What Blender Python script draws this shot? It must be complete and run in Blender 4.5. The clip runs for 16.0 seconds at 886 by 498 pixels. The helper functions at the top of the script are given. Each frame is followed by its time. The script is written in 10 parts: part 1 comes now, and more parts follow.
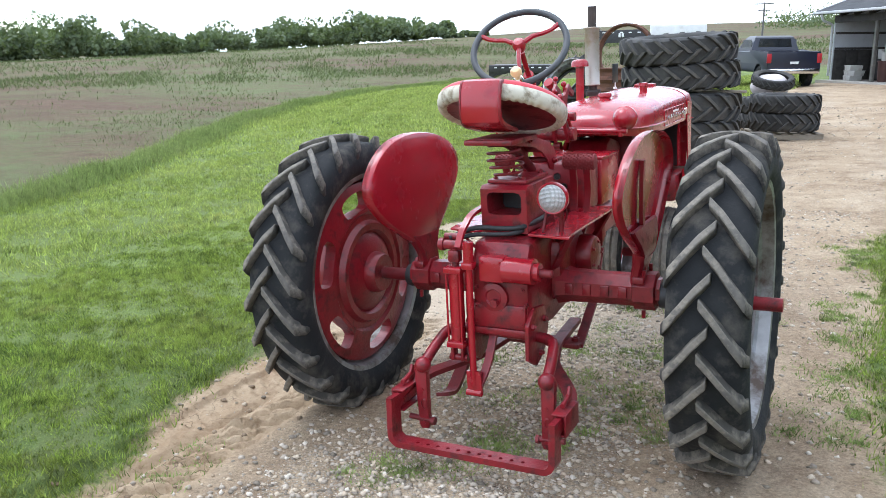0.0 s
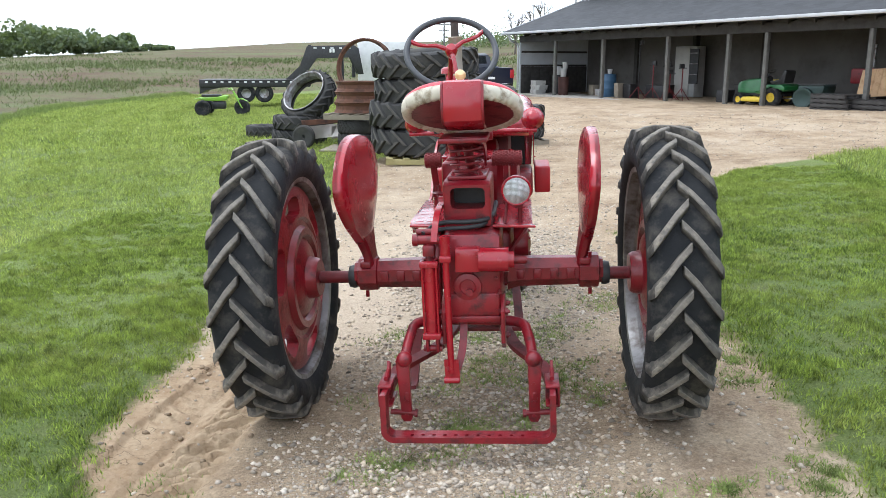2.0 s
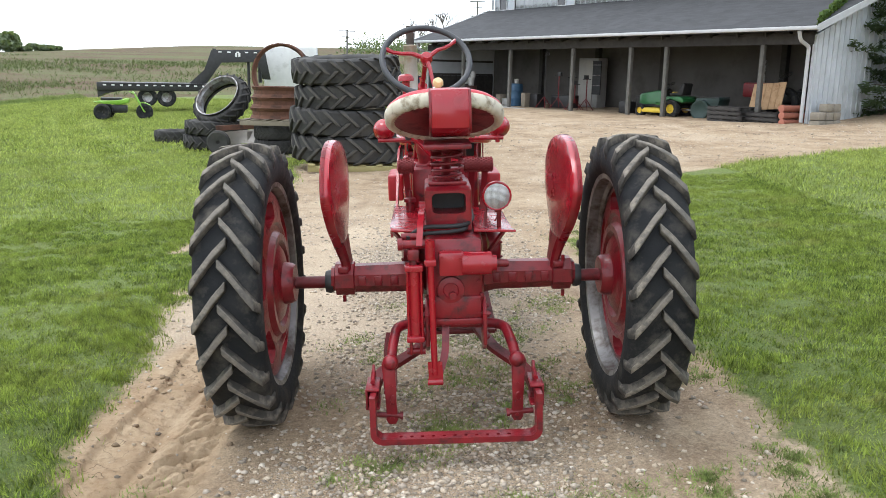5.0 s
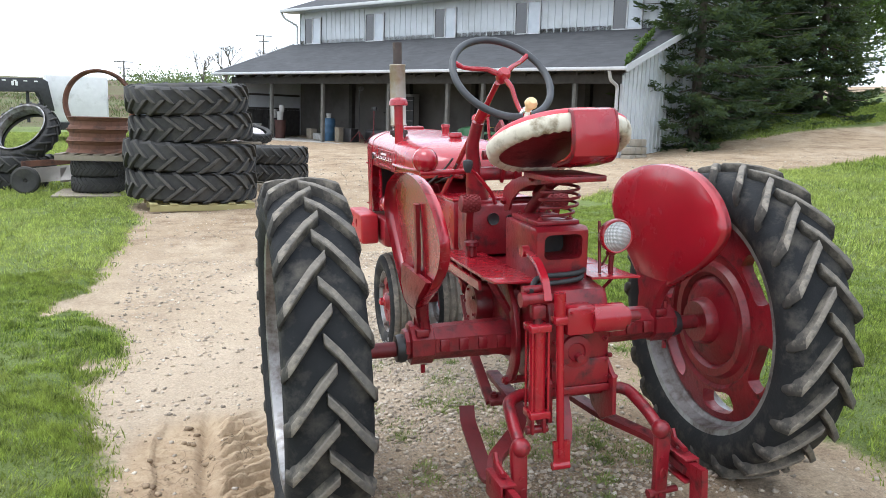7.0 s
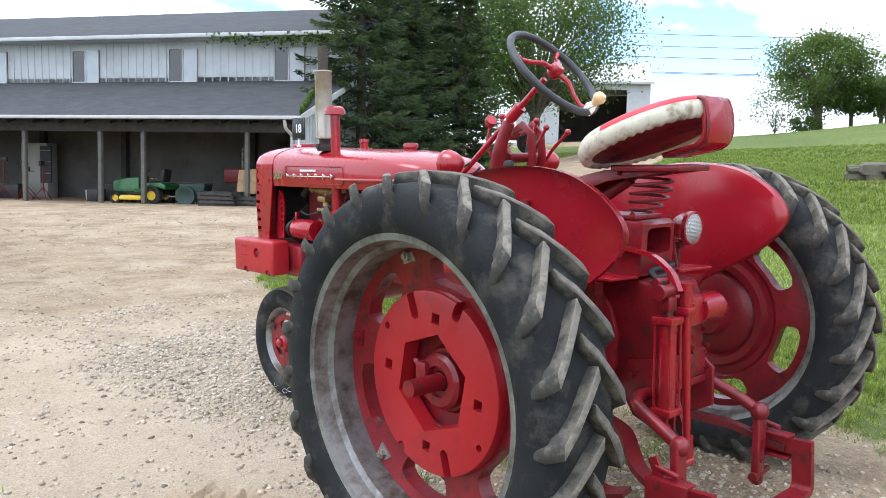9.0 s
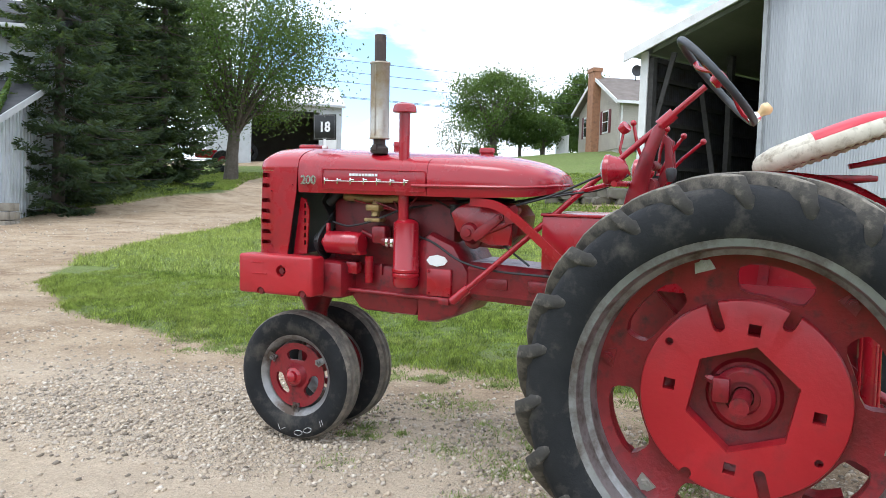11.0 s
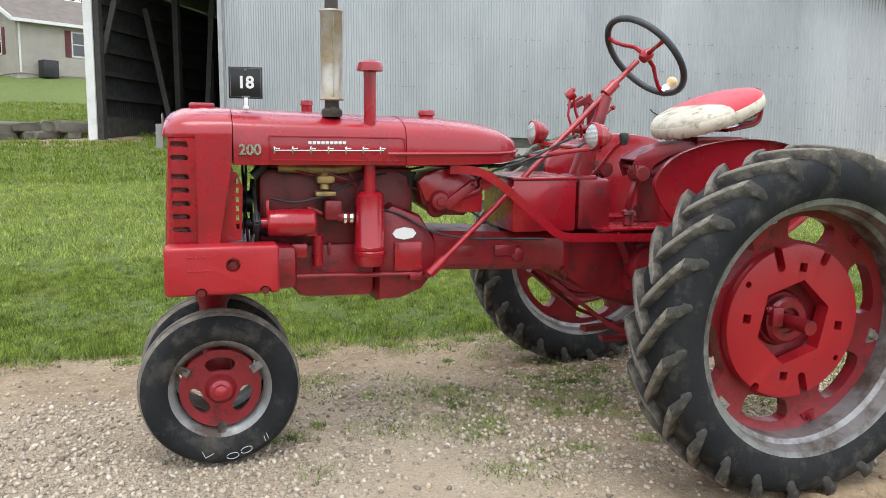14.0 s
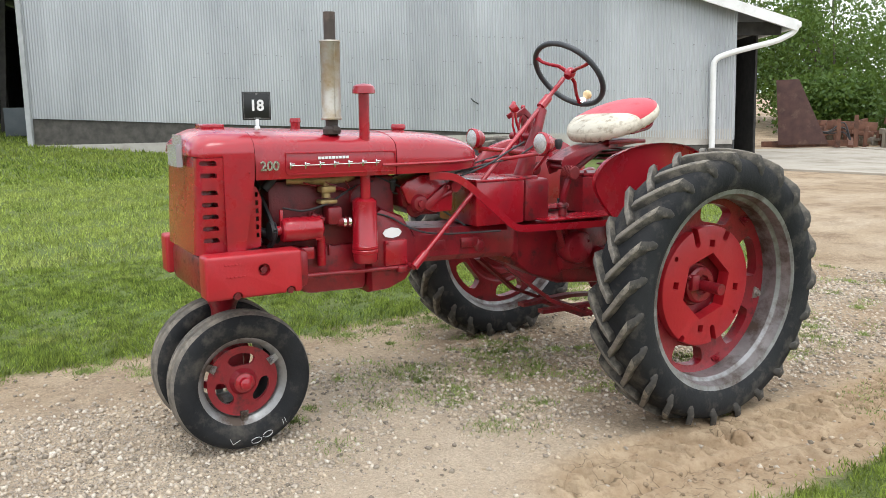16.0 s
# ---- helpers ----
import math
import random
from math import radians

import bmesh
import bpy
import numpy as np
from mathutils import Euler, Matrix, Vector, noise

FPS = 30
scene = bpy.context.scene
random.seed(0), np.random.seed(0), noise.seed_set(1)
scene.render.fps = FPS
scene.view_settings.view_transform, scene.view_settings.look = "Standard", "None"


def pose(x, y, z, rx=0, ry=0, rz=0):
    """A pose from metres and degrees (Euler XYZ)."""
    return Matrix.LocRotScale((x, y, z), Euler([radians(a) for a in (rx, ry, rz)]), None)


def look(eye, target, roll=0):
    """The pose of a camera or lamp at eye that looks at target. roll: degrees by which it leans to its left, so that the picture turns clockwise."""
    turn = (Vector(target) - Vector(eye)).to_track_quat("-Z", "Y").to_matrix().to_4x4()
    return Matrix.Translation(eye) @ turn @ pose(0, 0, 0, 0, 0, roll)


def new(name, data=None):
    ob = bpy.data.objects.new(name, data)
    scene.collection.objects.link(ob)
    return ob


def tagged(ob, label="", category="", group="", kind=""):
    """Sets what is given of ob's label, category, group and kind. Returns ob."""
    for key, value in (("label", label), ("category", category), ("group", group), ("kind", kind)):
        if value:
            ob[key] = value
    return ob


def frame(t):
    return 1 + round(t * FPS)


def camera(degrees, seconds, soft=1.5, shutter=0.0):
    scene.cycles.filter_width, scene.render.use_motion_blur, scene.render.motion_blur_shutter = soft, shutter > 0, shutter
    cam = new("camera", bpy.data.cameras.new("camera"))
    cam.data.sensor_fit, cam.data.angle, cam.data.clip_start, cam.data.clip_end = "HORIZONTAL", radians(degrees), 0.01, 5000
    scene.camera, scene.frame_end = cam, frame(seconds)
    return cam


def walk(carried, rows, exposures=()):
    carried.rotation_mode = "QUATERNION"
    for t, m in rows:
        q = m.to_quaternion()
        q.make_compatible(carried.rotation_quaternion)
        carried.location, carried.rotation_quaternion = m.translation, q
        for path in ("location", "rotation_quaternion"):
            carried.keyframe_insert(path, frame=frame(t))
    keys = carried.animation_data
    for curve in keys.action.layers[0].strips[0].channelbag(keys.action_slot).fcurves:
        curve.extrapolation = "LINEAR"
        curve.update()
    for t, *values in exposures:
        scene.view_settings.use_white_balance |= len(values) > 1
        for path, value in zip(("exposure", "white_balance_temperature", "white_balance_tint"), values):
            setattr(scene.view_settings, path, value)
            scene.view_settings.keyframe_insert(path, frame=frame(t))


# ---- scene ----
cam = camera(57.1, 16.0, 0.6)
LEVEL = pose(0, 0, 0, 0, -2.5, 0)
PATH = [
    (0, (1.261, -3.212, 1.574), (0.356, -1.483, 1.137), -2.8),
    (0.5, (0.889, -3.246, 1.564), (0.18, -1.437, 1.089), -2.9),
    (1, (0.569, -3.308, 1.578), (0.005, -1.451, 1.093), -3.2),
    (1.5, (0.352, -3.443, 1.588), (-0.006, -1.527, 1.139), -3.7),
    (2, (0.247, -3.657, 1.571), (0.033, -1.716, 1.137), -2.5),
    (2.5, (0.171, -3.782, 1.578), (0.028, -1.832, 1.153), -2.8),
    (3, (0.122, -3.855, 1.581), (0.04, -1.9, 1.164), -2.6),
    (3.2, (0.098, -3.868, 1.578), (0.038, -1.913, 1.164), -2.2),
    (5.3, (-0.202, -3.678, 1.587), (-0.139, -1.725, 1.161), -1.3),
    (5.5, (-0.31, -3.62, 1.58), (-0.215, -1.667, 1.159), -1.2),
    (6, (-0.568, -3.339, 1.572), (-0.419, -1.384, 1.177), -0.8),
    (6.5, (-0.895, -3.149, 1.559), (-0.584, -1.208, 1.191), -0.7),
    (7, (-1.241, -2.9, 1.536), (-0.698, -1.007, 1.187), -0.6),
    (7.5, (-1.598, -2.637, 1.499), (-0.864, -0.804, 1.18), -1.1),
    (8, (-1.957, -2.434, 1.417), (-0.995, -0.708, 1.11), -0.9),
    (8.5, (-2.251, -2.171, 1.356), (-1.053, -0.593, 1.081), -0.3),
    (9, (-2.538, -1.846, 1.321), (-1.201, -0.375, 1.099), -0.5),
    (9.5, (-2.775, -1.504, 1.274), (-1.359, -0.112, 1.039), -0.2),
    (10, (-2.947, -1.094, 1.267), (-1.403, 0.152, 1.017), -0.2),
    (10.2, (-3.037, -0.913, 1.251), (-1.423, 0.247, 1.027), 0.3),
    (12.3, (-3.639, 0.95, 1.248), (-1.673, 1.219, 0.999), 0.6),
    (12.5, (-3.605, 1.098, 1.25), (-1.63, 1.256, 0.981), 0.7),
    (13, (-3.505, 1.468, 1.331), (-1.533, 1.309, 1.033), 0.6),
    (13.5, (-3.483, 1.842, 1.353), (-1.55, 1.429, 1.05), 0.1),
    (14, (-3.353, 2.124, 1.364), (-1.467, 1.541, 1.045), 0.8),
    (14.5, (-3.234, 2.371, 1.421), (-1.382, 1.692, 1.09), 0.5),
    (15, (-3.256, 2.623, 1.466), (-1.436, 1.867, 1.123), -0.6),
    (15.5, (-3.412, 2.824, 1.454), (-1.667, 1.914, 1.094), -0.0),
    (16, (-3.524, 3.04, 1.489), (-1.837, 2.024, 1.138), -0.1),
]
walk(cam, [(t, LEVEL @ look(eye, target, roll)) for t, eye, target, roll in PATH], [(0, 0.67, 5620, 10), (3, 0.57, 6020, 10), (5.5, 0.54, 6120, 10), (7, 0.66, 5920, 10), (10, 0.58, 5770, 10), (12.5, 0.38, 6020, 10), (13.5, 0.40, 6170, 10), (15, 0.52, 6220, 10), (16, 0.46, 6270, 10)])

# ---- daylight: bright broken cloud, soft high sun ----
SUN_DIR = Vector((-0.38, 0.12, 0.90)).normalized()
world = bpy.data.worlds.new("sky")
scene.world = world
world.use_nodes = True
wn, wl = world.node_tree.nodes, world.node_tree.links
wn.clear()
w_out = wn.new("ShaderNodeOutputWorld")
w_bg = wn.new("ShaderNodeBackground")
w_sky = wn.new("ShaderNodeTexSky")
w_sky.sky_type = "NISHITA"
w_sky.sun_disc = False
w_sky.sun_elevation = math.asin(SUN_DIR.z)
w_sky.sun_rotation = math.atan2(SUN_DIR.x, SUN_DIR.y)
w_sky.air_density, w_sky.dust_density = 1.0, 0.6
w_co = wn.new("ShaderNodeTexCoord")
w_map = wn.new("ShaderNodeMapping")
w_map.inputs["Scale"].default_value = (1.0, 1.0, 2.6)
w_map.inputs["Location"].default_value = (3.1, 1.7, 0.4)
w_noise = wn.new("ShaderNodeTexNoise")
w_noise.inputs["Scale"].default_value = 3.2
w_noise.inputs["Detail"].default_value = 7
w_noise.inputs["Roughness"].default_value = 0.55
w_ramp = wn.new("ShaderNodeValToRGB")
w_ramp.color_ramp.elements[0].position, w_ramp.color_ramp.elements[1].position = 0.42, 0.50
w_grey = wn.new("ShaderNodeTexNoise")
w_grey.inputs["Scale"].default_value = 5.0
w_grey.inputs["Detail"].default_value = 5
w_cloud = wn.new("ShaderNodeMix")
w_cloud.data_type = "RGBA"
w_cloud.inputs["A"].default_value = (8.4, 8.8, 9.2, 1)
w_cloud.inputs["B"].default_value = (12.5, 12.6, 12.7, 1)
w_mix = wn.new("ShaderNodeMix")
w_mix.data_type = "RGBA"
w_gain = wn.new("ShaderNodeMix")
w_gain.data_type, w_gain.blend_type = "RGBA", "MULTIPLY"
w_gain.inputs["Factor"].default_value = 1.0
w_gain.inputs["B"].default_value = (1.55, 1.6, 1.65, 1)
wl.new(w_co.outputs["Generated"], w_map.inputs["Vector"])
wl.new(w_map.outputs["Vector"], w_noise.inputs["Vector"])
wl.new(w_map.outputs["Vector"], w_grey.inputs["Vector"])
# the cloud breaks up towards the east
w_sep = wn.new("ShaderNodeSeparateXYZ")
wl.new(w_co.outputs["Generated"], w_sep.inputs[0])
w_east = wn.new("ShaderNodeMath")
w_east.operation = "MULTIPLY_ADD"
w_east.inputs[1].default_value, w_east.inputs[2].default_value = -0.075, 0.035
wl.new(w_sep.outputs[0], w_east.inputs[0])
w_high = wn.new("ShaderNodeMath")
w_high.operation = "MULTIPLY_ADD"
w_high.inputs[1].default_value = 0.10
wl.new(w_sep.outputs[2], w_high.inputs[0])
wl.new(w_east.outputs[0], w_high.inputs[2])
w_sum = wn.new("ShaderNodeMath")
wl.new(w_noise.outputs["Fac"], w_sum.inputs[0])
wl.new(w_high.outputs[0], w_sum.inputs[1])
wl.new(w_sum.outputs[0], w_ramp.inputs["Fac"])
wl.new(w_ramp.outputs["Color"], w_mix.inputs["Factor"])
wl.new(w_grey.outputs["Fac"], w_cloud.inputs["Factor"])
wl.new(w_sky.outputs["Color"], w_gain.inputs["A"])
wl.new(w_gain.outputs["Result"], w_mix.inputs["A"])
wl.new(w_cloud.outputs["Result"], w_mix.inputs["B"])
wl.new(w_mix.outputs["Result"], w_bg.inputs["Color"])
w_bg.inputs["Strength"].default_value = 0.128
wl.new(w_bg.outputs["Background"], w_out.inputs["Surface"])
sun = new("sun", bpy.data.lights.new("sun", "SUN"))
sun.data.energy, sun.data.angle, sun.data.color = 1.1, radians(28), (1.0, 0.96, 0.9)
sun.matrix_world = look(SUN_DIR * 60, (0, 0, 0))

# ---- mesh helpers ----
I4 = Matrix.Identity(4)


def finish(bm, name, mat, sharp=38):
    bmesh.ops.recalc_face_normals(bm, faces=bm.faces)
    me = bpy.data.meshes.new(name)
    bm.to_mesh(me)
    bm.free()
    for m in mat if isinstance(mat, (list, tuple)) else [mat]:
        me.materials.append(m)
    me.shade_smooth()
    me.set_sharp_from_angle(angle=radians(sharp))
    return me


def part(name, bm, mat, parent=None, label="", sharp=38):
    """A bmesh as one mesh object under a thing or a part."""
    ob = new(name, finish(bm, name, mat, sharp))
    if parent is not None:
        ob.parent = parent
    return tagged(ob, label) if label else ob


def thing(name, m, label, category, group="", kind=""):
    """An Empty that carries the parts of one thing."""
    ob = new(name)
    ob.matrix_world = m
    ob.empty_display_size = 0.1
    return tagged(ob, label, category, group, kind)


def solid(name, bm, mat, label, category, m=I4, group="", kind="", sharp=38):
    ob = part(name, bm, mat, None, "", sharp)
    ob.matrix_world = m
    return tagged(ob, label, category, group, kind)


def box(bm, c, s, m=I4, bevel=0.0, seg=2, mi=0):
    geo = bmesh.ops.create_cube(bm, size=1.0, matrix=m @ Matrix.Translation(c) @ Matrix.Diagonal((s[0], s[1], s[2], 1)))
    vs = geo["verts"]
    fs = {f for v in vs for f in v.link_faces}
    for f in fs:
        f.material_index = mi
    if bevel:
        es = list({e for v in vs for e in v.link_edges})
        bmesh.ops.bevel(bm, geom=es, offset=bevel, segments=seg, affect="EDGES", profile=0.5)
    return bm


def frame_to(d):
    d = Vector(d).normalized()
    up = Vector((0, 0, 1)) if abs(d.z) < 0.95 else Vector((1, 0, 0))
    x = up.cross(d).normalized()
    y = d.cross(x)
    return Matrix((x, y, d)).transposed()


def ring(bm, c, q, r, n, ry=None):
    ry = r if ry is None else ry
    return [bm.verts.new(Vector(c) + q @ Vector((r * math.cos(2 * math.pi * k / n), ry * math.sin(2 * math.pi * k / n), 0))) for k in range(n)]


def bridge(bm, a, b, closed=True, mi=0):
    n = len(a)
    for k in range(n if closed else n - 1):
        f = bm.faces.new((a[k], a[(k + 1) % n], b[(k + 1) % n], b[k]))
        f.material_index = mi


def rod(bm, p0, p1, r0, r1=None, n=12, caps=True, mi=0):
    p0, p1 = Vector(p0), Vector(p1)
    q = frame_to(p1 - p0)
    a, b = ring(bm, p0, q, r0, n), ring(bm, p1, q, r0 if r1 is None else r1, n)
    bridge(bm, a, b, mi=mi)
    if caps:
        bm.faces.new(a[::-1]).material_index = mi
        bm.faces.new(b).material_index = mi
    return bm


def sweep(bm, pts, r, n=8, caps=True, flat=None, closed=False, up=(0, 0, 1)):
    """A pipe along points; r a number or one each; flat: (half width, half height) for a bar."""
    pts = [Vector(p) for p in pts]
    rings = []
    last = len(pts) - 1
    prev = None
    for i, p in enumerate(pts):
        if closed:
            d = (pts[(i + 1) % len(pts)] - pts[i - 1]).normalized()
        else:
            d = (pts[min(i + 1, last)] - pts[max(i - 1, 0)]).normalized()
        if prev is None:
            u = Vector(up)
            if abs(u.dot(d)) > 0.95:
                u = Vector((1, 0, 0)) if abs(d.x) < 0.9 else Vector((0, 1, 0))
            x = u.cross(d).normalized()
        else:
            x = (prev - d * prev.dot(d)).normalized()
        prev = x
        y = d.cross(x)
        if flat:
            w, h = flat
            rings.append([bm.verts.new(p + x * (w * a) + y * (h * b)) for a, b in ((-1, -1), (1, -1), (1, 1), (-1, 1))])
        else:
            rr = r[i] if isinstance(r, (list, tuple)) else r
            rings.append([bm.verts.new(p + x * (rr * math.cos(2 * math.pi * k / n)) + y * (rr * math.sin(2 * math.pi * k / n))) for k in range(n)])
    for a, b in zip(rings, rings[1:]):
        bridge(bm, a, b)
    if closed:
        bridge(bm, rings[-1], rings[0])
    elif caps:
        bm.faces.new(rings[0][::-1])
        bm.faces.new(rings[-1])
    return bm


def arc_pts(pts, n=6, cut=0.3):
    """Rounds the corners of a line of points."""
    pts = [Vector(p) for p in pts]
    out = [pts[0]]
    for a, b, c in zip(pts, pts[1:], pts[2:]):
        k = min(cut, (b - a).length * 0.45, (c - b).length * 0.45)
        p, q = b + (a - b).normalized() * k, b + (c - b).normalized() * k
        for i in range(n + 1):
            t = i / n
            out.append(p * (1 - t) ** 2 + b * 2 * t * (1 - t) + q * t * t)
    return out + [pts[-1]]


def lathe(bm, prof, m=I4, n=32, closed=False, mi=0):
    """Turns (radius, height) round the z of m."""
    rows = []
    for r, z in prof:
        if r < 1e-6:
            rows.append([bm.verts.new(m @ Vector((0, 0, z)))])
        else:
            rows.append([bm.verts.new(m @ Vector((r * math.cos(2 * math.pi * k / n), r * math.sin(2 * math.pi * k / n), z))) for k in range(n)])
    pairs = list(zip(rows, rows[1:])) + ([(rows[-1], rows[0])] if closed else [])
    for a, b in pairs:
        for k in range(n):
            q = [a[k % len(a)], a[(k + 1) % len(a)], b[(k + 1) % len(b)], b[k % len(b)]]
            q = [v for i, v in enumerate(q) if v not in q[:i]]
            if len(q) > 2:
                bm.faces.new(q).material_index = mi
    return bm


def slab(bm, pts, t, m=I4, bevel=0.0, mi=0):
    """A flat outline in x and y of m, given the thickness t along z (centred)."""
    a = [bm.verts.new(m @ Vector((x, y, -t / 2))) for x, y in pts]
    b = [bm.verts.new(m @ Vector((x, y, t / 2))) for x, y in pts]
    fs = [bm.faces.new(a[::-1]), bm.faces.new(b)]
    fs += [bm.faces.new((a[k], a[(k + 1) % len(a)], b[(k + 1) % len(a)], b[k])) for k in range(len(a))]
    for f in fs:
        f.material_index = mi
    if bevel:
        es = list(fs[0].edges) + list(fs[1].edges)
        bmesh.ops.bevel(bm, geom=es, offset=bevel, segments=2, affect="EDGES", profile=0.5)
    return bm


def loft(bm, loops, caps=True, mi=0):
    rows = [[bm.verts.new(p) for p in l] for l in loops]
    for a, b in zip(rows, rows[1:]):
        bridge(bm, a, b, mi=mi)
    if caps:
        bm.faces.new(rows[0][::-1]).material_index = mi
        bm.faces.new(rows[-1]).material_index = mi
    return bm


def axes(o, x, y, z):
    m = Matrix((Vector(x), Vector(y), Vector(z))).transposed().to_4x4()
    m.translation = Vector(o)
    return m


BX = pose(0, 0, 0, 0, 90, 0)  # z of the lathe along +x


def text_mesh(txt, size, depth):
    cu = bpy.data.curves.new("writing", "FONT")
    cu.body, cu.size, cu.extrude, cu.align_x, cu.align_y, cu.offset = txt, size, depth, "CENTER", "CENTER", size * 0.03
    ob = bpy.data.objects.new("writing", cu)
    scene.collection.objects.link(ob)
    me = bpy.data.meshes.new_from_object(ob.evaluated_get(bpy.context.evaluated_depsgraph_get()))
    bpy.data.objects.remove(ob)
    bpy.data.curves.remove(cu)
    return me


# ---- materials ----
class Mat:
    """A small builder for node materials."""

    def __init__(self, name, rough=0.6, metal=0.0, spec=0.5):
        self.m = bpy.data.materials.new(name)
        self.m.use_nodes = True
        self.n, self.l = self.m.node_tree.nodes, self.m.node_tree.links
        self.b = self.n["Principled BSDF"]
        self.b.inputs["Roughness"].default_value = rough
        self.b.inputs["Metallic"].default_value = metal
        self.b.inputs["Specular IOR Level"].default_value = spec
        self.co = self.n.new("ShaderNodeTexCoord").outputs["Object"]

    def put(self, value, socket):
        if hasattr(value, "is_linked") or hasattr(value, "links"):
            self.l.new(value, socket)
        else:
            socket.default_value = value

    def scaled(self, s, co=None):
        mp = self.n.new("ShaderNodeMapping")
        mp.inputs["Scale"].default_value = s if isinstance(s, tuple) else (s, s, s)
        self.l.new(co or self.co, mp.inputs["Vector"])
        return mp.outputs["Vector"]

    def noise(self, scale, detail=4, rough=0.5, co=None, dist=0.0):
        t = self.n.new("ShaderNodeTexNoise")
        t.inputs["Scale"].default_value, t.inputs["Detail"].default_value = scale, detail
        t.inputs["Roughness"].default_value, t.inputs["Distortion"].default_value = rough, dist
        self.l.new(co or self.co, t.inputs["Vector"])
        return t.outputs["Fac"]

    def voronoi(self, scale, out="Distance", feature="F1", co=None, rand=1.0):
        t = self.n.new("ShaderNodeTexVoronoi")
        t.feature = feature
        t.inputs["Scale"].default_value, t.inputs["Randomness"].default_value = scale, rand
        self.l.new(co or self.co, t.inputs["Vector"])
        return t.outputs[out]

    def ramp(self, fac, stops):
        r = self.n.new("ShaderNodeValToRGB")
        e = r.color_ramp.elements
        while len(e) < len(stops):
            e.new(0.5)
        for k, (p, c) in zip(e, stops):
            k.position = p
            k.color = (c, c, c, 1) if isinstance(c, (int, float)) else (*c, 1)
        self.l.new(fac, r.inputs["Fac"])
        return r.outputs["Color"]

    def mix(self, fac, a, b, blend="MIX"):
        x = self.n.new("ShaderNodeMix")
        x.data_type, x.blend_type = "RGBA", blend
        self.put(fac, x.inputs["Factor"])
        for v, k in ((a, "A"), (b, "B")):
            self.put((*v, 1) if isinstance(v, tuple) and len(v) == 3 else v, x.inputs[k])
        return x.outputs["Result"]

    def math(self, op, a, b=0.0):
        x = self.n.new("ShaderNodeMath")
        x.operation = op
        self.put(a, x.inputs[0])
        self.put(b, x.inputs[1])
        return x.outputs[0]

    def sep(self, co=None):
        x = self.n.new("ShaderNodeSeparateXYZ")
        self.l.new(co or self.co, x.inputs[0])
        return x.outputs

    def random(self):
        return self.n.new("ShaderNodeObjectInfo").outputs["Random"]

    def island(self):
        return self.n.new("ShaderNodeNewGeometry").outputs["Random Per Island"]

    def attr(self, name):
        x = self.n.new("ShaderNodeAttribute")
        x.attribute_name = name
        return x.outputs["Color"]

    def color(self, c):
        self.put((*c, 1) if isinstance(c, tuple) and len(c) == 3 else c, self.b.inputs["Base Color"])
        return self

    def rough(self, r):
        self.put(r, self.b.inputs["Roughness"])
        return self

    def bump(self, h, strength=0.3, dist=0.01):
        x = self.n.new("ShaderNodeBump")
        x.inputs["Strength"].default_value, x.inputs["Distance"].default_value = strength, dist
        self.l.new(h, x.inputs["Height"])
        self.l.new(x.outputs["Normal"], self.b.inputs["Normal"])
        return self


def worn(name, c0, c1, scale=6, rough=0.6, metal=0.0, dirt=None, dirt_scale=2.0, dirt_at=(0.5, 0.75), bump=0.1, coat=0.0, spec=0.5, fine=60):
    """A surface that varies between two tones, with blotches of dirt and a fine relief."""
    k = Mat(name, rough, metal, spec)
    c = k.mix(k.ramp(k.noise(scale, 6, 0.6), [(0.3, 0.0), (0.7, 1.0)]), c0, c1)
    if dirt:
        d = k.ramp(k.noise(dirt_scale, 8, 0.65), [(dirt_at[0], 0.0), (dirt_at[1], 1.0)])
        c = k.mix(d, c, dirt)
        k.rough(k.math("ADD", k.math("MULTIPLY", d, 0.25), rough))
    k.color(c)
    if bump:
        k.bump(k.noise(fine, 5, 0.6), bump, 0.004)
    if coat:
        k.b.inputs["Coat Weight"].default_value = coat
        k.b.inputs["Coat Roughness"].default_value = 0.12
    return k.m


RED = worn("red_paint", (0.29, 0.006, 0.015), (0.36, 0.009, 0.020), 3, 0.27, 0.0, (0.17, 0.008, 0.016), 5.0, (0.54, 0.8), 0.05, 0.5, 0.45, 30)
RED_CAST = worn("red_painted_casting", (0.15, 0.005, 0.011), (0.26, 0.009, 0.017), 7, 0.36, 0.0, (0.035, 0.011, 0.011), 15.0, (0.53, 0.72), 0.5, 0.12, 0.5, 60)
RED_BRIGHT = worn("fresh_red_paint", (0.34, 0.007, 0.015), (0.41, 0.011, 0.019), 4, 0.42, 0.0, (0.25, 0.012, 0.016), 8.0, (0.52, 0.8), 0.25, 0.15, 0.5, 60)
RED_DARK = worn("dark_red_paint_and_shade", (0.11, 0.005, 0.008), (0.18, 0.008, 0.013), 8, 0.45, 0.0, (0.03, 0.010, 0.010), 12.0, (0.52, 0.72), 0.3, 0.0, 0.5, 90)
RUBBER = worn("tyre_rubber", (0.014, 0.015, 0.017), (0.028, 0.029, 0.030), 5, 0.75, 0.0, (0.11, 0.10, 0.085), 9.0, (0.50, 0.80), 0.5, 0.0, 0.16, 70)
LUG = worn("worn_tyre_lug", (0.085, 0.08, 0.074), (0.22, 0.198, 0.168), 12, 0.85, 0.0, (0.34, 0.30, 0.24), 15.0, (0.50, 0.74), 0.7, 0.0, 0.15, 60)
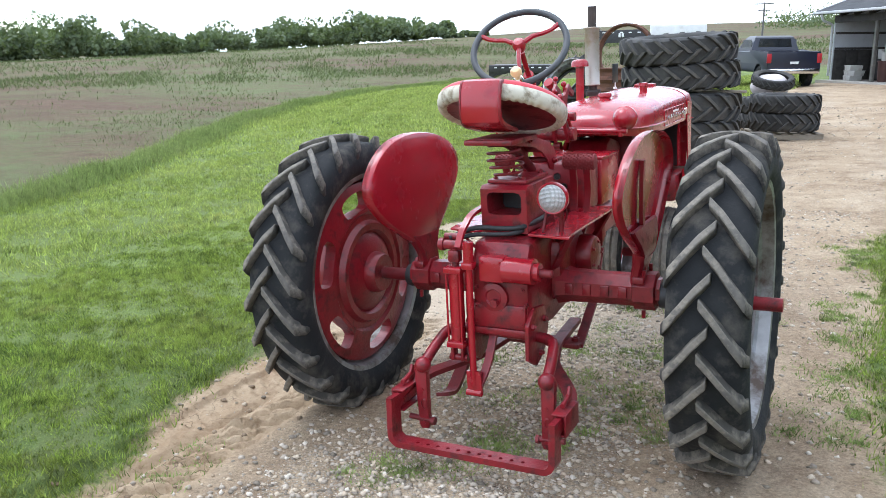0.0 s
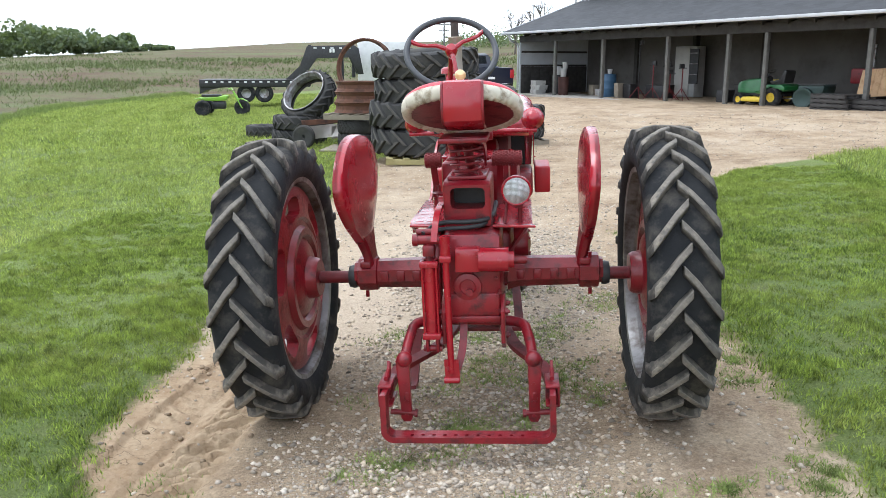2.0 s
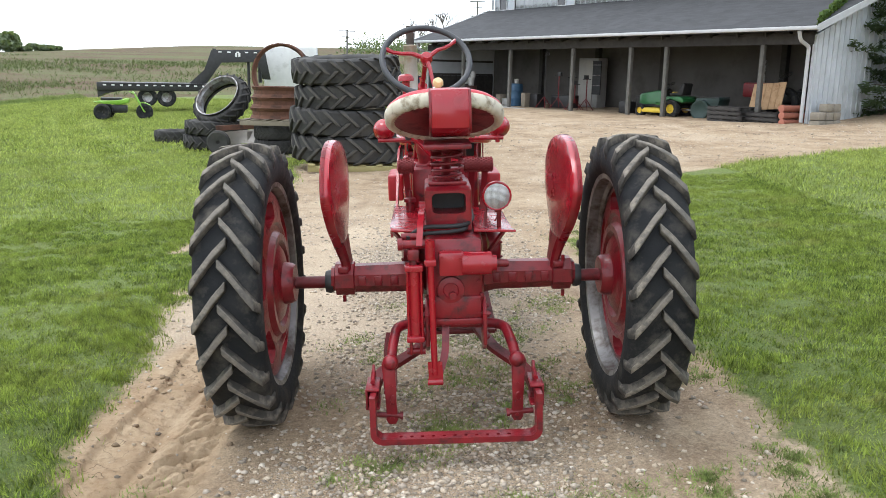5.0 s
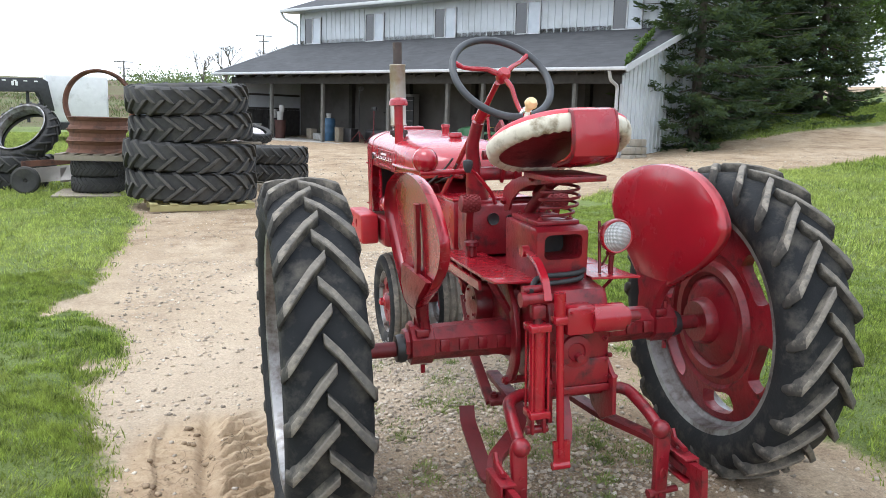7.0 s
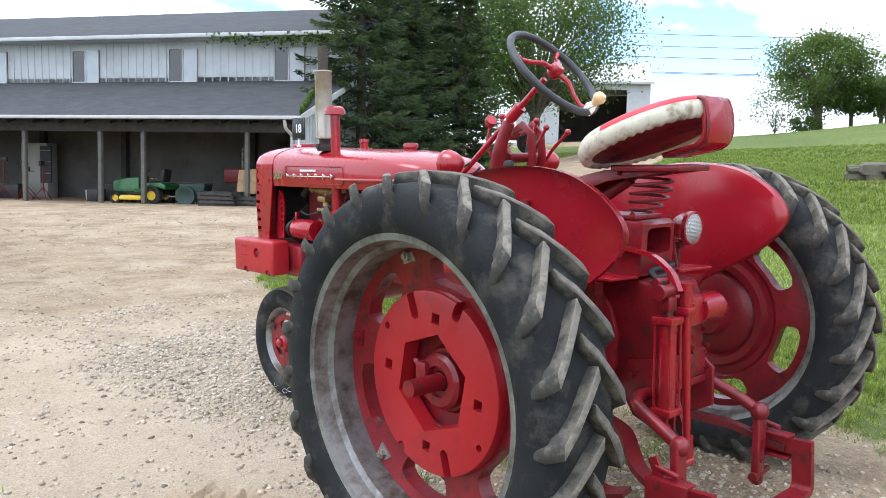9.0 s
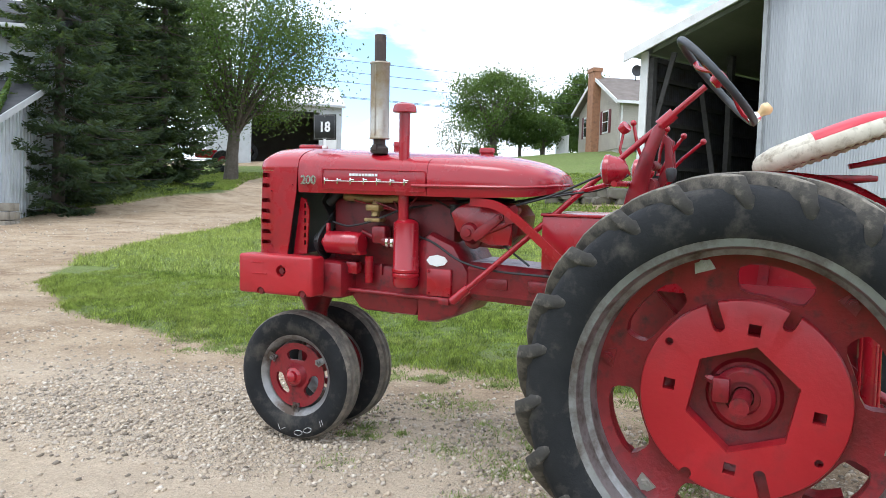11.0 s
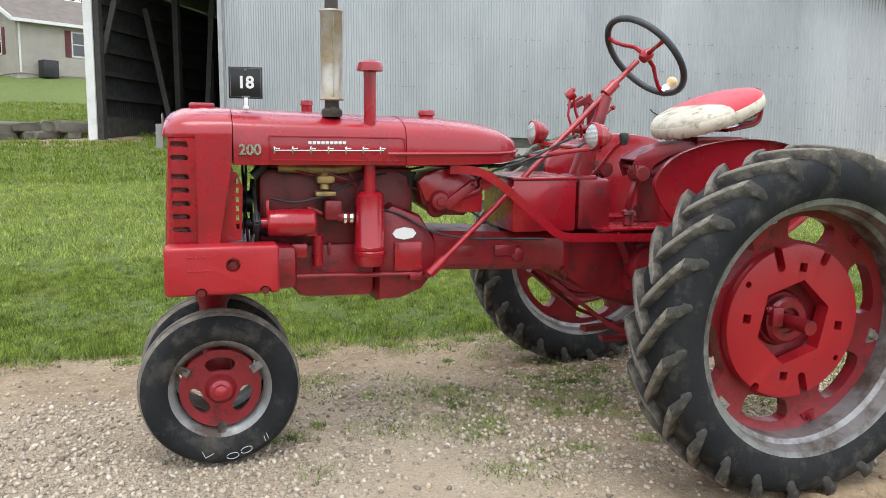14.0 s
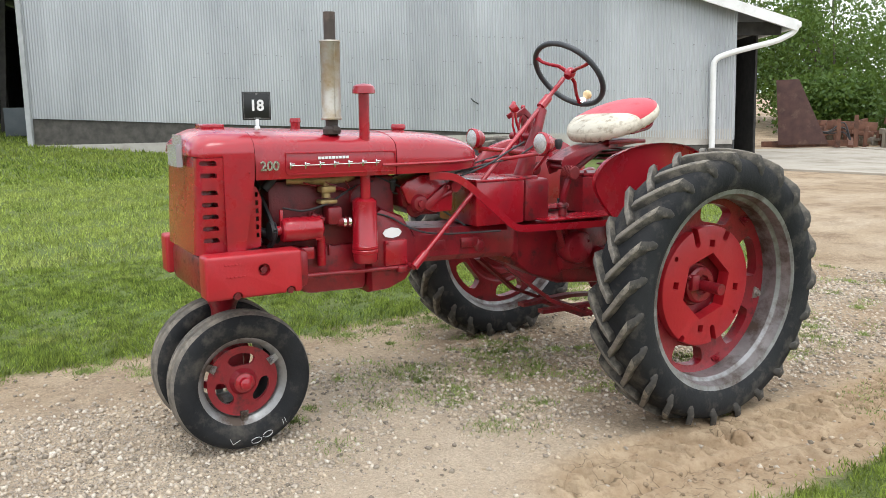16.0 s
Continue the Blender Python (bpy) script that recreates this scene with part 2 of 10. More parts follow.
LUG_SIDE = worn("scuffed_lug_side", (0.035, 0.034, 0.033), (0.095, 0.087, 0.076), 8, 0.8, 0.0, (0.26, 0.23, 0.185), 10.0, (0.50, 0.74), 0.5, 0.0, 0.15, 70)
GALV = worn("galvanised_rim", (0.21, 0.21, 0.21), (0.34, 0.34, 0.34), 9, 0.40, 0.6, (0.10, 0.075, 0.06), 6.0, (0.44, 0.62), 0.2, 0.0, 0.5, 90)
BLACK = worn("black_painted_metal", (0.012, 0.012, 0.013), (0.03, 0.03, 0.032), 10, 0.45, 0.0, None, bump=0.1)
CHROME = worn("bright_metal", (0.75, 0.75, 0.76), (0.85, 0.85, 0.86), 20, 0.18, 1.0, None, bump=0.0)
STEEL = worn("bare_steel", (0.33, 0.31, 0.29), (0.5, 0.47, 0.43), 14, 0.42, 0.8, (0.16, 0.11, 0.08), 7.0, (0.5, 0.75), 0.15)

# ---- the ground: one sheet from the drive to the horizon ----
LAWN_L = [(-1.4, -60), (-1.42, -6), (-1.40, -3), (-1.42, -1.1), (-1.64, -0.4), (-1.70, 0.4), (-1.80, 1.0), (-1.83, 2.3), (-1.90, 2.8), (-2.1, 3.4), (-2.25, 4.0), (-2.2, 5.5), (-2.2, 7), (-2.15, 8.5), (-2.5, 10.6), (-1.6, 13), (-1.2, 17), (-1.4, 24), (-1.0, 31), (-0.2, 36), (4, 60), (4, 1600), (-1600, 1600), (-1600, -60)]
LAWN_R = [(1.45, -3.2), (1.46, -0.8), (1.43, 0.2), (1.37, 0.8), (1.40, 2), (1.38, 3), (1.4, 4.4), (1.75, 5.7), (3.0, 7.8), (4.7, 9.2), (6.4, 10.2), (9.1, 11.8), (14, 13.7), (17.0, 14.7), (18.3, 14.5), (20.4, 13.5), (21.3, 11.8), (21.5, 10.0), (21.1, 7), (20.5, 4.4), (32, -12), (30, -24), (20, -19), (12, -13), (6, -8.2), (2.6, -5.2), (1.6, -4)]
LAWN_H = [(22.6, 10.4), (23.8, 15.0), (24.7, 17.2), (28.5, 18.9), (35.7, 22.0), (43.8, 25.3), (70, 36), (400, 60), (400, -60), (40, -20), (32, -8), (21.6, 5.2), (21.9, 8)]
BANK = [(10.9, 18.6), (12.2, 20.0), (13.9, 20.1), (15.7, 19.8), (17.9, 19.9), (21.2, 20.8), (26, 23.8), (31.6, 27.4), (36.1, 28.4), (38.8, 29.2), (38, 60), (10, 42), (11.5, 22)]
FIELD = [(-9.5, -60), (-8.4, -10), (-7.6, 0), (-8.4, 4), (-11, 9), (-14.5, 15), (-18, 23), (-21, 33), (-20, 44), (-10, 50), (2, 54), (14, 62), (60, 90), (400, 400), (400, 1600), (-1600, 1600), (-1600, -60)]


def softplus(v, w):
    return w * np.logaddexp(0, v / w)


def height(x, y):
    x, y = np.asarray(x, float), np.asarray(y, float)
    # beyond the crest the land falls away
    past = softplus(x - 45.5, 1.6)
    x = np.where(x > 30, x - past, x)
    left = -0.42 * (1 - np.exp(np.minimum(x, 0) / 9.6))
    right = 0.0436 * np.maximum(x, 0) + 0.0026 * softplus(x - 10, 2.5) ** 2 / (1 + np.maximum(x - 10, 0) / 160)
    z = np.where(x < 0, left, right) - 0.035 * np.where(x > 30, np.minimum(past, 60), 0)
    # the yard lies level before the open shed
    yard = np.exp(-(((x - 5) / 9) ** 2)) / (1 + np.exp(np.clip(-(y - 15) / 2.5, -60, 60))) * (x > -30)
    z = z * (1 - 0.75 * yard) + 0.75 * yard * 0.34
    # the bank under the spruce
    bank = np.exp(-(((x - 18.5) / 4.6) ** 2 + ((y - 24.8) / 4.6) ** 2))
    z = z + 1.3 * bank
    # the rise on which the house stands
    z = z + 0.9 * np.exp(-(((x - 47) / 9) ** 2 + ((y - 10) / 9) ** 2))
    z = z + 0.35 * np.exp(-(((x - 22) / 5) ** 2 + ((y - 3) / 7) ** 2))
    fade = np.clip((x + 170) / 110, 0, 1)
    rise = 0.043 * softplus(y - 47, 6) * fade * fade * (3 - 2 * fade)
    z = z + np.minimum(rise, 9) * np.where(x > 20, np.clip(1 - (x - 20) / 60, 0, 1), 1)
    return np.minimum(z, 9.0)


def ground_z(x, y):
    return float(height(x, y))


def inside(poly, x, y):
    """Signed distance to an outline, positive inside."""
    res = np.zeros(x.shape, bool)
    best = np.full(x.shape, 1e9)
    for (x0, y0), (x1, y1) in zip(poly, poly[1:] + poly[:1]):
        cross = ((y0 > y) != (y1 > y)) & (x < (x1 - x0) * (y - y0) / (y1 - y0 + 1e-12) + x0)
        res ^= cross
        dx, dy = x1 - x0, y1 - y0
        t = np.clip(((x - x0) * dx + (y - y0) * dy) / (dx * dx + dy * dy), 0, 1)
        best = np.minimum(best, np.hypot(x - x0 - t * dx, y - y0 - t * dy))
    return np.where(res, best, -best)


def wiggle(x, y, s, seed):
    rng = np.random.default_rng(seed)
    out = np.zeros(np.shape(x))
    for k in range(6):
        a, p = rng.uniform(0, 6.28), rng.uniform(0, 6.28)
        f = s * (1.0 + k * 0.75)
        out += np.sin((x * math.cos(a) + y * math.sin(a)) * f + p) / (1 + k * 0.6)
    return out / 2.5


def lawn_depth(x, y):
    d = np.maximum(np.maximum(inside(LAWN_L, x, y), inside(LAWN_R, x, y)), np.maximum(inside(BANK, x, y), inside(LAWN_H, x, y)))
    # worn patches along the churned track
    worn_strip = np.exp(-((x + 2.25) / 0.4) ** 2) * np.exp(-((y - 3.2) / 1.5) ** 2)
    d = d - worn_strip * np.clip(0.1 + 0.7 * wiggle(x, y, 3.4, 15), 0, 1)
    return d + 0.09 * wiggle(x, y, 3.1, 5) + 0.05 * wiggle(x, y, 9.0, 6)


def rut_depth(x, y):
    """The churned tyre track along the left of the drive."""
    c = -1.33 + 0.03 * np.sin(y * 1.7) - 0.05 * np.clip(y - 1, 0, 4)
    return (1 - np.clip(np.abs(x - c + 0.02) / 0.40, 0, 1)) * np.clip((y + 4.5) / 1.5, 0, 1) * np.clip((1.3 - y) / 0.6, 0, 1)


def gravel_share(x, y):
    """How thick the loose stone lies."""
    mid = np.exp(-((x + 0.05) / 0.78) ** 4) * np.clip((6 - y) / 3, 0.45, 1)
    yard = 0.3 * np.clip((y - 3) / 3, 0, 1)
    m = np.maximum(mid, yard) * (0.75 + 0.55 * wiggle(x, y, 1.6, 71) + 0.4 * wiggle(x, y, 5.5, 72))
    m = np.maximum(m, 0.10 + 0.12 * wiggle(x, y, 3.0, 73))
    return np.clip(m, 0.05, 1) * np.clip(1 - 2.2 * rut_depth(x, y), 0.25, 1)


def mown(x, y):
    """Passes of the mower, side by side along the field; lawn sheen given as paler colour."""
    d = inside(FIELD, x, y)
    band = 0.5 + 0.5 * np.sin(d * 4.6 + 0.6 * wiggle(x, y, 0.35, 77))
    pale = np.clip((-1.9 - x) / 2.0, 0, 1) * np.clip(0.62 + 0.5 * wiggle(x, y, 0.55, 78), 0, 1)
    pale = np.maximum(pale, 0.6 * np.clip((x - 2.5) / 3.0, 0, 1) * np.clip(0.6 + 0.6 * wiggle(x, y, 0.7, 79), 0, 1))
    return np.clip((0.45 * band + 0.55) * pale, 0, 1)


def spread(near0, near1, step, far, grow=1.17):
    a = list(np.arange(near0, near1 + step / 2, step))
    s, hi = step, near1
    while hi < far:
        s *= grow
        hi += s
        a.append(hi)
    s, lo = step, near0
    while lo > -far:
        s *= grow
        lo -= s
        a.insert(0, lo)
    return np.array(a)


gx, gy = spread(-2.6, 1.8, 0.03, 2400), spread(-4.2, 4.6, 0.03, 2400)
gx = np.sort(np.concatenate([gx[(gx < -1.72) | (gx > -0.92)], np.arange(-1.72, -0.918, 0.0115)]))
gy = np.sort(np.concatenate([gy[(gy < -2.4) | (gy > 1.15)], np.arange(-2.4, 1.152, 0.0135)]))
GX, GY = np.meshgrid(gx, gy)
GZ = height(GX, GY)
LD = lawn_depth(GX, GY)
RD = rut_depth(GX, GY)
near = np.clip((9 - np.abs(GX)) / 4, 0, 1) * np.clip((13 - np.abs(GY - 1)) / 4, 0, 1)
lumps = 0.5 * wiggle(GX, GY, 16, 11) + 0.5 * wiggle(GX, GY, 34, 12)
GZ = GZ + near * (0.012 * wiggle(GX, GY, 2.2, 8) + 0.004 * wiggle(GX, GY, 13, 9) * (LD < 0))
GZ = GZ + near * np.clip(LD / 0.2, 0, 1) * (0.035 + 0.012 * wiggle(GX, GY, 7, 14))
# the soft track: a furrow, bars pressed up by tyre lugs on its right and fainter ones on its left
track = GX + 1.33 - 0.03 * np.sin(GY * 1.7) + 0.02 * wiggle(GX, GY, 3.0, 34)
soft_mud = np.clip(RD * 3.0, 0, 1)
chop = np.clip(0.75 + 0.9 * wiggle(GX, GY, 1.9, 35), 0, 1)
for side_, off_, strong in ((1, 0.0, 0.9), (-1, 0.5, 0.2)):
    u_ = track * side_
    along = (GY - 0.62 * u_ + 0.012 * wiggle(GX, GY, 16, 36 + side_)) / 0.092 + off_ + 0.35 * wiggle(GX, GY, 1.1, 38)
    saw = 1 - np.abs((along % 1.0) * 2 - 1)
    bar_ = np.clip((saw - 0.40) / 0.14, 0, 1)
    reach = np.clip((u_ - 0.055) / 0.03, 0, 1) * np.clip((0.31 + 0.05 * wiggle(GX, GY, 9, 39) - u_) / 0.05, 0, 1)
    GZ = GZ + near * soft_mud * reach * strong * chop * (0.075 * bar_ * np.clip(0.75 + 0.6 * wiggle(GX, GY, 26, 49), 0.15, 1.15) - 0.028 + 0.007 * wiggle(GX, GY, 95, 50))
GZ = GZ - near * soft_mud * 0.042 * np.exp(-((track + 0.01) / 0.03) ** 2) * np.clip(0.7 + 0.6 * wiggle(GX, GY, 4, 40), 0.1, 1)
ledge = np.clip((track + 0.235 + 0.03 * wiggle(GX, GY, 6, 43)) / 0.015, 0, 1) - np.clip((track - 0.30 + 0.04 * wiggle(GX, GY, 5, 44)) / 0.02, 0, 1)
GZ = GZ + near * soft_mud * (0.005 * lumps - 0.026 * ledge + 0.006 * wiggle(GX, GY, 70, 45) * np.clip(wiggle(GX, GY, 4, 52), 0, 1) + 0.006 * wiggle(GX, GY, 8, 48))
FD = inside(FIELD, GX, GY) + 0.5 * wiggle(GX, GY, 0.5, 3)
fur = np.clip(FD / 2, 0, 1) * np.exp(-np.hypot(GX, GY) / 60)
GZ = GZ + fur * 0.05 * wiggle(GX, GY, 2.0, 21)
ny_, nx_ = GX.shape
verts = np.stack([GX.ravel(), GY.ravel(), GZ.ravel()], 1)
idx = np.arange(nx_ * ny_).reshape(ny_, nx_)
faces = np.stack([idx[:-1, :-1].ravel(), idx[:-1, 1:].ravel(), idx[1:, 1:].ravel(), idx[1:, :-1].ravel()], 1)
g_me = bpy.data.meshes.new("ground")
g_me.vertices.add(len(verts))
g_me.vertices.foreach_set("co", verts.ravel())
g_me.loops.add(faces.size)
g_me.loops.foreach_set("vertex_index", faces.ravel())
g_me.polygons.add(len(faces))
g_me.polygons.foreach_set("loop_start", np.arange(len(faces)) * 4)
g_me.update(calc_edges=True)
g_me.shade_smooth()
col = np.ones((len(verts), 4), np.float32)
col[:, 0] = np.clip(LD / 1.0 + 0.5, 0, 1).ravel()
col[:, 1] = np.clip(FD / 4.0 + 0.5, 0, 1).ravel()
col[:, 2] = np.clip(RD, 0, 1).ravel()
att = g_me.color_attributes.new("zones", "FLOAT_COLOR", "POINT")
att.data.foreach_set("color", col.ravel())
loose = np.ones((len(verts), 4), np.float32)
loose[:, 0] = gravel_share(GX, GY).ravel()
loose[:, 1] = mown(GX, GY).ravel()
# mask for ground left of the tractor, lightened in colour to look sunlit
loose[:, 2] = (np.exp(-(((GX + 0.9) / 1.5) ** 4)) * np.clip((GY - 0.2) / 1.0, 0, 1) * np.clip((7 - GY) / 3, 0, 1) * np.clip(0.75 + 0.5 * wiggle(GX, GY, 1.3, 74), 0, 1)).ravel()
att = g_me.color_attributes.new("loose", "FLOAT_COLOR", "POINT")
att.data.foreach_set("color", loose.ravel())


def ground_material():
    k = Mat("ground", 0.95, 0.0, 0.2)
    zones = k.n.new("ShaderNodeSeparateColor")
    k.l.new(k.attr("zones"), zones.inputs[0])
    stripe = k.n.new("ShaderNodeSeparateColor")
    k.l.new(k.attr("loose"), stripe.inputs[0])
    # gravel and dry dirt
    dirt = k.mix(k.ramp(k.noise(0.9, 8, 0.65), [(0.35, 0.0), (0.65, 1.0)]), (0.36, 0.265, 0.17), (0.49, 0.385, 0.265))
    dirt = k.mix(k.ramp(k.noise(1.6, 9, 0.75), [(0.46, 0.0), (0.66, 0.9)]), dirt, (0.22, 0.15, 0.095))
    dirt = k.mix(k.ramp(k.noise(0.55, 8, 0.7, k.scaled((1.6, 0.7, 1.0))), [(0.50, 0.0), (0.66, 0.8)]), dirt, (0.52, 0.42, 0.305))
    straw = k.ramp(k.noise(9.0, 6, 0.8, k.scaled((4.0, 1.0, 1.0)), 1.5), [(0.60, 0.0), (0.70, 0.55)])
    dirt = k.mix(straw, dirt, (0.40, 0.28, 0.14))
    crumb = k.ramp(k.noise(38, 7, 0.8), [(0.32, 0.62), (0.66, 1.18)])
    dirt = k.mix(1.0, dirt, crumb, "MULTIPLY")
    stone_c = k.ramp(k.voronoi(78, "Color"), [(0.0, (0.20, 0.17, 0.14)), (0.5, (0.39, 0.34, 0.275)), (1.0, (0.60, 0.55, 0.465))])
    stone_d = k.voronoi(78, "Distance")
    stones = k.math("MULTIPLY", k.ramp(stone_d, [(0.30, 1.0), (0.46, 0.0)]), k.ramp(k.math("ADD", stripe.outputs[0], k.math("MULTIPLY", k.math("SUBTRACT", k.noise(3.5, 6, 0.7), 0.5), 0.9)), [(0.30, 0.0), (0.75, 0.85)]))
    # sunlit brightness beside the tractor, painted as paler dirt
    dirt = k.mix(k.math("MULTIPLY", stripe.outputs[2], 0.75), dirt, k.mix(k.noise(7, 8, 0.75), (0.44, 0.35, 0.25), (0.74, 0.63, 0.49)))
    gravel = k.mix(stones, dirt, stone_c)
    speck = k.ramp(k.voronoi(120, "Color"), [(0.0, 0.78), (1.0, 1.12)])
    gravel = k.mix(1.0, gravel, speck, "MULTIPLY")
    mud = k.mix(k.ramp(k.noise(5, 8, 0.75), [(0.38, 0.0), (0.66, 1.0)]), (0.52, 0.40, 0.265), (0.36, 0.25, 0.15))
    mud = k.mix(k.ramp(k.noise(26, 6, 0.75), [(0.50, 0.0), (0.70, 0.8)]), mud, (0.25, 0.165, 0.095))
    bent = k.n.new("ShaderNodeMixRGB")
    bent.blend_type = "LINEAR_LIGHT"
    bent.inputs[0].default_value = 0.09
    warp = k.n.new("ShaderNodeTexNoise")
    warp.inputs["Scale"].default_value = 9.0
    k.l.new(k.co, warp.inputs["Vector"])
    k.l.new(k.co, bent.inputs[1])
    k.l.new(warp.outputs["Color"], bent.inputs[2])
    crack = k.ramp(k.voronoi(7, "Distance", "DISTANCE_TO_EDGE", bent.outputs[0]), [(0.0, 0.4), (0.022, 1.0)])
    crack = k.mix(k.ramp(k.noise(2.2, 3), [(0.50, 0.0), (0.58, 1.0)]), (1.0, 1.0, 1.0), crack)
    mud = k.mix(1.0, mud, crack, "MULTIPLY")
    gravel = k.mix(k.ramp(zones.outputs[2], [(0.02, 0.0), (0.25, 0.9)]), gravel, mud)
    # mown lawn
    gr = k.mix(k.ramp(k.noise(0.35, 6, 0.6), [(0.35, 0.0), (0.65, 1.0)]), (0.085, 0.135, 0.030), (0.15, 0.21, 0.055))
    gr = k.mix(k.ramp(k.noise(3.0, 8, 0.7), [(0.35, 0.0), (0.7, 1.0)]), gr, (0.14, 0.15, 0.06))
    # sheen of the stripes and the farther lawn, mixed in as a paler green
    gr = k.mix(k.math("MULTIPLY", stripe.outputs[1], 0.8), gr, (0.21, 0.275, 0.075))
    gr = k.mix(k.ramp(k.noise(60, 4, 0.7, k.scaled((1.0, 0.5, 1.0))), [(0.3, 0.0), (0.7, 0.35)]), gr, (0.20, 0.25, 0.085))
    blade = k.ramp(k.noise(90, 3, 0.8), [(0.25, 0.4), (0.75, 1.35)])
    gr = k.mix(1.0, gr, blade, "MULTIPLY")
    # ploughed field with weeds coming through
    soil = k.mix(k.ramp(k.noise(0.22, 8, 0.7), [(0.35, 0.0), (0.65, 1.0)]), (0.105, 0.068, 0.043), (0.16, 0.107, 0.069))
    soil = k.mix(k.ramp(k.noise(2.5, 8, 0.75), [(0.4, 0.0), (0.7, 1.0)]), soil, (0.085, 0.053, 0.034))
    weed = k.math("MULTIPLY", k.ramp(k.noise(0.05, 7, 0.72, k.scaled((0.8, 1.5, 1.0))), [(0.40, 0.0), (0.58, 0.9)]), k.ramp(k.noise(1.6, 6, 0.75), [(0.34, 0.15), (0.58, 1.0)]))
    soil = k.mix(1.0, soil, k.ramp(k.noise(16, 6, 0.8), [(0.3, 0.55), (0.7, 1.3)]), "MULTIPLY")
    soil = k.mix(weed, soil, (0.115, 0.15, 0.055))
    lawn_f = k.ramp(k.math("ADD", zones.outputs[0], k.math("MULTIPLY", k.math("SUBTRACT", k.noise(9, 6, 0.7), 0.5), 0.30)), [(0.47, 0.0), (0.56, 1.0)])
    field_f = k.ramp(k.math("ADD", zones.outputs[1], k.math("MULTIPLY", k.math("SUBTRACT", k.noise(1.2, 6, 0.7), 0.5), 0.25)), [(0.48, 0.0), (0.53, 1.0)])
    c = k.mix(lawn_f, gravel, gr)
    c = k.mix(field_f, c, soil)
    k.color(c)
    h = k.math("ADD", k.math("MULTIPLY", stones, 0.9), k.math("MULTIPLY", k.noise(45, 6, 0.75), 0.8))
    h = k.math("ADD", h, k.math("MULTIPLY", k.noise(22, 8, 0.8), 1.3))
    k.bump(h, 0.8, 0.02)
    return k.m


g_me.materials.append(ground_material())
tagged(new("ground", g_me), "gravel drive through mown green lawn beside a weedy brown field", "ground", kind="structure")

# ---- the long pole barn with an open lean-to along its front ----
B_A, B_N = Vector((-0.552, 0.834, 0)).normalized(), Vector((0.834, 0.552, 0)).normalized()
B_O = Vector((9.91, 18.28, 0))
BARN = axes(B_O, B_A, B_N, (0, 0, 1))  # x along the front away to the field, y into the barn
B_LEN, B_D, B_FLOOR, B_EAVE, B_WALL, B_TOP = 18.6, 4.0, 0.33, 2.9, 4.42, 6.0

WHITE_SIDING = worn("white_ribbed_siding", (0.46, 0.49, 0.52), (0.55, 0.575, 0.60), 1.5, 0.5, 0.0, (0.38, 0.40, 0.40), 1.2, (0.5, 0.8), 0.05)
SHINGLE = Mat("charcoal_shingles", 0.9)
_v = SHINGLE.voronoi(1.0, "Color", co=SHINGLE.scaled((3.2, 7.0, 7.0)), rand=0.35)
SHINGLE.color(SHINGLE.mix(0.5, SHINGLE.ramp(_v, [(0.0, (0.020, 0.021, 0.024)), (1.0, (0.062, 0.064, 0.070))]), SHINGLE.ramp(SHINGLE.noise(1.2, 6), [(0.3, (0.034, 0.035, 0.039)), (0.7, (0.056, 0.058, 0.063))])))
SHINGLE.bump(SHINGLE.noise(25, 4), 0.3, 0.01)
SHINGLE = SHINGLE.m
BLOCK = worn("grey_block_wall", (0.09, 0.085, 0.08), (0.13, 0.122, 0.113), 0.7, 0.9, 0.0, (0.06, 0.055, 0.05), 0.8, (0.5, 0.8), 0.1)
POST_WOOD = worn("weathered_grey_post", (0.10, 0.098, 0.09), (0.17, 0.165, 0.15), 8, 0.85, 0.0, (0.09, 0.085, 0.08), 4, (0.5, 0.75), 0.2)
DARK_WOOD = worn("dark_timber", (0.03, 0.028, 0.027), (0.06, 0.056, 0.052), 6, 0.85, 0.0, None, bump=0.2)
GUTTER = worn("white_gutter", (0.42, 0.43, 0.44), (0.52, 0.53, 0.54), 3, 0.45, 0.0, (0.5, 0.5, 0.48), 2, (0.55, 0.8), 0.03)
CONCRETE = worn("grey_concrete", (0.36, 0.34, 0.31), (0.46, 0.44, 0.40), 2, 0.9, 0.0, (0.25, 0.22, 0.19), 1.5, (0.5, 0.75), 0.2)

barn = thing("barn", BARN, "long white metal-sided barn with a charcoal shingle roof and open lean-to", "barn", kind="structure")
b = bmesh.new()
box(b, (B_LEN / 2, B_D / 2 + 0.2, B_FLOOR - 0.28), (B_LEN + 0.2, B_D + 1.0, 0.5))
part("floor_slab", b, CONCRETE, barn)
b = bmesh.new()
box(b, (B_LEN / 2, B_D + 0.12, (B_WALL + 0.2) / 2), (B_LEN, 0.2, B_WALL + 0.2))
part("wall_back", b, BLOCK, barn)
for s in (0.0, B_LEN):
    b = bmesh.new()
    slab(b, [(0.25, 0), (B_D, 0), (B_D, B_WALL - 0.12), (0.25, B_EAVE - 0.14)], 0.08, axes((s, 0, 0), (0, 1, 0), (0, 0, 1), (1, 0, 0)))
    part("end_wall", b, WHITE_SIDING, barn)
# ribs on the end wall that is seen
for i in range(15):
    y = 0.35 + i * 0.25
    top = B_EAVE - 0.16 + (B_WALL - B_EAVE) * (y - 0.25) / (B_D - 0.25)
    part("siding_rib", box(bmesh.new(), (-0.055, y, top / 2), (0.03, 0.035, top)), WHITE_SIDING, barn)
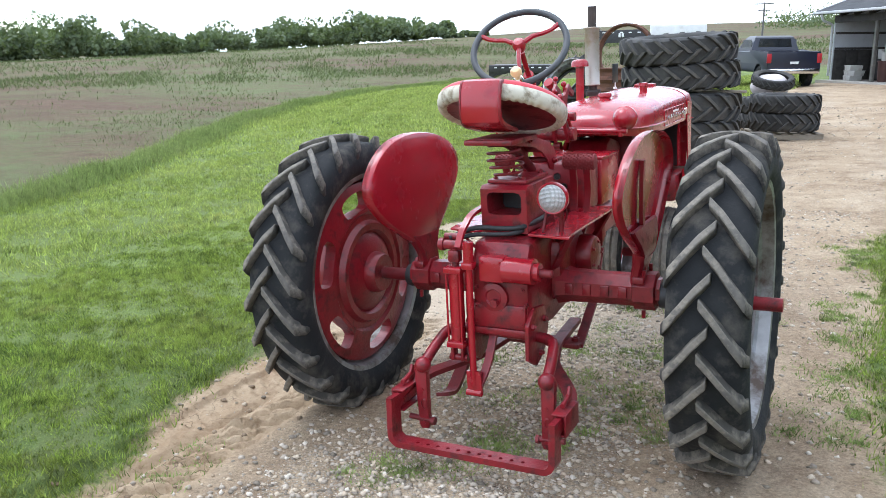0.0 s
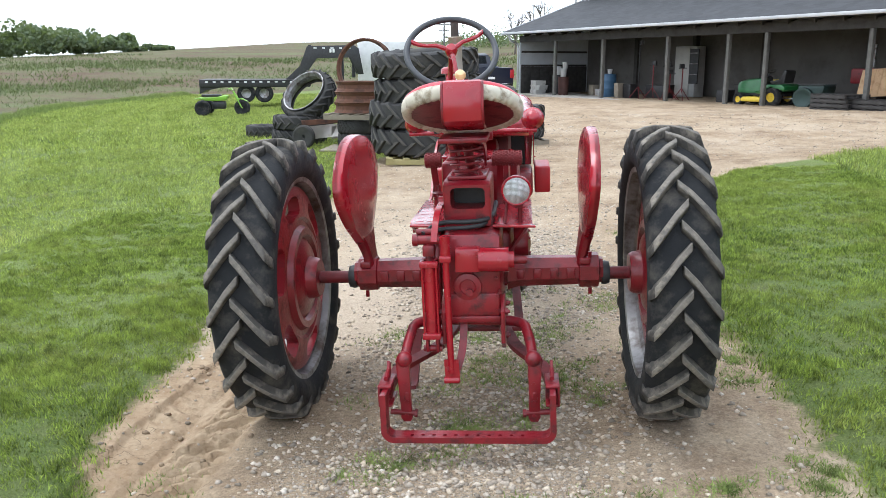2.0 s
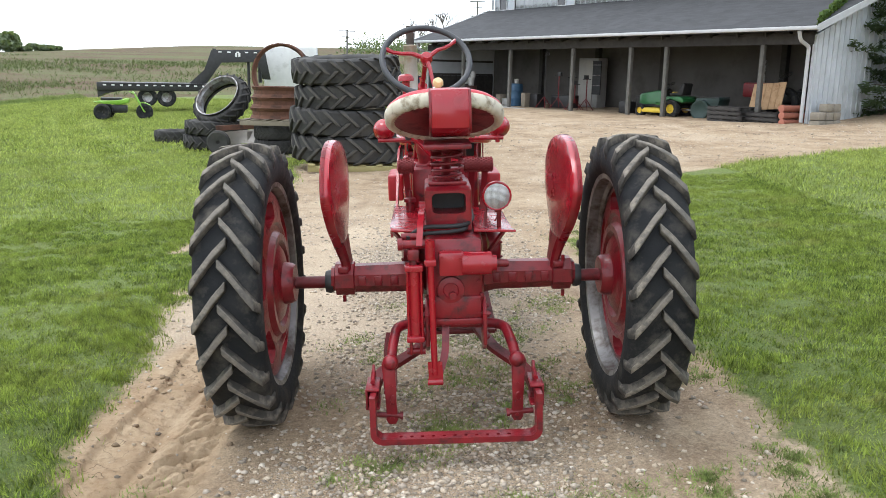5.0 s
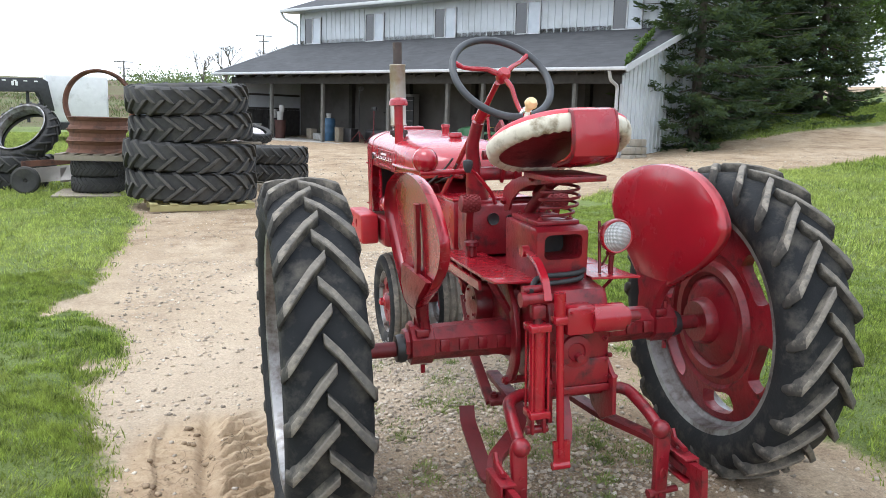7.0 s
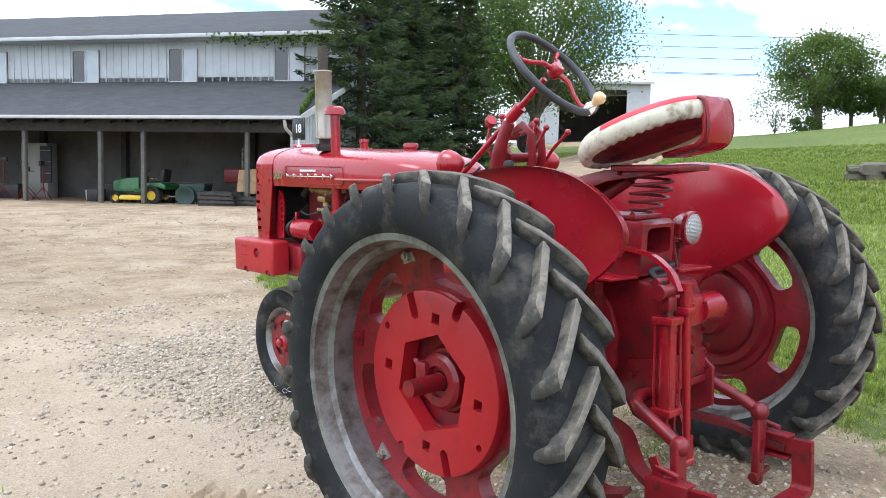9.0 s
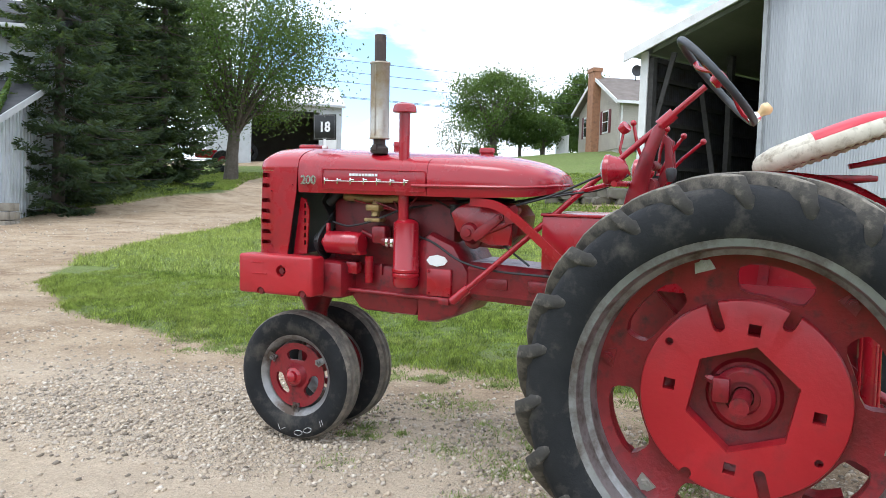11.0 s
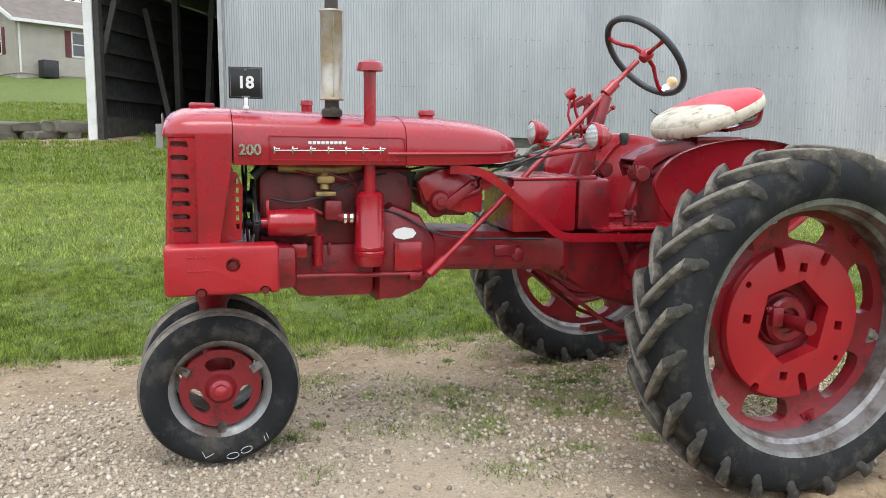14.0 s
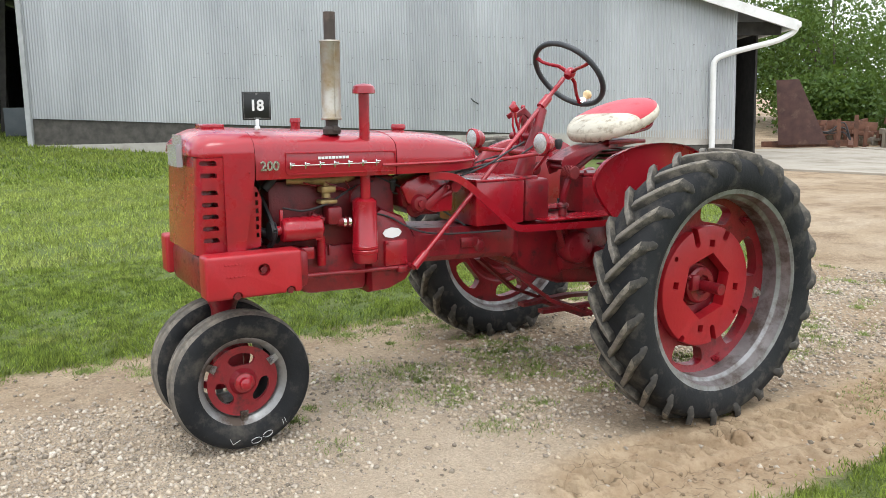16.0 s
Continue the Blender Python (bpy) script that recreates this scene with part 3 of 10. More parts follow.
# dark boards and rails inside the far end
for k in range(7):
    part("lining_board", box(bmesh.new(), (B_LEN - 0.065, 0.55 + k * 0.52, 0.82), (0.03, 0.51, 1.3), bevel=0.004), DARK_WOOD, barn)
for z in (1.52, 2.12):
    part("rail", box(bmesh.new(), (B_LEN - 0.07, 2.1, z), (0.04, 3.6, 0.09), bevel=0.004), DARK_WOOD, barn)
# lean-to roof, sloping from the wall to the eave
b = bmesh.new()
slab(b, [(-0.35, 2.97), (B_D + 0.05, B_WALL + 0.07), (B_D + 0.05, B_WALL - 0.07), (-0.35, 2.83)], B_LEN + 0.9, axes((B_LEN / 2, 0, 0), (0, 1, 0), (0, 0, 1), (1, 0, 0)))
part("roof", b, SHINGLE, barn)
b = bmesh.new()
box(b, (B_LEN / 2, -0.42, 2.90), (B_LEN + 0.95, 0.12, 0.10), bevel=0.025)
for s in (-0.44, B_LEN + 0.44):
    slab(b, [(-0.36, 2.99), (B_D, B_WALL + 0.1), (B_D, B_WALL - 0.08), (-0.36, 2.80)], 0.03, axes((s, 0, 0), (0, 1, 0), (0, 0, 1), (1, 0, 0)))
part("gutter", b, GUTTER, barn)
for s in (0.06, B_LEN - 0.06):
    b = bmesh.new()
    sweep(b, arc_pts([(s, -0.4, 2.84), (s, -0.3, 2.6), (s, 0.12, 2.45), (s, 0.12, 0.45)], 4, 0.1), 0.05)
    part("downspout", b, GUTTER, barn)
b = bmesh.new()
box(b, (B_LEN / 2, 0.3, 2.66), (B_LEN, 0.14, 0.28))
part("beam", b, DARK_WOOD, barn)
for s in (1.55, 5.0, 6.5, 9.25, 12.8, 15.95):
    b = bmesh.new()
    box(b, (s, 0.3, (2.55 + B_FLOOR - 0.2) / 2), (0.125, 0.125, 2.55 - B_FLOOR + 0.2), bevel=0.012)
    part("post", b, POST_WOOD, barn)
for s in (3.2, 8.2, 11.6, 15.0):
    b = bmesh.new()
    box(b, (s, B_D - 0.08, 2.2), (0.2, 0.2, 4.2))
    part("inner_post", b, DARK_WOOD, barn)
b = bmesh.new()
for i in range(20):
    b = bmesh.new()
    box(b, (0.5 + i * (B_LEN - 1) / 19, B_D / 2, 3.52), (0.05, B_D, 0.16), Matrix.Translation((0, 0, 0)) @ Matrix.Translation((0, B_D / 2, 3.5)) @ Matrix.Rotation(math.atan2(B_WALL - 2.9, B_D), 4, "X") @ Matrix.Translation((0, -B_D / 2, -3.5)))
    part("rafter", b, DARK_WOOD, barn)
# upper wall
for c0, s0 in (((B_LEN / 2, B_D + 0.12, (B_WALL + B_TOP) / 2), (B_LEN, 0.2, B_TOP - B_WALL + 0.2)), ((B_LEN, B_D + 5.2, B_TOP / 2), (0.2, 10.2, B_TOP)), ((0.0, B_D + 5.2, B_TOP / 2), (0.2, 10.2, B_TOP)), ((B_LEN / 2, B_D + 10.3, B_TOP / 2), (B_LEN, 0.2, B_TOP))):
    part("upper_wall", box(bmesh.new(), c0, s0), WHITE_SIDING, barn)
b = bmesh.new()
n_rib = int(B_LEN / 0.3)
WIN_S = (17.15, 13.2, 9.3, 5.4, 1.42)
for i in range(n_rib + 1):
    s = 0.02 + i * 0.3
    if any(w - 0.1 < s < w + 1.15 for w in WIN_S):
        continue
    part("siding_rib", box(bmesh.new(), (s, B_D + 0.01, (B_WALL + B_TOP) / 2), (0.04, 0.03, B_TOP - B_WALL)), WHITE_SIDING, barn)
b = bmesh.new()
slab(b, [(-0.55, 6.0), (5.1, 7.9), (10.7, 6.0), (10.7, 5.85), (5.1, 7.74), (-0.55, 5.85)], B_LEN + 1.2, axes((B_LEN / 2, B_D, 0), (0, 1, 0), (0, 0, 1), (1, 0, 0)))
part("roof", b, SHINGLE, barn)
b = bmesh.new()
box(b, (B_LEN / 2, B_D - 0.62, 5.92), (B_LEN + 1.25, 0.13, 0.14), bevel=0.03)
box(b, (B_LEN / 2, B_D - 0.25, 5.86), (B_LEN + 1.1, 0.6, 0.03))
sweep(b, arc_pts([(B_LEN + 0.6, B_D - 0.62, 5.88), (B_LEN + 0.5, B_D - 0.5, 5.6), (B_LEN + 0.15, B_D - 0.04, 5.3), (B_LEN + 0.15, B_D - 0.04, 4.5)], 4, 0.1), 0.05)
part("gutter", b, GUTTER, barn)
GLASS_DARK = Mat("window_glass", 0.06, 0.0, 0.9)
GLASS_DARK.color((0.02, 0.023, 0.026))
GLASS_DARK = GLASS_DARK.m
# pale pane: the reflected sky is painted as its base colour
GLASS_SKY = worn("window_with_painted_sky", (0.34, 0.38, 0.43), (0.46, 0.50, 0.54), 1.5, 0.08, 0.0, None, bump=0, spec=0.9)
for s in WIN_S:
    w = part("window", box(bmesh.new(), (s + 0.53, B_D + 0.0, 5.03), (1.08, 0.06, 1.14), bevel=0.004), BLACK, barn)
    part("frame", box(box(box(box(box(bmesh.new(), (s + 0.53, B_D - 0.04, 5.59), (1.1, 0.05, 0.035)), (s + 0.53, B_D - 0.04, 4.47), (1.1, 0.05, 0.035)), (s - 0.005, B_D - 0.04, 5.03), (0.035, 0.05, 1.14)), (s + 1.065, B_D - 0.04, 5.03), (0.035, 0.05, 1.14)), (s + 0.53, B_D - 0.04, 5.03), (0.05, 0.05, 1.14)), GUTTER, w)
    for d, gl in ((0.27, GLASS_SKY), (0.8, GLASS_DARK)):
        part("pane", box(bmesh.new(), (s + d, B_D - 0.034, 5.03), (0.5, 0.01, 1.08)), gl, w)

# ---- the corrugated grey machine shed ----
M_O = Vector((19.35, 1.2, 0))
M_X, M_Y = Vector((-0.465, -0.885, 0)).normalized(), Vector((0.885, -0.465, 0)).normalized()
MSHED = axes(M_O, M_X, M_Y, (0, 0, 1))  # x along the front, y into the shed
TIN = Mat("grey_corrugated_tin", 0.4, 0.4)
_sheet = TIN.math("FRACT", TIN.math("MULTIPLY", TIN.sep()[0], 1.41))
_n = TIN.noise(0.55, 6, 0.6, TIN.scaled((1.0, 1.0, 0.35)))
_c = TIN.mix(TIN.ramp(_n, [(0.35, 0.0), (0.65, 1.0)]), (0.34, 0.355, 0.37), (0.45, 0.465, 0.48))
_v = TIN.ramp(TIN.voronoi(1.0, "Color", co=TIN.scaled((1.41, 0.001, 0.001)), rand=1.0), [(0.0, 0.9), (1.0, 1.05)])
_c = TIN.mix(1.0, _c, _v, "MULTIPLY")
_st = TIN.ramp(TIN.noise(6.0, 5, 0.7, TIN.scaled((1.0, 1.0, 0.12))), [(0.60, 0.0), (0.80, 0.5)])
TIN.color(TIN.mix(_st, _c, (0.33, 0.33, 0.325)))
TIN = TIN.m
TIN_BOARD = worn("weathered_sill_board", (0.045, 0.042, 0.038), (0.10, 0.093, 0.082), 5, 0.9, 0.0, (0.05, 0.048, 0.045), 3, (0.5, 0.75), 0.25)
WHITE_TRIM = worn("white_painted_trim", (0.68, 0.68, 0.67), (0.78, 0.78, 0.77), 3, 0.5, 0.0, (0.5, 0.5, 0.47), 2, (0.55, 0.8), 0.05)
mshed = thing("machine_shed", MSHED, "large grey corrugated metal machine shed with an open doorway", "machine shed", kind="structure")


def tin_sheet(bm, x0, x1, low, high, m=I4, pitch=0.068, amp=0.011, per=4):
    """Corrugated sheet; low and high give its edges along x."""
    n = max(2, int((x1 - x0) / pitch * per))
    a = b_ = None
    for i in range(n + 1):
        x = x0 + (x1 - x0) * i / n
        yy = amp * math.sin(2 * math.pi * i / per)
        p, q = bm.verts.new(m @ Vector((x, yy, low(x)))), bm.verts.new(m @ Vector((x, yy, high(x))))
        if a:
            bm.faces.new((a, p, q, b_))
        a, b_ = p, q
    return bm


def m_low(x):
    return 1.99 - 0.0535 * x


def m_top(x):
    return 4.33 + (17.95 - x) * 0.32 if x > 4.5 else 8.63 - (4.5 - x) * 0.302


part("front_wall", tin_sheet(bmesh.new(), 0.0, 17.95, m_low, m_top), TIN, mshed, sharp=80)
part("lintel_wall", tin_sheet(bmesh.new(), -3.66, 0.0, lambda x: m_top(x) - 0.12, m_top), TIN, mshed, sharp=80)
side = axes((-4.0, 0, 0), (0, 1, 0), (-1, 0, 0), (0, 0, 1))
part("side_wall", tin_sheet(bmesh.new(), 0.0, 12.0, lambda x: 1.4, lambda x: m_top(-4.0), side, per=3), TIN, mshed, sharp=80)
back = axes((0, 12.0, 0), (1, 0, 0), (0, 1, 0), (0, 0, 1))
part("back_wall", tin_sheet(bmesh.new(), -4.0, 17.95, lambda x: 1.0, m_top, back, 0.14, 0.02, 3), TIN, mshed, sharp=80)
part("far_side_wall", tin_sheet(bmesh.new(), 0.0, 12.0, lambda x: 0.4, lambda x: m_top(17.95), axes((17.95, 0, 0), (0, 1, 0), (-1, 0, 0), (0, 0, 1)), per=3), TIN, mshed, sharp=80)
for i in range(3):
    b = bmesh.new()
    z0 = 0.42 - i * 0.245
    slab(b, [(0.0, m_low(0) - 0.245 * i - 0.238), (17.9, m_low(17.9) - 0.10 * i - 0.095), (17.9, m_low(17.9) - 0.10 * i + 0.01), (0, m_low(0) - 0.245 * i + 0.01)], 0.06, axes((0, 0.06 - 0.006 * i, 0), (1, 0, 0), (0, 0, 1), (0, -1, 0)))
    part("sill_board", b, TIN_BOARD, mshed)
b = bmesh.new()
box(b, (-0.06, -0.03, 4.1), (0.12, 0.14, 6.2))
part("door_jamb", b, worn("grey_jamb", (0.3, 0.31, 0.32), (0.4, 0.41, 0.42), 4, 0.7), mshed)
b = bmesh.new()
box(b, (-3.93, -0.035, 3.75), (0.26, 0.05, 4.7))
box(b, (-4.03, 0.16, 3.75), (0.05, 0.36, 4.7))
part("corner_trim", b, WHITE_TRIM, mshed)
for x, y, z1 in ((-3.7, 0.07, 5.9), (-2.75, 2.6, 6.2), (-1.9, 5.2, 6.5), (-0.9, 3.4, 6.8), (-3.3, 6.0, 6.0), (-3.75, 9.0, 5.9)):
    part("post", box(bmesh.new(), (x, y, (1.3 + z1) / 2), (0.17, 0.17, z1 - 1.3)), DARK_WOOD, mshed)
for x0, z0, x1, z1, y in ((-3.66, 3.9, -3.05, 6.0, 0.2), (-2.6, 1.5, -3.4, 5.4, 2.0), (-2.1, 1.5, -1.75, 6.0, 3.0), (-0.9, 1.6, -1.7, 6.2, 4.2), (-3.0, 1.5, -2.4, 6.0, 7.0)):
    part("brace", sweep(bmesh.new(), [(x0, y, z0), (x1, y, z1)], 0, flat=(0.03, 0.08)), DARK_WOOD, mshed)
# added liner sheets; the shade inside the doorway is put into their dark colour
LINER = worn("rusted_tin_with_shade", (0.035, 0.036, 0.04), (0.075, 0.076, 0.08), 3, 0.6, 0.3, (0.05, 0.035, 0.028), 2, (0.5, 0.7), 0.1)
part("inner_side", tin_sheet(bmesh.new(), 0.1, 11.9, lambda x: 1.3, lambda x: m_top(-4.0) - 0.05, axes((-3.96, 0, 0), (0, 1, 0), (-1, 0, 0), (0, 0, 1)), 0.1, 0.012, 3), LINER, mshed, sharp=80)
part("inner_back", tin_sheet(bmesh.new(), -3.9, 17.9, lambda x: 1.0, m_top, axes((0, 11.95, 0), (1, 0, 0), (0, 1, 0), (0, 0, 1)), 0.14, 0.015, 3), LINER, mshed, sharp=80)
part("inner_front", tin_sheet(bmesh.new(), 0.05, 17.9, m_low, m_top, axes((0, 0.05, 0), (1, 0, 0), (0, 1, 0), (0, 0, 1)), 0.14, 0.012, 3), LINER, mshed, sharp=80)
for z in (2.1, 2.75, 3.4, 4.05, 4.7, 5.35, 5.9):
    part("girt", box(bmesh.new(), (6.9, 11.88, z), (21.6, 0.1, 0.13)), DARK_WOOD, mshed)
    part("girt", box(bmesh.new(), (-3.88, 6.0, z), (0.1, 11.6, 0.13)), DARK_WOOD, mshed)
b = bmesh.new()
box(b, (6.9, 11.8, 1.6), (21.6, 0.06, 1.2))
box(b, (-3.85, 6.0, 1.7), (0.06, 11.8, 1.0))
part("skirting_board", b, TIN_BOARD, mshed)
b = bmesh.new()
box(b, (-0.75, 1.4, 1.95), (1.1, 0.12, 0.75), bevel=0.01)
part("stall_panel", b, worn("blue_grey_panel", (0.06, 0.075, 0.085), (0.09, 0.10, 0.11), 3, 0.7), mshed)
b = bmesh.new()
box(b, (7, 6.0, 1.12), (21.8, 12.0, 0.4))
part("floor", b, CONCRETE, mshed)
b = bmesh.new()
slab(b, [(19.3, 3.92), (4.5, 8.65), (-4.35, 5.98), (-4.35, 6.06), (4.5, 8.75), (19.3, 4.0)], 14.0, axes((0, 6.6, 0), (1, 0, 0), (0, 0, 1), (0, -1, 0)))
part("roof", b, TIN, mshed)
for pts in ([(19.35, 3.74), (4.5, 8.49), (4.5, 8.76), (19.35, 4.01)], [(-4.4, 5.8), (4.5, 8.49), (4.5, 8.76), (-4.4, 6.07)]):
    part("rake_trim", slab(bmesh.new(), pts, 0.05, axes((0, -0.43, 0), (1, 0, 0), (0, 0, 1), (0, -1, 0))), WHITE_TRIM, mshed)
b = bmesh.new()
box(b, (19.38, 6.5, 3.9), (0.14, 13.9, 0.16), bevel=0.03)
part("eave_gutter", b, WHITE_TRIM, mshed)
b = bmesh.new()
sweep(b, arc_pts([(19.36, -0.4, 3.9), (19.3, -0.35, 3.72), (18.9, -0.3, 3.52), (17.7, -0.16, 3.25), (17.3, -0.12, 3.1), (17.3, -0.12, 2.6), (17.3, -0.12, 0.7)], 5, 0.3), 0.075, 12)
part("downspout", b, WHITE_TRIM, mshed)
part("overhang_beam", box(bmesh.new(), (18.6, 0.3, 3.9), (1.3, 0.1, 0.34)), DARK_WOOD, mshed)
# added dark sheet in place of the shade beneath the overhang
part("overhang_shade", box(bmesh.new(), (19.2, 7.4, 2.2), (0.06, 11.6, 3.4)), DARK_WOOD, mshed)
for y in (4, 8, 12):
    part("overhang_post", box(bmesh.new(), (19.1, y, 2.2), (0.18, 0.14, 3.4)), DARK_WOOD, mshed)
b = bmesh.new()
random.seed(4)
for i in range(230):
    x, row = random.uniform(4, 17.8), random.choice((0.55, 1.15, 1.75, 2.4))
    box(b, (x, -0.014, m_low(x) + row + random.uniform(-0.01, 0.01)), (0.02, 0.012, 0.02))
part("screw_head", b, worn("dark_screw", (0.12, 0.12, 0.12), (0.2, 0.19, 0.18), 8), mshed)
b = bmesh.new()
sweep(b, [(11.2, -0.03, m_low(11) + 0.7), (11.05, -0.16, m_low(11) + 0.78), (11.0, -0.14, m_low(11) + 0.84)], 0.015, 6)
part("wall_hook", b, BLACK, mshed)

# ---- white hilltop shed ----
W_X, W_Y = Vector((0.635, -0.772, 0)).normalized(), Vector((0.772, 0.635, 0)).normalized()
WSHED = axes((41.6, 38.8, 0), W_X, W_Y, (0, 0, 1))
wshed = thing("white_shed", WSHED, "white metal farm shed with a wide dark doorway on the rise", "shed", kind="structure")
WL = 9.3
b = bmesh.new()
for x0, x1, z0, z1 in ((0, 3.0, 3.6, 8.6), (7.75, WL, 3.6, 8.6), (3.0, 7.75, 8.05, 8.6)):
    box(b, ((x0 + x1) / 2, 0, (z0 + z1) / 2), (x1 - x0, 0.16, z1 - z0))
part("front_wall", b, WHITE_SIDING, wshed)
b = bmesh.new()
for x in (0, WL):
    slab(b, [(0.08, 3.4), (9, 3.4), (9, 8.6), (4.5, 10.4), (0.08, 8.6)], 0.16, axes((x, 0, 0), (0, 1, 0), (0, 0, 1), (1, 0, 0)))
part("gable_wall", b, WHITE_SIDING, wshed)
b = bmesh.new()
box(b, (WL / 2, 9, 6), (WL, 0.16, 5.2))
part("back_wall", b, BLOCK, wshed)
b = bmesh.new()
slab(b, [(-0.4, 8.5), (4.5, 10.5), (9.4, 8.5), (9.4, 8.6), (4.5, 10.6), (-0.4, 8.6)], WL + 0.5, axes((WL / 2, 0, 0), (0, 1, 0), (0, 0, 1), (1, 0, 0)))
part("roof", b, worn("pale_metal_roof", (0.55, 0.56, 0.58), (0.66, 0.67, 0.68), 0.8, 0.45, 0.3, (0.45, 0.44, 0.43), 0.6), wshed)
b = bmesh.new()
box(b, (WL / 2, -0.45, 8.52), (WL + 0.5, 0.12, 0.16))
part("gutter", b, GUTTER, wshed)
b = bmesh.new()
box(b, (8.55, -0.09, 5.25), (0.95, 0.04, 2.05), bevel=0.01)
part("door_1", b, WHITE_TRIM, wshed)
b = bmesh.new()
for x0, x1, z0, z1 in ((8.0, 8.06, 4.2, 6.35), (9.04, 9.1, 4.2, 6.35), (8.0, 9.1, 6.3, 6.36)):
    box(b, ((x0 + x1) / 2, -0.09, (z0 + z1) / 2), (x1 - x0, 0.06, z1 - z0))
part("door_frame", b, GUTTER, wshed)
b = bmesh.new()
box(b, (WL / 2, 4.5, 4.1), (WL, 9, 0.3))
part("floor", b, CONCRETE, wshed)

# ---- the house on the hill ----
H_X, H_Y = Vector((0.565, -0.826, 0)).normalized(), Vector((0.826, 0.565, 0)).normalized()
HOUSE = axes((43.69, 10.5, 5.3), H_X, H_Y, (0, 0, 1))  # x along the front, y along the gable
house = thing("house", HOUSE, "tan sided house with a brick chimney and maroon shutters", "house", kind="structure")
CLAP = Mat("tan_clapboard", 0.6)
_z = CLAP.math("FRACT", CLAP.math("MULTIPLY", CLAP.sep()[2], 8.0))
CLAP.color(CLAP.mix(CLAP.ramp(CLAP.noise(1.5, 4), [(0.3, 0.0), (0.7, 1.0)]), (0.42, 0.38, 0.34), (0.49, 0.45, 0.40)))
CLAP.bump(_z, 0.6, 0.03)
CLAP = CLAP.m
b = bmesh.new()
box(b, (6.0, 3.45, 1.32), (12.0, 6.9, 2.75))
slab(b, [(0, 2.65), (6.9, 2.65), (3.45, 4.3)], 12.0, axes((6.0, 0, 0), (0, 1, 0), (0, 0, 1), (1, 0, 0)))
part("wall", b, CLAP, house)
b = bmesh.new()
box(b, (6.0, 3.45, -0.6), (11.9, 6.8, 1.4))
part("foundation", b, CONCRETE, house)
for sg in (0, 1):
    b = bmesh.new()
    pts = [(-0.45, 2.52), (3.45, 4.42), (3.45, 4.56), (-0.45, 2.66)] if not sg else [(7.35, 2.52), (3.45, 4.42), (3.45, 4.56), (7.35, 2.66)]
    slab(b, pts, 12.7, axes((6.0, 0, 0), (0, 1, 0), (0, 0, 1), (1, 0, 0)))
    part("roof", b, worn("brown_shingles", (0.13, 0.11, 0.095), (0.2, 0.17, 0.15), 2, 0.9, 0.0, None, bump=0.2), house)
b = bmesh.new()
for sg in (0, 1):
    pts = [(-0.5, 2.46), (3.45, 4.38), (3.45, 4.58), (-0.5, 2.68)] if not sg else [(7.4, 2.46), (3.45, 4.38), (3.45, 4.58), (7.4, 2.68)]
    slab(b, pts, 0.06, axes((-0.38, 0, 0), (0, 1, 0), (0, 0, 1), (1, 0, 0)))
box(b, (6.0, -0.5, 2.56), (12.7, 0.12, 0.16))
sweep(b, [(0.15, -0.06, 2.5), (0.15, -0.06, 0.0)], 0.05, 6)
part("fascia", b, WHITE_TRIM, house)
b = bmesh.new()
box(b, (-0.25, 3.6, 2.2), (0.5, 0.95, 5.4))
box(b, (-0.25, 3.6, 4.95), (0.62, 1.05, 0.25))
part("chimney", b, worn("brown_brick", (0.30, 0.15, 0.085), (0.40, 0.21, 0.12), 9, 0.9, 0.0, (0.22, 0.12, 0.08), 5, (0.5, 0.7), 0.3), house)
b = bmesh.new()
lathe(b, [(0.0, 0.0), (0.2, 0.03), (0.35, 0.1)], axes((2.2, 3.0, 5.0), (1, 0, 0), (0, 0, 1), (0, -1, 0)), 20)
rod(b, (2.2, 3.1, 4.4), (2.2, 3.05, 5.0), 0.03)
part("dish", b, BLACK, house)
SHUT = worn("maroon_shutter", (0.11, 0.025, 0.03), (0.15, 0.035, 0.04), 5, 0.6)
for m in (axes((0, 2.05, 1.65), (0, -1, 0), (0, 0, 1), (-1, 0, 0)), axes((0, 5.4, 1.65), (0, -1, 0), (0, 0, 1), (-1, 0, 0)), axes((3.4, 0, 1.65), (1, 0, 0), (0, 0, 1), (0, -1, 0)), axes((8.4, 0, 1.65), (1, 0, 0), (0, 0, 1), (0, -1, 0))):
    w = part("window", box(bmesh.new(), (0, 0, 0.01), (1.0, 1.35, 0.06), m), WHITE_TRIM, house)
    for dy in (-0.31, 0.31):
        part("pane", box(bmesh.new(), (0, dy, 0.035), (0.84, 0.56, 0.03), m), GLASS_DARK, w)
    for dx in (-0.68, 0.68):
        part("shutter", box(bmesh.new(), (dx, 0, 0.02), (0.32, 1.4, 0.05), m, 0.008), SHUT, w)
b = bmesh.new()
for i in range(14):
    box(b, (-0.6 - i * 0.01, 7.2 + i * 0.17, 0.55), (0.04, 0.14, 1.5))
part("picket_fence", b, WHITE_TRIM, house)
b = bmesh.new()
box(b, (1.4, -0.45, 0.2), (0.8, 0.6, 0.9), bevel=0.03)
part("air_conditioner", b, BLACK, house)

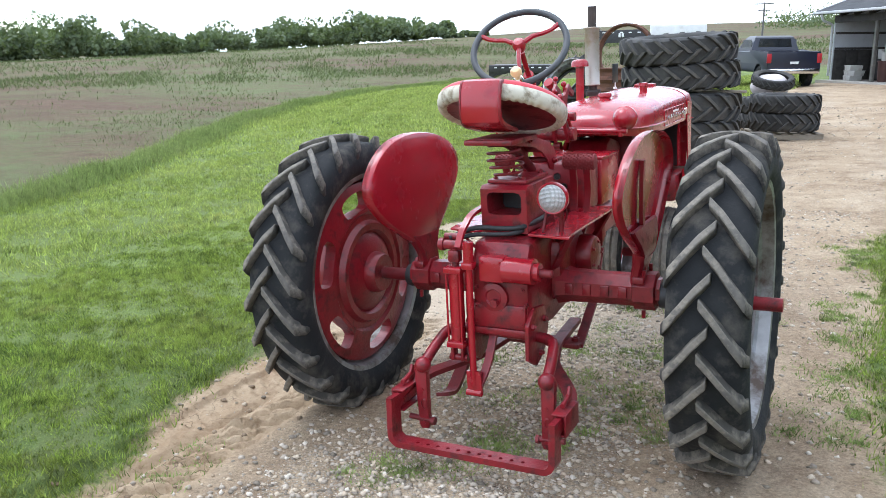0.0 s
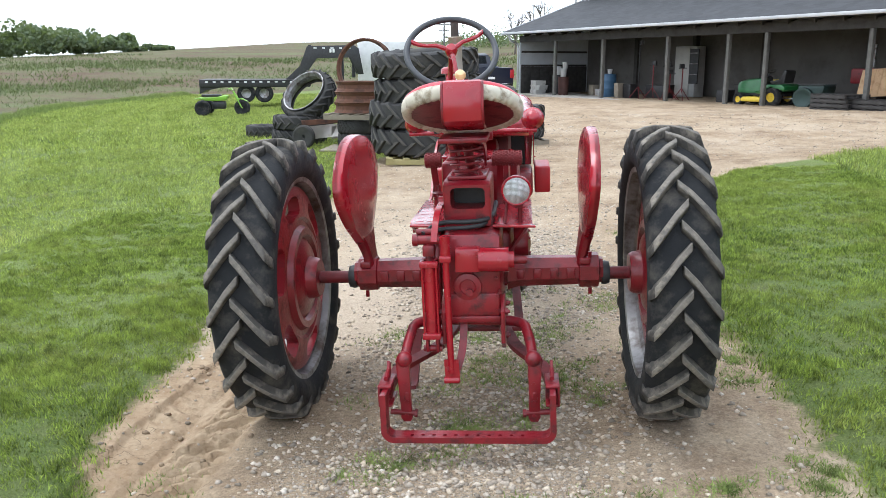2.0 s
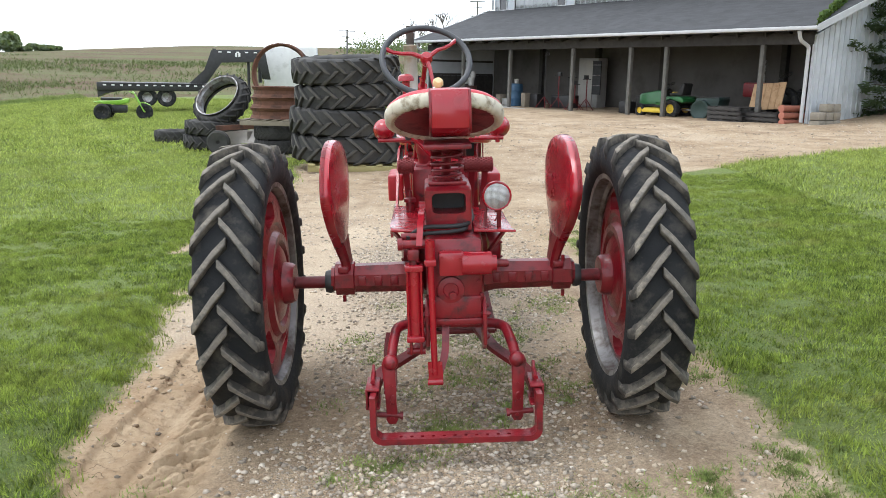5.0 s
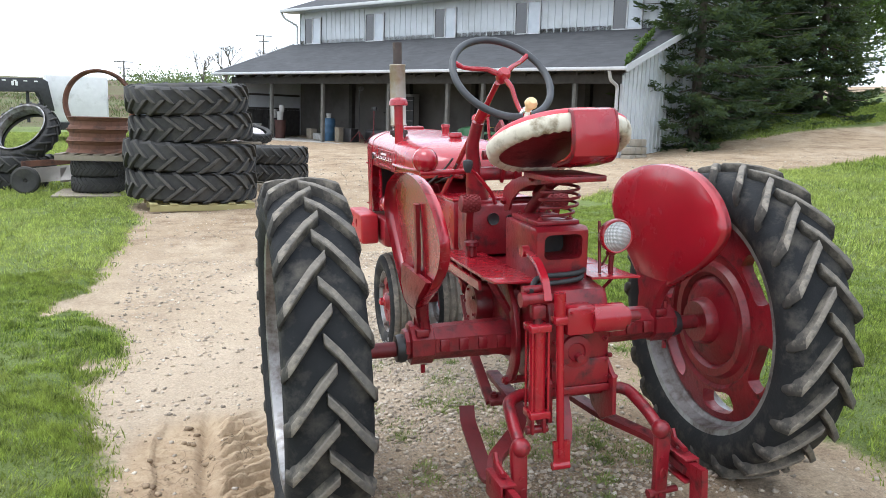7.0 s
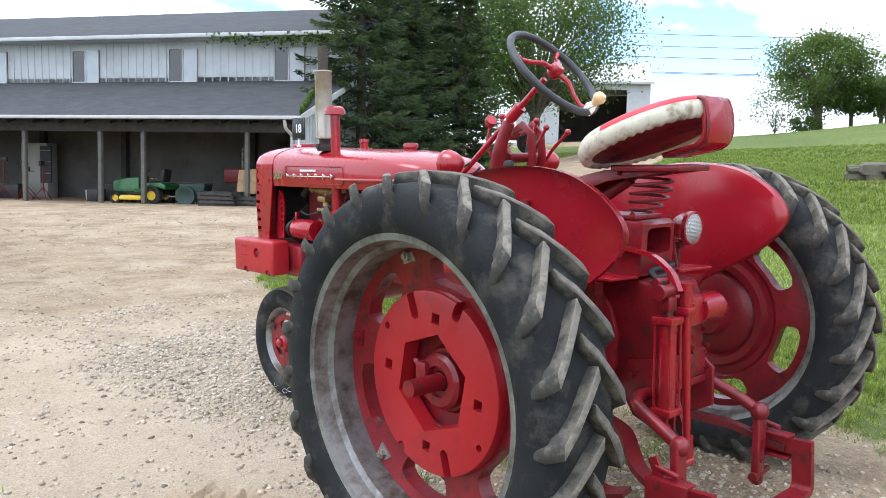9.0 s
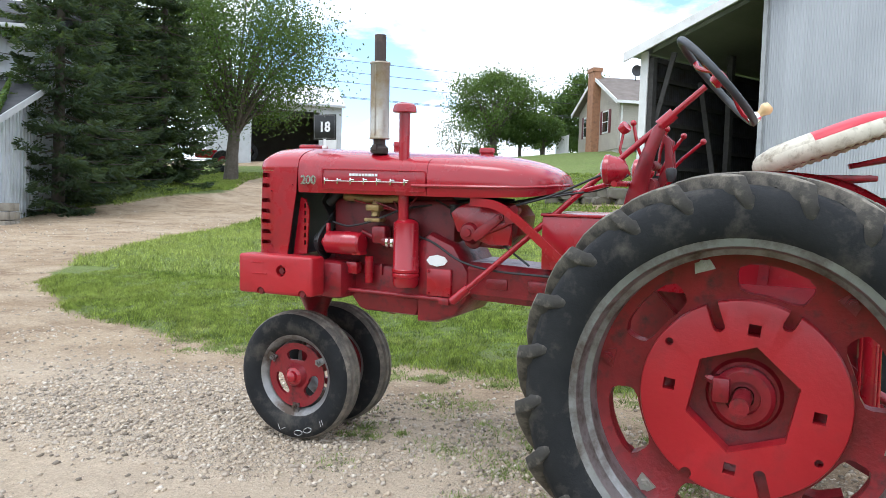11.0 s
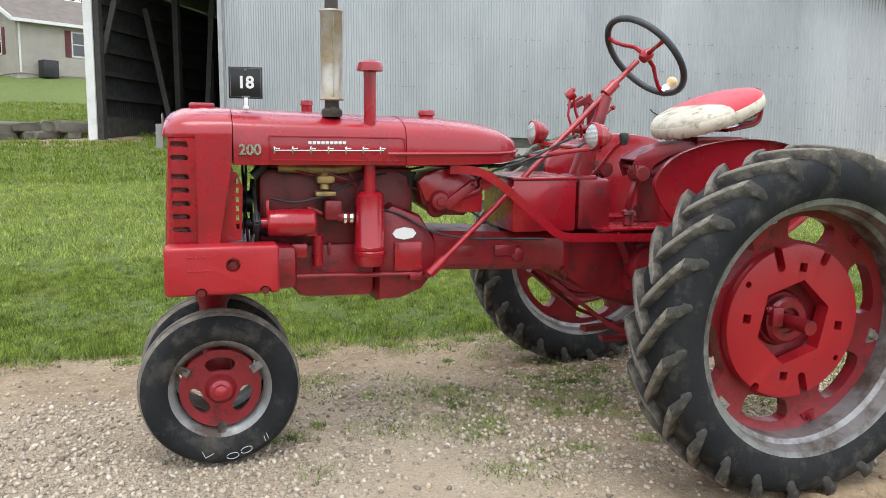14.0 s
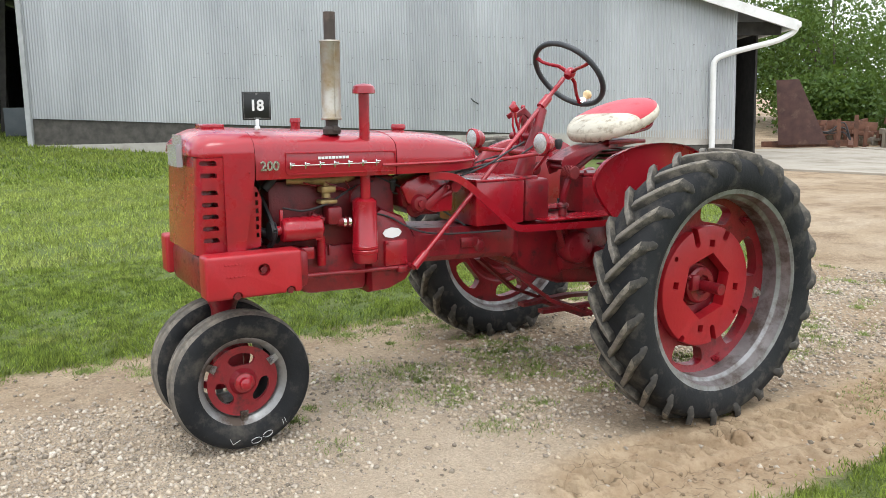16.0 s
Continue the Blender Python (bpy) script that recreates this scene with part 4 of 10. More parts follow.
# ---- low field-stone wall by the shed corner ----
STONE = worn("field_stone", (0.10, 0.092, 0.075), (0.18, 0.165, 0.135), 4, 0.9, 0.0, (0.14, 0.14, 0.10), 3, (0.5, 0.7), 0.4)
wall_st = thing("stone_wall", Matrix.Identity(4), "low dry-laid wall of rough brown field stones", "stone wall", kind="structure")
rng = random.Random(3)
for i in range(5):
    for j in range(2):
        p = Vector((22.3, 7.6, 0)).lerp(Vector((21.75, 5.3, 0)), i / 4)
        z = ground_z(p.x, p.y)
        b = bmesh.new()
        box(b, (0, 0, 0), (rng.uniform(0.4, 0.6), rng.uniform(0.4, 0.95), rng.uniform(0.2, 0.34)), bevel=0.07)
        for v in b.verts:
            v.co += Vector((rng.uniform(-1, 1), rng.uniform(-1, 1), rng.uniform(-1, 1))) * 0.04
        o = part("stone", b, STONE, wall_st, sharp=30)
        o.matrix_local = Matrix.Translation((p.x, p.y, z + 0.06 + j * 0.24)) @ Matrix.Rotation(math.atan2(9.5, -3.9) - math.pi / 2 + rng.uniform(-0.15, 0.15), 4, "Z")

# ---- the tractor: x to its right, y ahead, its own level on the sloping drive ----
tractor = thing("tractor", LEVEL, "red vintage row-crop tractor with cream and red seat on the drive", "tractor")
SEAT_RED = worn("red_vinyl", (0.46, 0.018, 0.035), (0.54, 0.03, 0.05), 6, 0.42, 0.0, (0.36, 0.02, 0.03), 9, (0.55, 0.8), 0.1)
CREAM = worn("cream_vinyl_piping", (0.52, 0.48, 0.38), (0.68, 0.64, 0.53), 8, 0.6, 0.0, (0.25, 0.205, 0.14), 17, (0.50, 0.68), 0.4, fine=35)
k = Mat("ribbed_lamp_glass", 0.1, 0.35, 0.8)
_w = k.math("MULTIPLY", k.math("ABSOLUTE", k.math("SINE", k.math("MULTIPLY", k.sep()[0], 620.0))), k.math("ABSOLUTE", k.math("SINE", k.math("MULTIPLY", k.sep()[2], 620.0))))
k.color(k.mix(k.ramp(_w, [(0.15, 0.0), (0.6, 1.0)]), (0.34, 0.35, 0.35), (0.62, 0.64, 0.63)))
k.bump(_w, 0.5, 0.004)
LENS = k.m
BRASS = worn("dirty_brass", (0.33, 0.22, 0.09), (0.45, 0.33, 0.15), 12, 0.5, 0.6, (0.15, 0.10, 0.06), 8, (0.5, 0.75), 0.15)
MUFFLER = worn("heat_stained_muffler", (0.36, 0.34, 0.30), (0.50, 0.47, 0.42), 3, 0.45, 0.6, (0.30, 0.22, 0.12), 7, (0.48, 0.7), 0.12)
SOOT = worn("sooty_pipe", (0.05, 0.04, 0.038), (0.10, 0.08, 0.07), 8, 0.8, 0.2, (0.2, 0.15, 0.12), 10, (0.55, 0.8), 0.2)
KNOB = worn("yellow_plastic_knob", (0.66, 0.46, 0.22), (0.74, 0.55, 0.30), 8, 0.3, 0.0, None, bump=0.02, coat=0.3)
HOSE = worn("black_rubber_hose", (0.015, 0.016, 0.018), (0.03, 0.031, 0.033), 10, 0.6, 0.0, None, bump=0.1)
GREY_WHEEL = worn("grey_black_steering_rim", (0.03, 0.033, 0.038), (0.055, 0.06, 0.066), 12, 0.5, 0.0, None, bump=0.1)
WHITE = worn("white_plastic", (0.74, 0.74, 0.74), (0.8, 0.8, 0.8), 5, 0.4, 0.0, None, bump=0.02)
SIGN_BLACK = worn("black_sign_card", (0.008, 0.008, 0.009), (0.014, 0.014, 0.015), 5, 0.35, 0.0, None, bump=0.02)


def cut(bm, cutter, solver="EXACT"):
    """Takes the shape cutter out of bm."""
    objs = []
    for k in (bm, cutter):
        bmesh.ops.recalc_face_normals(k, faces=k.faces)
        me = bpy.data.meshes.new("tmp")
        k.to_mesh(me)
        k.free()
        objs.append(new("tmp", me))
    mod = objs[0].modifiers.new("cut", "BOOLEAN")
    mod.operation, mod.object, mod.solver = "DIFFERENCE", objs[1], solver
    mod.use_self = True
    me = bpy.data.meshes.new_from_object(objs[0].evaluated_get(bpy.context.evaluated_depsgraph_get()))
    out = bmesh.new()
    out.from_mesh(me)
    for o in objs:
        old = o.data
        bpy.data.objects.remove(o)
        bpy.data.meshes.remove(old)
    bpy.data.meshes.remove(me)
    return out


def carcass(R, W, bead, h):
    """The body of a drive tyre, turned round x."""
    bm = bmesh.new()
    c = R - h
    hw = W / 2
    prof = [(bead, -hw * 0.72), (bead + 0.02, -hw * 0.86), (bead + (c - bead) * 0.32, -hw * 0.985), (bead + (c - bead) * 0.55, -hw), (bead + (c - bead) * 0.8, -hw * 0.95), (c - 0.012, -hw * 0.80), (c - 0.004, -hw * 0.5), (c, 0)]
    prof += [(r, -x) for r, x in prof[-2::-1]]
    return lathe(bm, prof, BX, 72, False)


def add_lugs(parent, R, W, lugs, bar, h, mat, flank, m=I4):
    """Staggered slanted bars; all of one side share one mesh."""
    c = R - h
    hw = W / 2
    step = 2 * math.pi / lugs
    for side in (-1, 1):
        rows = []
        for u, lag, top, wide in ((-0.12, -0.06, 1.0, 0.9), (0.25, 0.07, 1.0, 0.95), (0.6, 0.22, 0.97, 1.0), (0.9, 0.345, 0.90, 1.1), (1.0, 0.39, 0.75, 1.15), (1.0, 0.43, 0.1, 0.65)):
            x = side * u * hw
            a = -lag * 0.66
            base = c - 0.008 if u < 0.8 else c - 0.03
            r_top = R - 0.016 * u * u
            tops, bots = [], []
            wa = bar / R / 2 * wide
            for sgn in (-1, 1):
                at, ab = a + sgn * wa * 0.82, a + sgn * wa * 1.15
                if u < 0.99:
                    tops.append((x, -r_top * math.cos(at), r_top * math.sin(at)))
                    bots.append((x * 0.99, -base * math.cos(ab), base * math.sin(ab)))
                else:
                    r0 = c - 0.012 - (1 - top) * 0.07
                    xo = side * hw * (1.04 if top > 0.5 else 0.985)
                    tops.append((xo, -r0 * math.cos(at), r0 * math.sin(at)))
                    bots.append((side * hw * 0.93, -r0 * math.cos(ab), r0 * math.sin(ab)))
            rows.append([tops[0], tops[1], bots[1], bots[0]])
        bm = loft(bmesh.new(), rows, True)
        bmesh.ops.recalc_face_normals(bm, faces=bm.faces)
        bmesh.ops.bevel(bm, geom=[e for e in bm.edges if e.calc_face_angle(0) > 0.6], offset=0.0035, segments=1, affect="EDGES")
        for f in bm.faces:
            c_ = f.calc_center_median()
            worn_top = f.normal.dot(Vector((0, c_.y, c_.z)).normalized()) > 0.55 and math.hypot(c_.y, c_.z) > c + 0.008
            f.material_index = 0 if worn_top else 1
        me = finish(bm, "lug", [mat, flank], 40)
        for k in range(lugs):
            a0 = k * step + (step / 2 if side > 0 else 0)
            ob = new("lug", me)
            ob.parent = parent
            ob.matrix_local = m @ Matrix.Rotation(-a0, 4, "X")


def kidney(bm, r, dr, a, da, x0, x1, n=20, p=4.0):
    """A curved window with round ends, cut along x."""
    loops = []
    for x in (x0, x1):
        loop = []
        for k in range(n):
            t = 2 * math.pi * k / n
            ct, st = math.cos(t), math.sin(t)
            m = (abs(ct) ** p + abs(st) ** p) ** (-1 / p)
            rr, aa = r + dr * m * st, a + da * m * ct
            loop.append(Vector((x, rr * math.cos(aa), rr * math.sin(aa))))
        loops.append(loop)
    return loft(bm, loops)


def bolt(bm, p, d, r=0.012, h=0.012):
    p, d = Vector(p), Vector(d).normalized()
    rod(bm, p, p + d * h, r, n=6)
    rod(bm, p + d * h, p + d * (h + 0.008), r * 0.55, n=8)


def rear_wheel(cx, out, deep, phase):
    """out: -1 for the left wheel, whose outside faces -x."""
    bm = bmesh.new()
    o = out
    dprof = [(0.0, -0.085), (0.085, -0.085), (0.095, -0.07), (0.10, -0.035), (0.16, -0.022), (0.19, -0.002), (0.205, -0.022), (0.235, -0.022), (0.25, 0.004), (0.275, 0.006), (0.29, -0.006), (0.40, 0.008), (0.432, 0.02), (0.436, 0.075), (0.40, 0.062), (0.30, 0.05), (0.22, 0.048), (0.19, 0.034), (0.165, 0.012), (0.11, 0.006), (0.10, 0.02), (0.0, 0.02)]
    flip = Matrix.Diagonal((o, 1, 1, 1))
    lathe(bm, dprof, flip @ BX, 72)
    cutter = bmesh.new()
    for k in range(6):
        kidney(cutter, 0.35, 0.046, radians(phase + 60 * k), radians(17), -0.15, 0.15)
    bm = cut(bm, cutter)
    at = pose(cx - o * deep, 0, 0.628)
    wheel = part("rear_wheel", bm, RED_CAST, tractor, "cast red wheel centre with six curved windows", sharp=30)
    wheel.matrix_local = at
    # rim
    bm = bmesh.new()
    rp = [(0.482, -0.118), (0.488, -0.122), (0.487, -0.108), (0.462, -0.10), (0.455, -0.06), (0.438, -0.045), (0.436, 0.045), (0.455, 0.06), (0.462, 0.10), (0.487, 0.108), (0.488, 0.122), (0.482, 0.118), (0.455, 0.113), (0.445, 0.065), (0.428, 0.052), (0.428, -0.052), (0.445, -0.065), (0.455, -0.113)]
    lathe(bm, rp, BX, 80, True)
    rim = part("rim", bm, GALV, wheel, "dull galvanised steel rim")
    rim.matrix_local = pose(deep * o, 0, 0)
    tyre = part("tyre", carcass(0.66, 0.275, 0.458, 0.036), RUBBER, wheel, "worn black tractor tyre with slanted lugs", sharp=45)
    tyre.matrix_local = pose(deep * o, 0, 0)
    add_lugs(wheel, 0.66, 0.275, 23, 0.046, 0.036, LUG, LUG_SIDE, pose(deep * o, 0, 0, 4 if o < 0 else 11, 0, 0))
    for k in range(6):
        a = radians(phase - 30 + 60 * k)
        c = bmesh.new()
        m = Matrix.Rotation(a, 4, "X")
        slab(c, [(-0.03, 0.0), (-0.018, 0.05), (0.018, 0.05), (0.03, 0.0)], 0.012, m @ axes((o * 0.062, 0.385, 0), (0, 0, 1), (0, 1, 0), (1, 0, 0)))
        bolt(c, m @ Vector((o * 0.068, 0.405, 0)), (o, 0, 0), 0.016, 0.014)
        part("rim_clamp", c, STEEL if k % 2 else RED_CAST, wheel)
    # axle stub and hub key
    c = bmesh.new()
    rod(c, (-0.08 * o, 0, 0), (0.178 * o if o < 0 else 0.25, 0, 0), 0.027, n=20)
    part("axle_end", c, RED_CAST, wheel)
    c = bmesh.new()
    lathe(c, [(0.032, 0.0), (0.085, 0.0), (0.09, 0.01), (0.09, 0.05), (0.078, 0.062), (0.05, 0.062), (0.048, 0.045), (0.032, 0.045)], flip @ BX, 32, True)
    box(c, (o * 0.05, 0.06, 0.02), (0.06, 0.05, 0.075), bevel=0.008)
    bolt(c, (o * 0.06, 0.08, 0.045), (0, 1, 0.3), 0.012, 0.02)
    part("hub", c, RED_CAST, wheel)
    return wheel, flip


wheel_l, flip_l = rear_wheel(-0.93, -1, 0.101, 42)
wheel_r, flip_r = rear_wheel(0.834, 1, 0.06, 20)
# the round weight on the left wheel
bm = bmesh.new()
lathe(bm, [(0.0, 0.03), (0.286, 0.03), (0.292, 0.036), (0.292, 0.080), (0.289, 0.086), (0.283, 0.088), (0.0, 0.088)], flip_l @ BX, 72)
cutter = bmesh.new()
loft(cutter, [[Vector((x, 0.168 * s * math.cos(radians(60 * k + 42)), 0.168 * s * math.sin(radians(60 * k + 42)))) for k in range(6)] for x, s in ((-0.2, 1.0), (0.2, 0.9))])
for k in range(4):
    box(cutter, (0, 0.208, 0), (0.5, 0.034, 0.034), Matrix.Rotation(radians(7 + 90 * k), 4, "X"))
for k, ln in ((71, 0.088), (255, 0.088), (117, 0.055), (302, 0.03)):
    m = Matrix.Rotation(radians(k), 4, "X")
    box(cutter, (0, 0.31 - ln / 2 + 0.02, 0), (0.5, ln + 0.04, 0.034), m)
    rod(cutter, m @ Vector((-0.25, 0.31 - ln, 0)), m @ Vector((0.25, 0.31 - ln, 0)), 0.017, n=16)
for k in (36, 216):
    m = Matrix.Rotation(radians(k), 4, "X")
    rod(cutter, m @ Vector((-0.25, 0.26, 0)), m @ Vector((0.25, 0.26, 0)), 0.012, n=14)
part("wheel_weight", cut(bm, cutter), RED_BRIGHT, wheel_l, "thick round bright red cast wheel weight", sharp=30)


# ---- front wheels ----
def front_wheel(cx, o):
    bm = bmesh.new()
    lathe(bm, [(0.0, 0.0), (0.05, 0.0), (0.06, 0.02), (0.12, 0.012), (0.15, 0.02), (0.155, 0.035), (0.12, 0.03), (0.06, 0.038), (0.045, 0.06), (0.0, 0.062)], Matrix.Diagonal((o, 1, 1, 1)) @ BX, 48)
    cutter = bmesh.new()
    for k in range(3):
        kidney(cutter, 0.098, 0.026, radians(90 + 120 * k), radians(33), -0.1, 0.1, 20, 3.0)
    wheel = part("front_wheel", cut(bm, cutter), RED_CAST, tractor, "small red wheel with three windows", sharp=30)
    wheel.matrix_local = pose(cx, 2.045, 0.31, 0, 0, 0)
    bm = bmesh.new()
    lathe(bm, [(0.2, -0.052), (0.212, -0.06), (0.206, -0.045), (0.19, -0.04), (0.178, -0.02), (0.175, 0.02), (0.19, 0.04), (0.206, 0.045), (0.212, 0.06), (0.2, 0.052), (0.182, 0.045), (0.168, 0.02), (0.165, -0.02), (0.182, -0.045)], BX, 64, True)
    part("rim", bm, GALV, wheel, "dull galvanised steel rim")
    bm = bmesh.new()
    p = [(0.195, -0.05), (0.21, -0.064), (0.245, -0.074), (0.275, -0.07), (0.296, -0.058), (0.303, -0.046), (0.306, -0.03), (0.298, -0.024), (0.298, -0.016), (0.309, -0.010), (0.309, 0.010), (0.298, 0.016), (0.298, 0.024), (0.306, 0.03), (0.303, 0.046), (0.296, 0.058), (0.275, 0.07), (0.245, 0.074), (0.21, 0.064), (0.195, 0.05)]
    lathe(bm, p, BX, 80)
    for f in bm.faces:
        c_ = f.calc_center_median()
        f.material_index = 1 if math.hypot(c_.y, c_.z) > 0.291 else 0
    part("tyre", bm, [RUBBER, LUG], wheel, "ribbed black front tyre", sharp=50)
    for k in range(3):
        m = Matrix.Rotation(radians(150 + 120 * k), 4, "X")
        c = bmesh.new()
        slab(c, [(-0.018, 0.0), (-0.014, 0.045), (0.014, 0.045), (0.018, 0.0)], 0.014, m @ axes((o * 0.035, 0.135, 0), (0, 0, 1), (0, 1, 0), (1, 0, 0)))
        bolt(c, m @ Vector((o * 0.042, 0.15, 0)), (o, 0, 0), 0.013, 0.014)
        part("rim_clamp", c, GALV, wheel)
    c = bmesh.new()
    lathe(c, [(0.045, 0.04), (0.04, 0.06), (0.026, 0.068), (0.024, 0.085), (0.012, 0.093), (0, 0.095)], Matrix.Diagonal((o, 1, 1, 1)) @ BX, 24)
    part("hub_cap", c, RED, wheel)
    return wheel


fw_l = front_wheel(-0.155, -1)
fw_r = front_wheel(0.155, 1)
# chalk strokes on the near front tyre
CHALK = worn("chalk", (0.5, 0.5, 0.5), (0.7, 0.7, 0.7), 60, 0.95, 0.0, None, bump=0)
for a0, r0, w, h in ((250, 0.262, 5.0, 0.012), (262, 0.268, 5.0, 0.012)):
    pts = [Vector((-0.0755, (r0 + h * math.sin(t)) * math.cos(radians(a0) + radians(w) * math.cos(t)), (r0 + h * math.sin(t)) * math.sin(radians(a0) + radians(w) * math.cos(t)))) for t in np.linspace(0, 5.9, 14)]
    part("chalk_mark", sweep(bmesh.new(), pts, 0.0013, 5), CHALK, fw_l)
for pts in (((288, 0.25), (284, 0.272), (278, 0.252)), ((228, 0.25), (230, 0.272)), ((231, 0.25), (233, 0.272))):
    part("chalk_mark", sweep(bmesh.new(), [Vector((-0.0755, r * math.cos(radians(a)), r * math.sin(radians(a)))) for a, r in pts], 0.0012, 5), CHALK, fw_l)

# ---- front pedestal, bolster and the two slab weights ----
bm = bmesh.new()
lathe(bm, [(0.0, 0.40), (0.045, 0.40), (0.05, 0.45), (0.055, 0.60), (0.08, 0.66), (0.10, 0.70), (0.10, 0.74), (0.0, 0.74)], pose(0, 2.06, 0), 24)
box(bm, (0, 2.05, 0.37), (0.16, 0.11, 0.12), bevel=0.03)
rod(bm, (-0.13, 2.045, 0.31), (0.13, 2.045, 0.31), 0.03, n=16)
part("front_pedestal", bm, RED_CAST, tractor)
bm = bmesh.new()
box(bm, (0, 1.98, 0.79), (0.54, 0.46, 0.17), bevel=0.03)
part("front_bolster", bm, RED_CAST, tractor)
for s in (-1, 1):
    bm = bmesh.new()
    box(bm, (s * 0.335, 2.03, 0.81), (0.105, 0.40, 0.178), bevel=0.014, seg=3)
    cutter = bmesh.new()
    rod(cutter, (s * 0.36, 1.994, 0.83), (s * 0.42, 1.994, 0.83), 0.024, 0.028, n=24)
    for y in (2.106, 1.882):
        rod(cutter, (s * 0.35, y, 0.728), (s * 0.42, y, 0.728), 0.022, n=20)
    slab_w = part("slab_weight", cut(bm, cutter), RED_BRIGHT, tractor, "bright red cast slab weight", sharp=32)
    for y, z, r in ((1.994, 0.83, 0.014), (2.106, 0.732, 0.015), (1.882, 0.732, 0.015)):
        part("bolt_head", rod(bmesh.new(), (s * 0.35, y, z), (s * 0.382, y, z), r, n=6), RED_DARK, slab_w)
    for i, (z, w) in enumerate(((0.862, 0.07), (0.812, 0.085))):
        bm = bmesh.new()
        for k in range(5):
            box(bm, (s * 0.388, 2.15 - k * w / 5 - i * 0.004, z), (0.004, w / 5 * 0.7, 0.007), bevel=0.001)
        part("cast_mark", bm, RED_BRIGHT, slab_w)

# ---- grille and nose ----
def nose_loop(z, hw, y0, y1, r, n=7):
    """Outline in x and y, rounded at the front."""
    pts = [(-hw, y0), (-hw, y1 - r)]
    pts += [(-hw + r - r * math.cos(t), y1 - r + r * math.sin(t)) for t in np.linspace(0, math.pi / 2, n)[1:]]
    pts += [(hw - r + r * math.sin(t), y1 - r + r * math.cos(t)) for t in np.linspace(0, math.pi / 2, n)]
    pts += [(hw, y0)]
    return [Vector((x, y, z)) for x, y in pts]


bm = bmesh.new()
loft(bm, [nose_loop(0.885, 0.262, 2.075, 2.228, 0.058), nose_loop(1.05, 0.272, 2.065, 2.219, 0.058), nose_loop(1.278, 0.278, 2.05, 2.205, 0.058)])
cutter = bmesh.new()
for i in range(8):
    z = 1.258 - i * 0.0485 - (0.02 if i > 1 else 0) - (0.02 if i > 6 else 0)
    for s in (-1, 1):
        slab(cutter, [(2.135, z - 0.010), (2.192, z - 0.010), (2.197, z - 0.005), (2.197, z + 0.004), (2.192, z + 0.009), (2.145, z + 0.009), (2.137, z + 0.004)], 0.09, axes((s * 0.265, 0, 0), (0, 1, 0), (0, 0, 1), (1, 0, 0)))
part("grille", cut(bm, cutter), RED, tractor, "red pressed grille with horizontal slots", sharp=30)
bm = bmesh.new()
box(bm, (0, 2.10, 1.07), (0.44, 0.10, 0.36))
part("radiator_core", bm, BLACK, tractor)
for s in (-1, 1):
    bm = bmesh.new()
    slab(bm, [(2.11, 0.89), (2.035, 0.89), (1.985, 1.185), (1.98, 1.29), (2.11, 1.29)], 0.006, axes((s * 0.281, 0, 0), (0, 1, 0), (0, 0, 1), (1, 0, 0)))
    bolt(bm, (s * 0.282, 2.12, 1.185), (s, 0, 0), 0.006, 0.004)
    bolt(bm, (s * 0.282, 2.12, 0.935), (s, 0, 0), 0.006, 0.004)
    bolt(bm, (s * 0.282, 2.004, 1.215), (s, 0, 0), 0.006, 0.004)
    part("radiator_side_panel", bm, RED, tractor)
    bm = bmesh.new()
    slab(bm, [(2.03, 0.89), (1.955, 0.90), (1.945, 1.10), (1.965, 1.15), (1.99, 1.16)], 0.01, axes((s * 0.235, 0, 0), (0, 1, 0), (0, 0, 1), (1, 0, 0)))
    cutter = bmesh.new()
    for i in range(6):
        box(cutter, (s * 0.235, 1.966, 0.95 + i * 0.034), (0.1, 0.012, 0.02))
    part("fan_shroud", cut(bm, cutter), RED, tractor)

# ---- hood and fuel tank ----
def hood_loop(y, hw, zb, zs, zt, n=9, end=1.0):
    """Half section from the sill up over the crown."""
    pts = [(-hw * 0.985, zb), (-hw, zb + (zs - zb) * 0.5), (-hw * 0.985, zs)]
    pts += [(-hw * 0.985 * math.cos(t) ** 0.82, zs + (zt - zs) * math.sin(t) ** 0.9) for t in np.linspace(0.25, math.pi / 2, n)]
    pts += [(-x, z) for x, z in pts[-2::-1]]
    return [Vector((x, y, z)) for x, z in pts]


bm = bmesh.new()
loft(bm, [hood_loop(2.225, 0.20, 1.285, 1.29, 1.315), hood_loop(2.215, 0.235, 1.283, 1.295, 1.345), hood_loop(2.19, 0.262, 1.28, 1.30, 1.37), hood_loop(2.15, 0.275, 1.28, 1.305, 1.386), hood_loop(2.08, 0.280, 1.28, 1.305, 1.391), hood_loop(1.98, 0.281, 1.28, 1.305, 1.390)])
part("nose_cap", bm, RED, tractor, sharp=45)
bm = bmesh.new()
loft(bm, [hood_loop(1.977, 0.281, 1.182, 1.30, 1.389), hood_loop(1.65, 0.281, 1.180, 1.295, 1.378), hood_loop(1.33, 0.281, 1.178, 1.29, 1.366)])
hood = part("hood", bm, RED, tractor, sharp=45)
bm = bmesh.new()
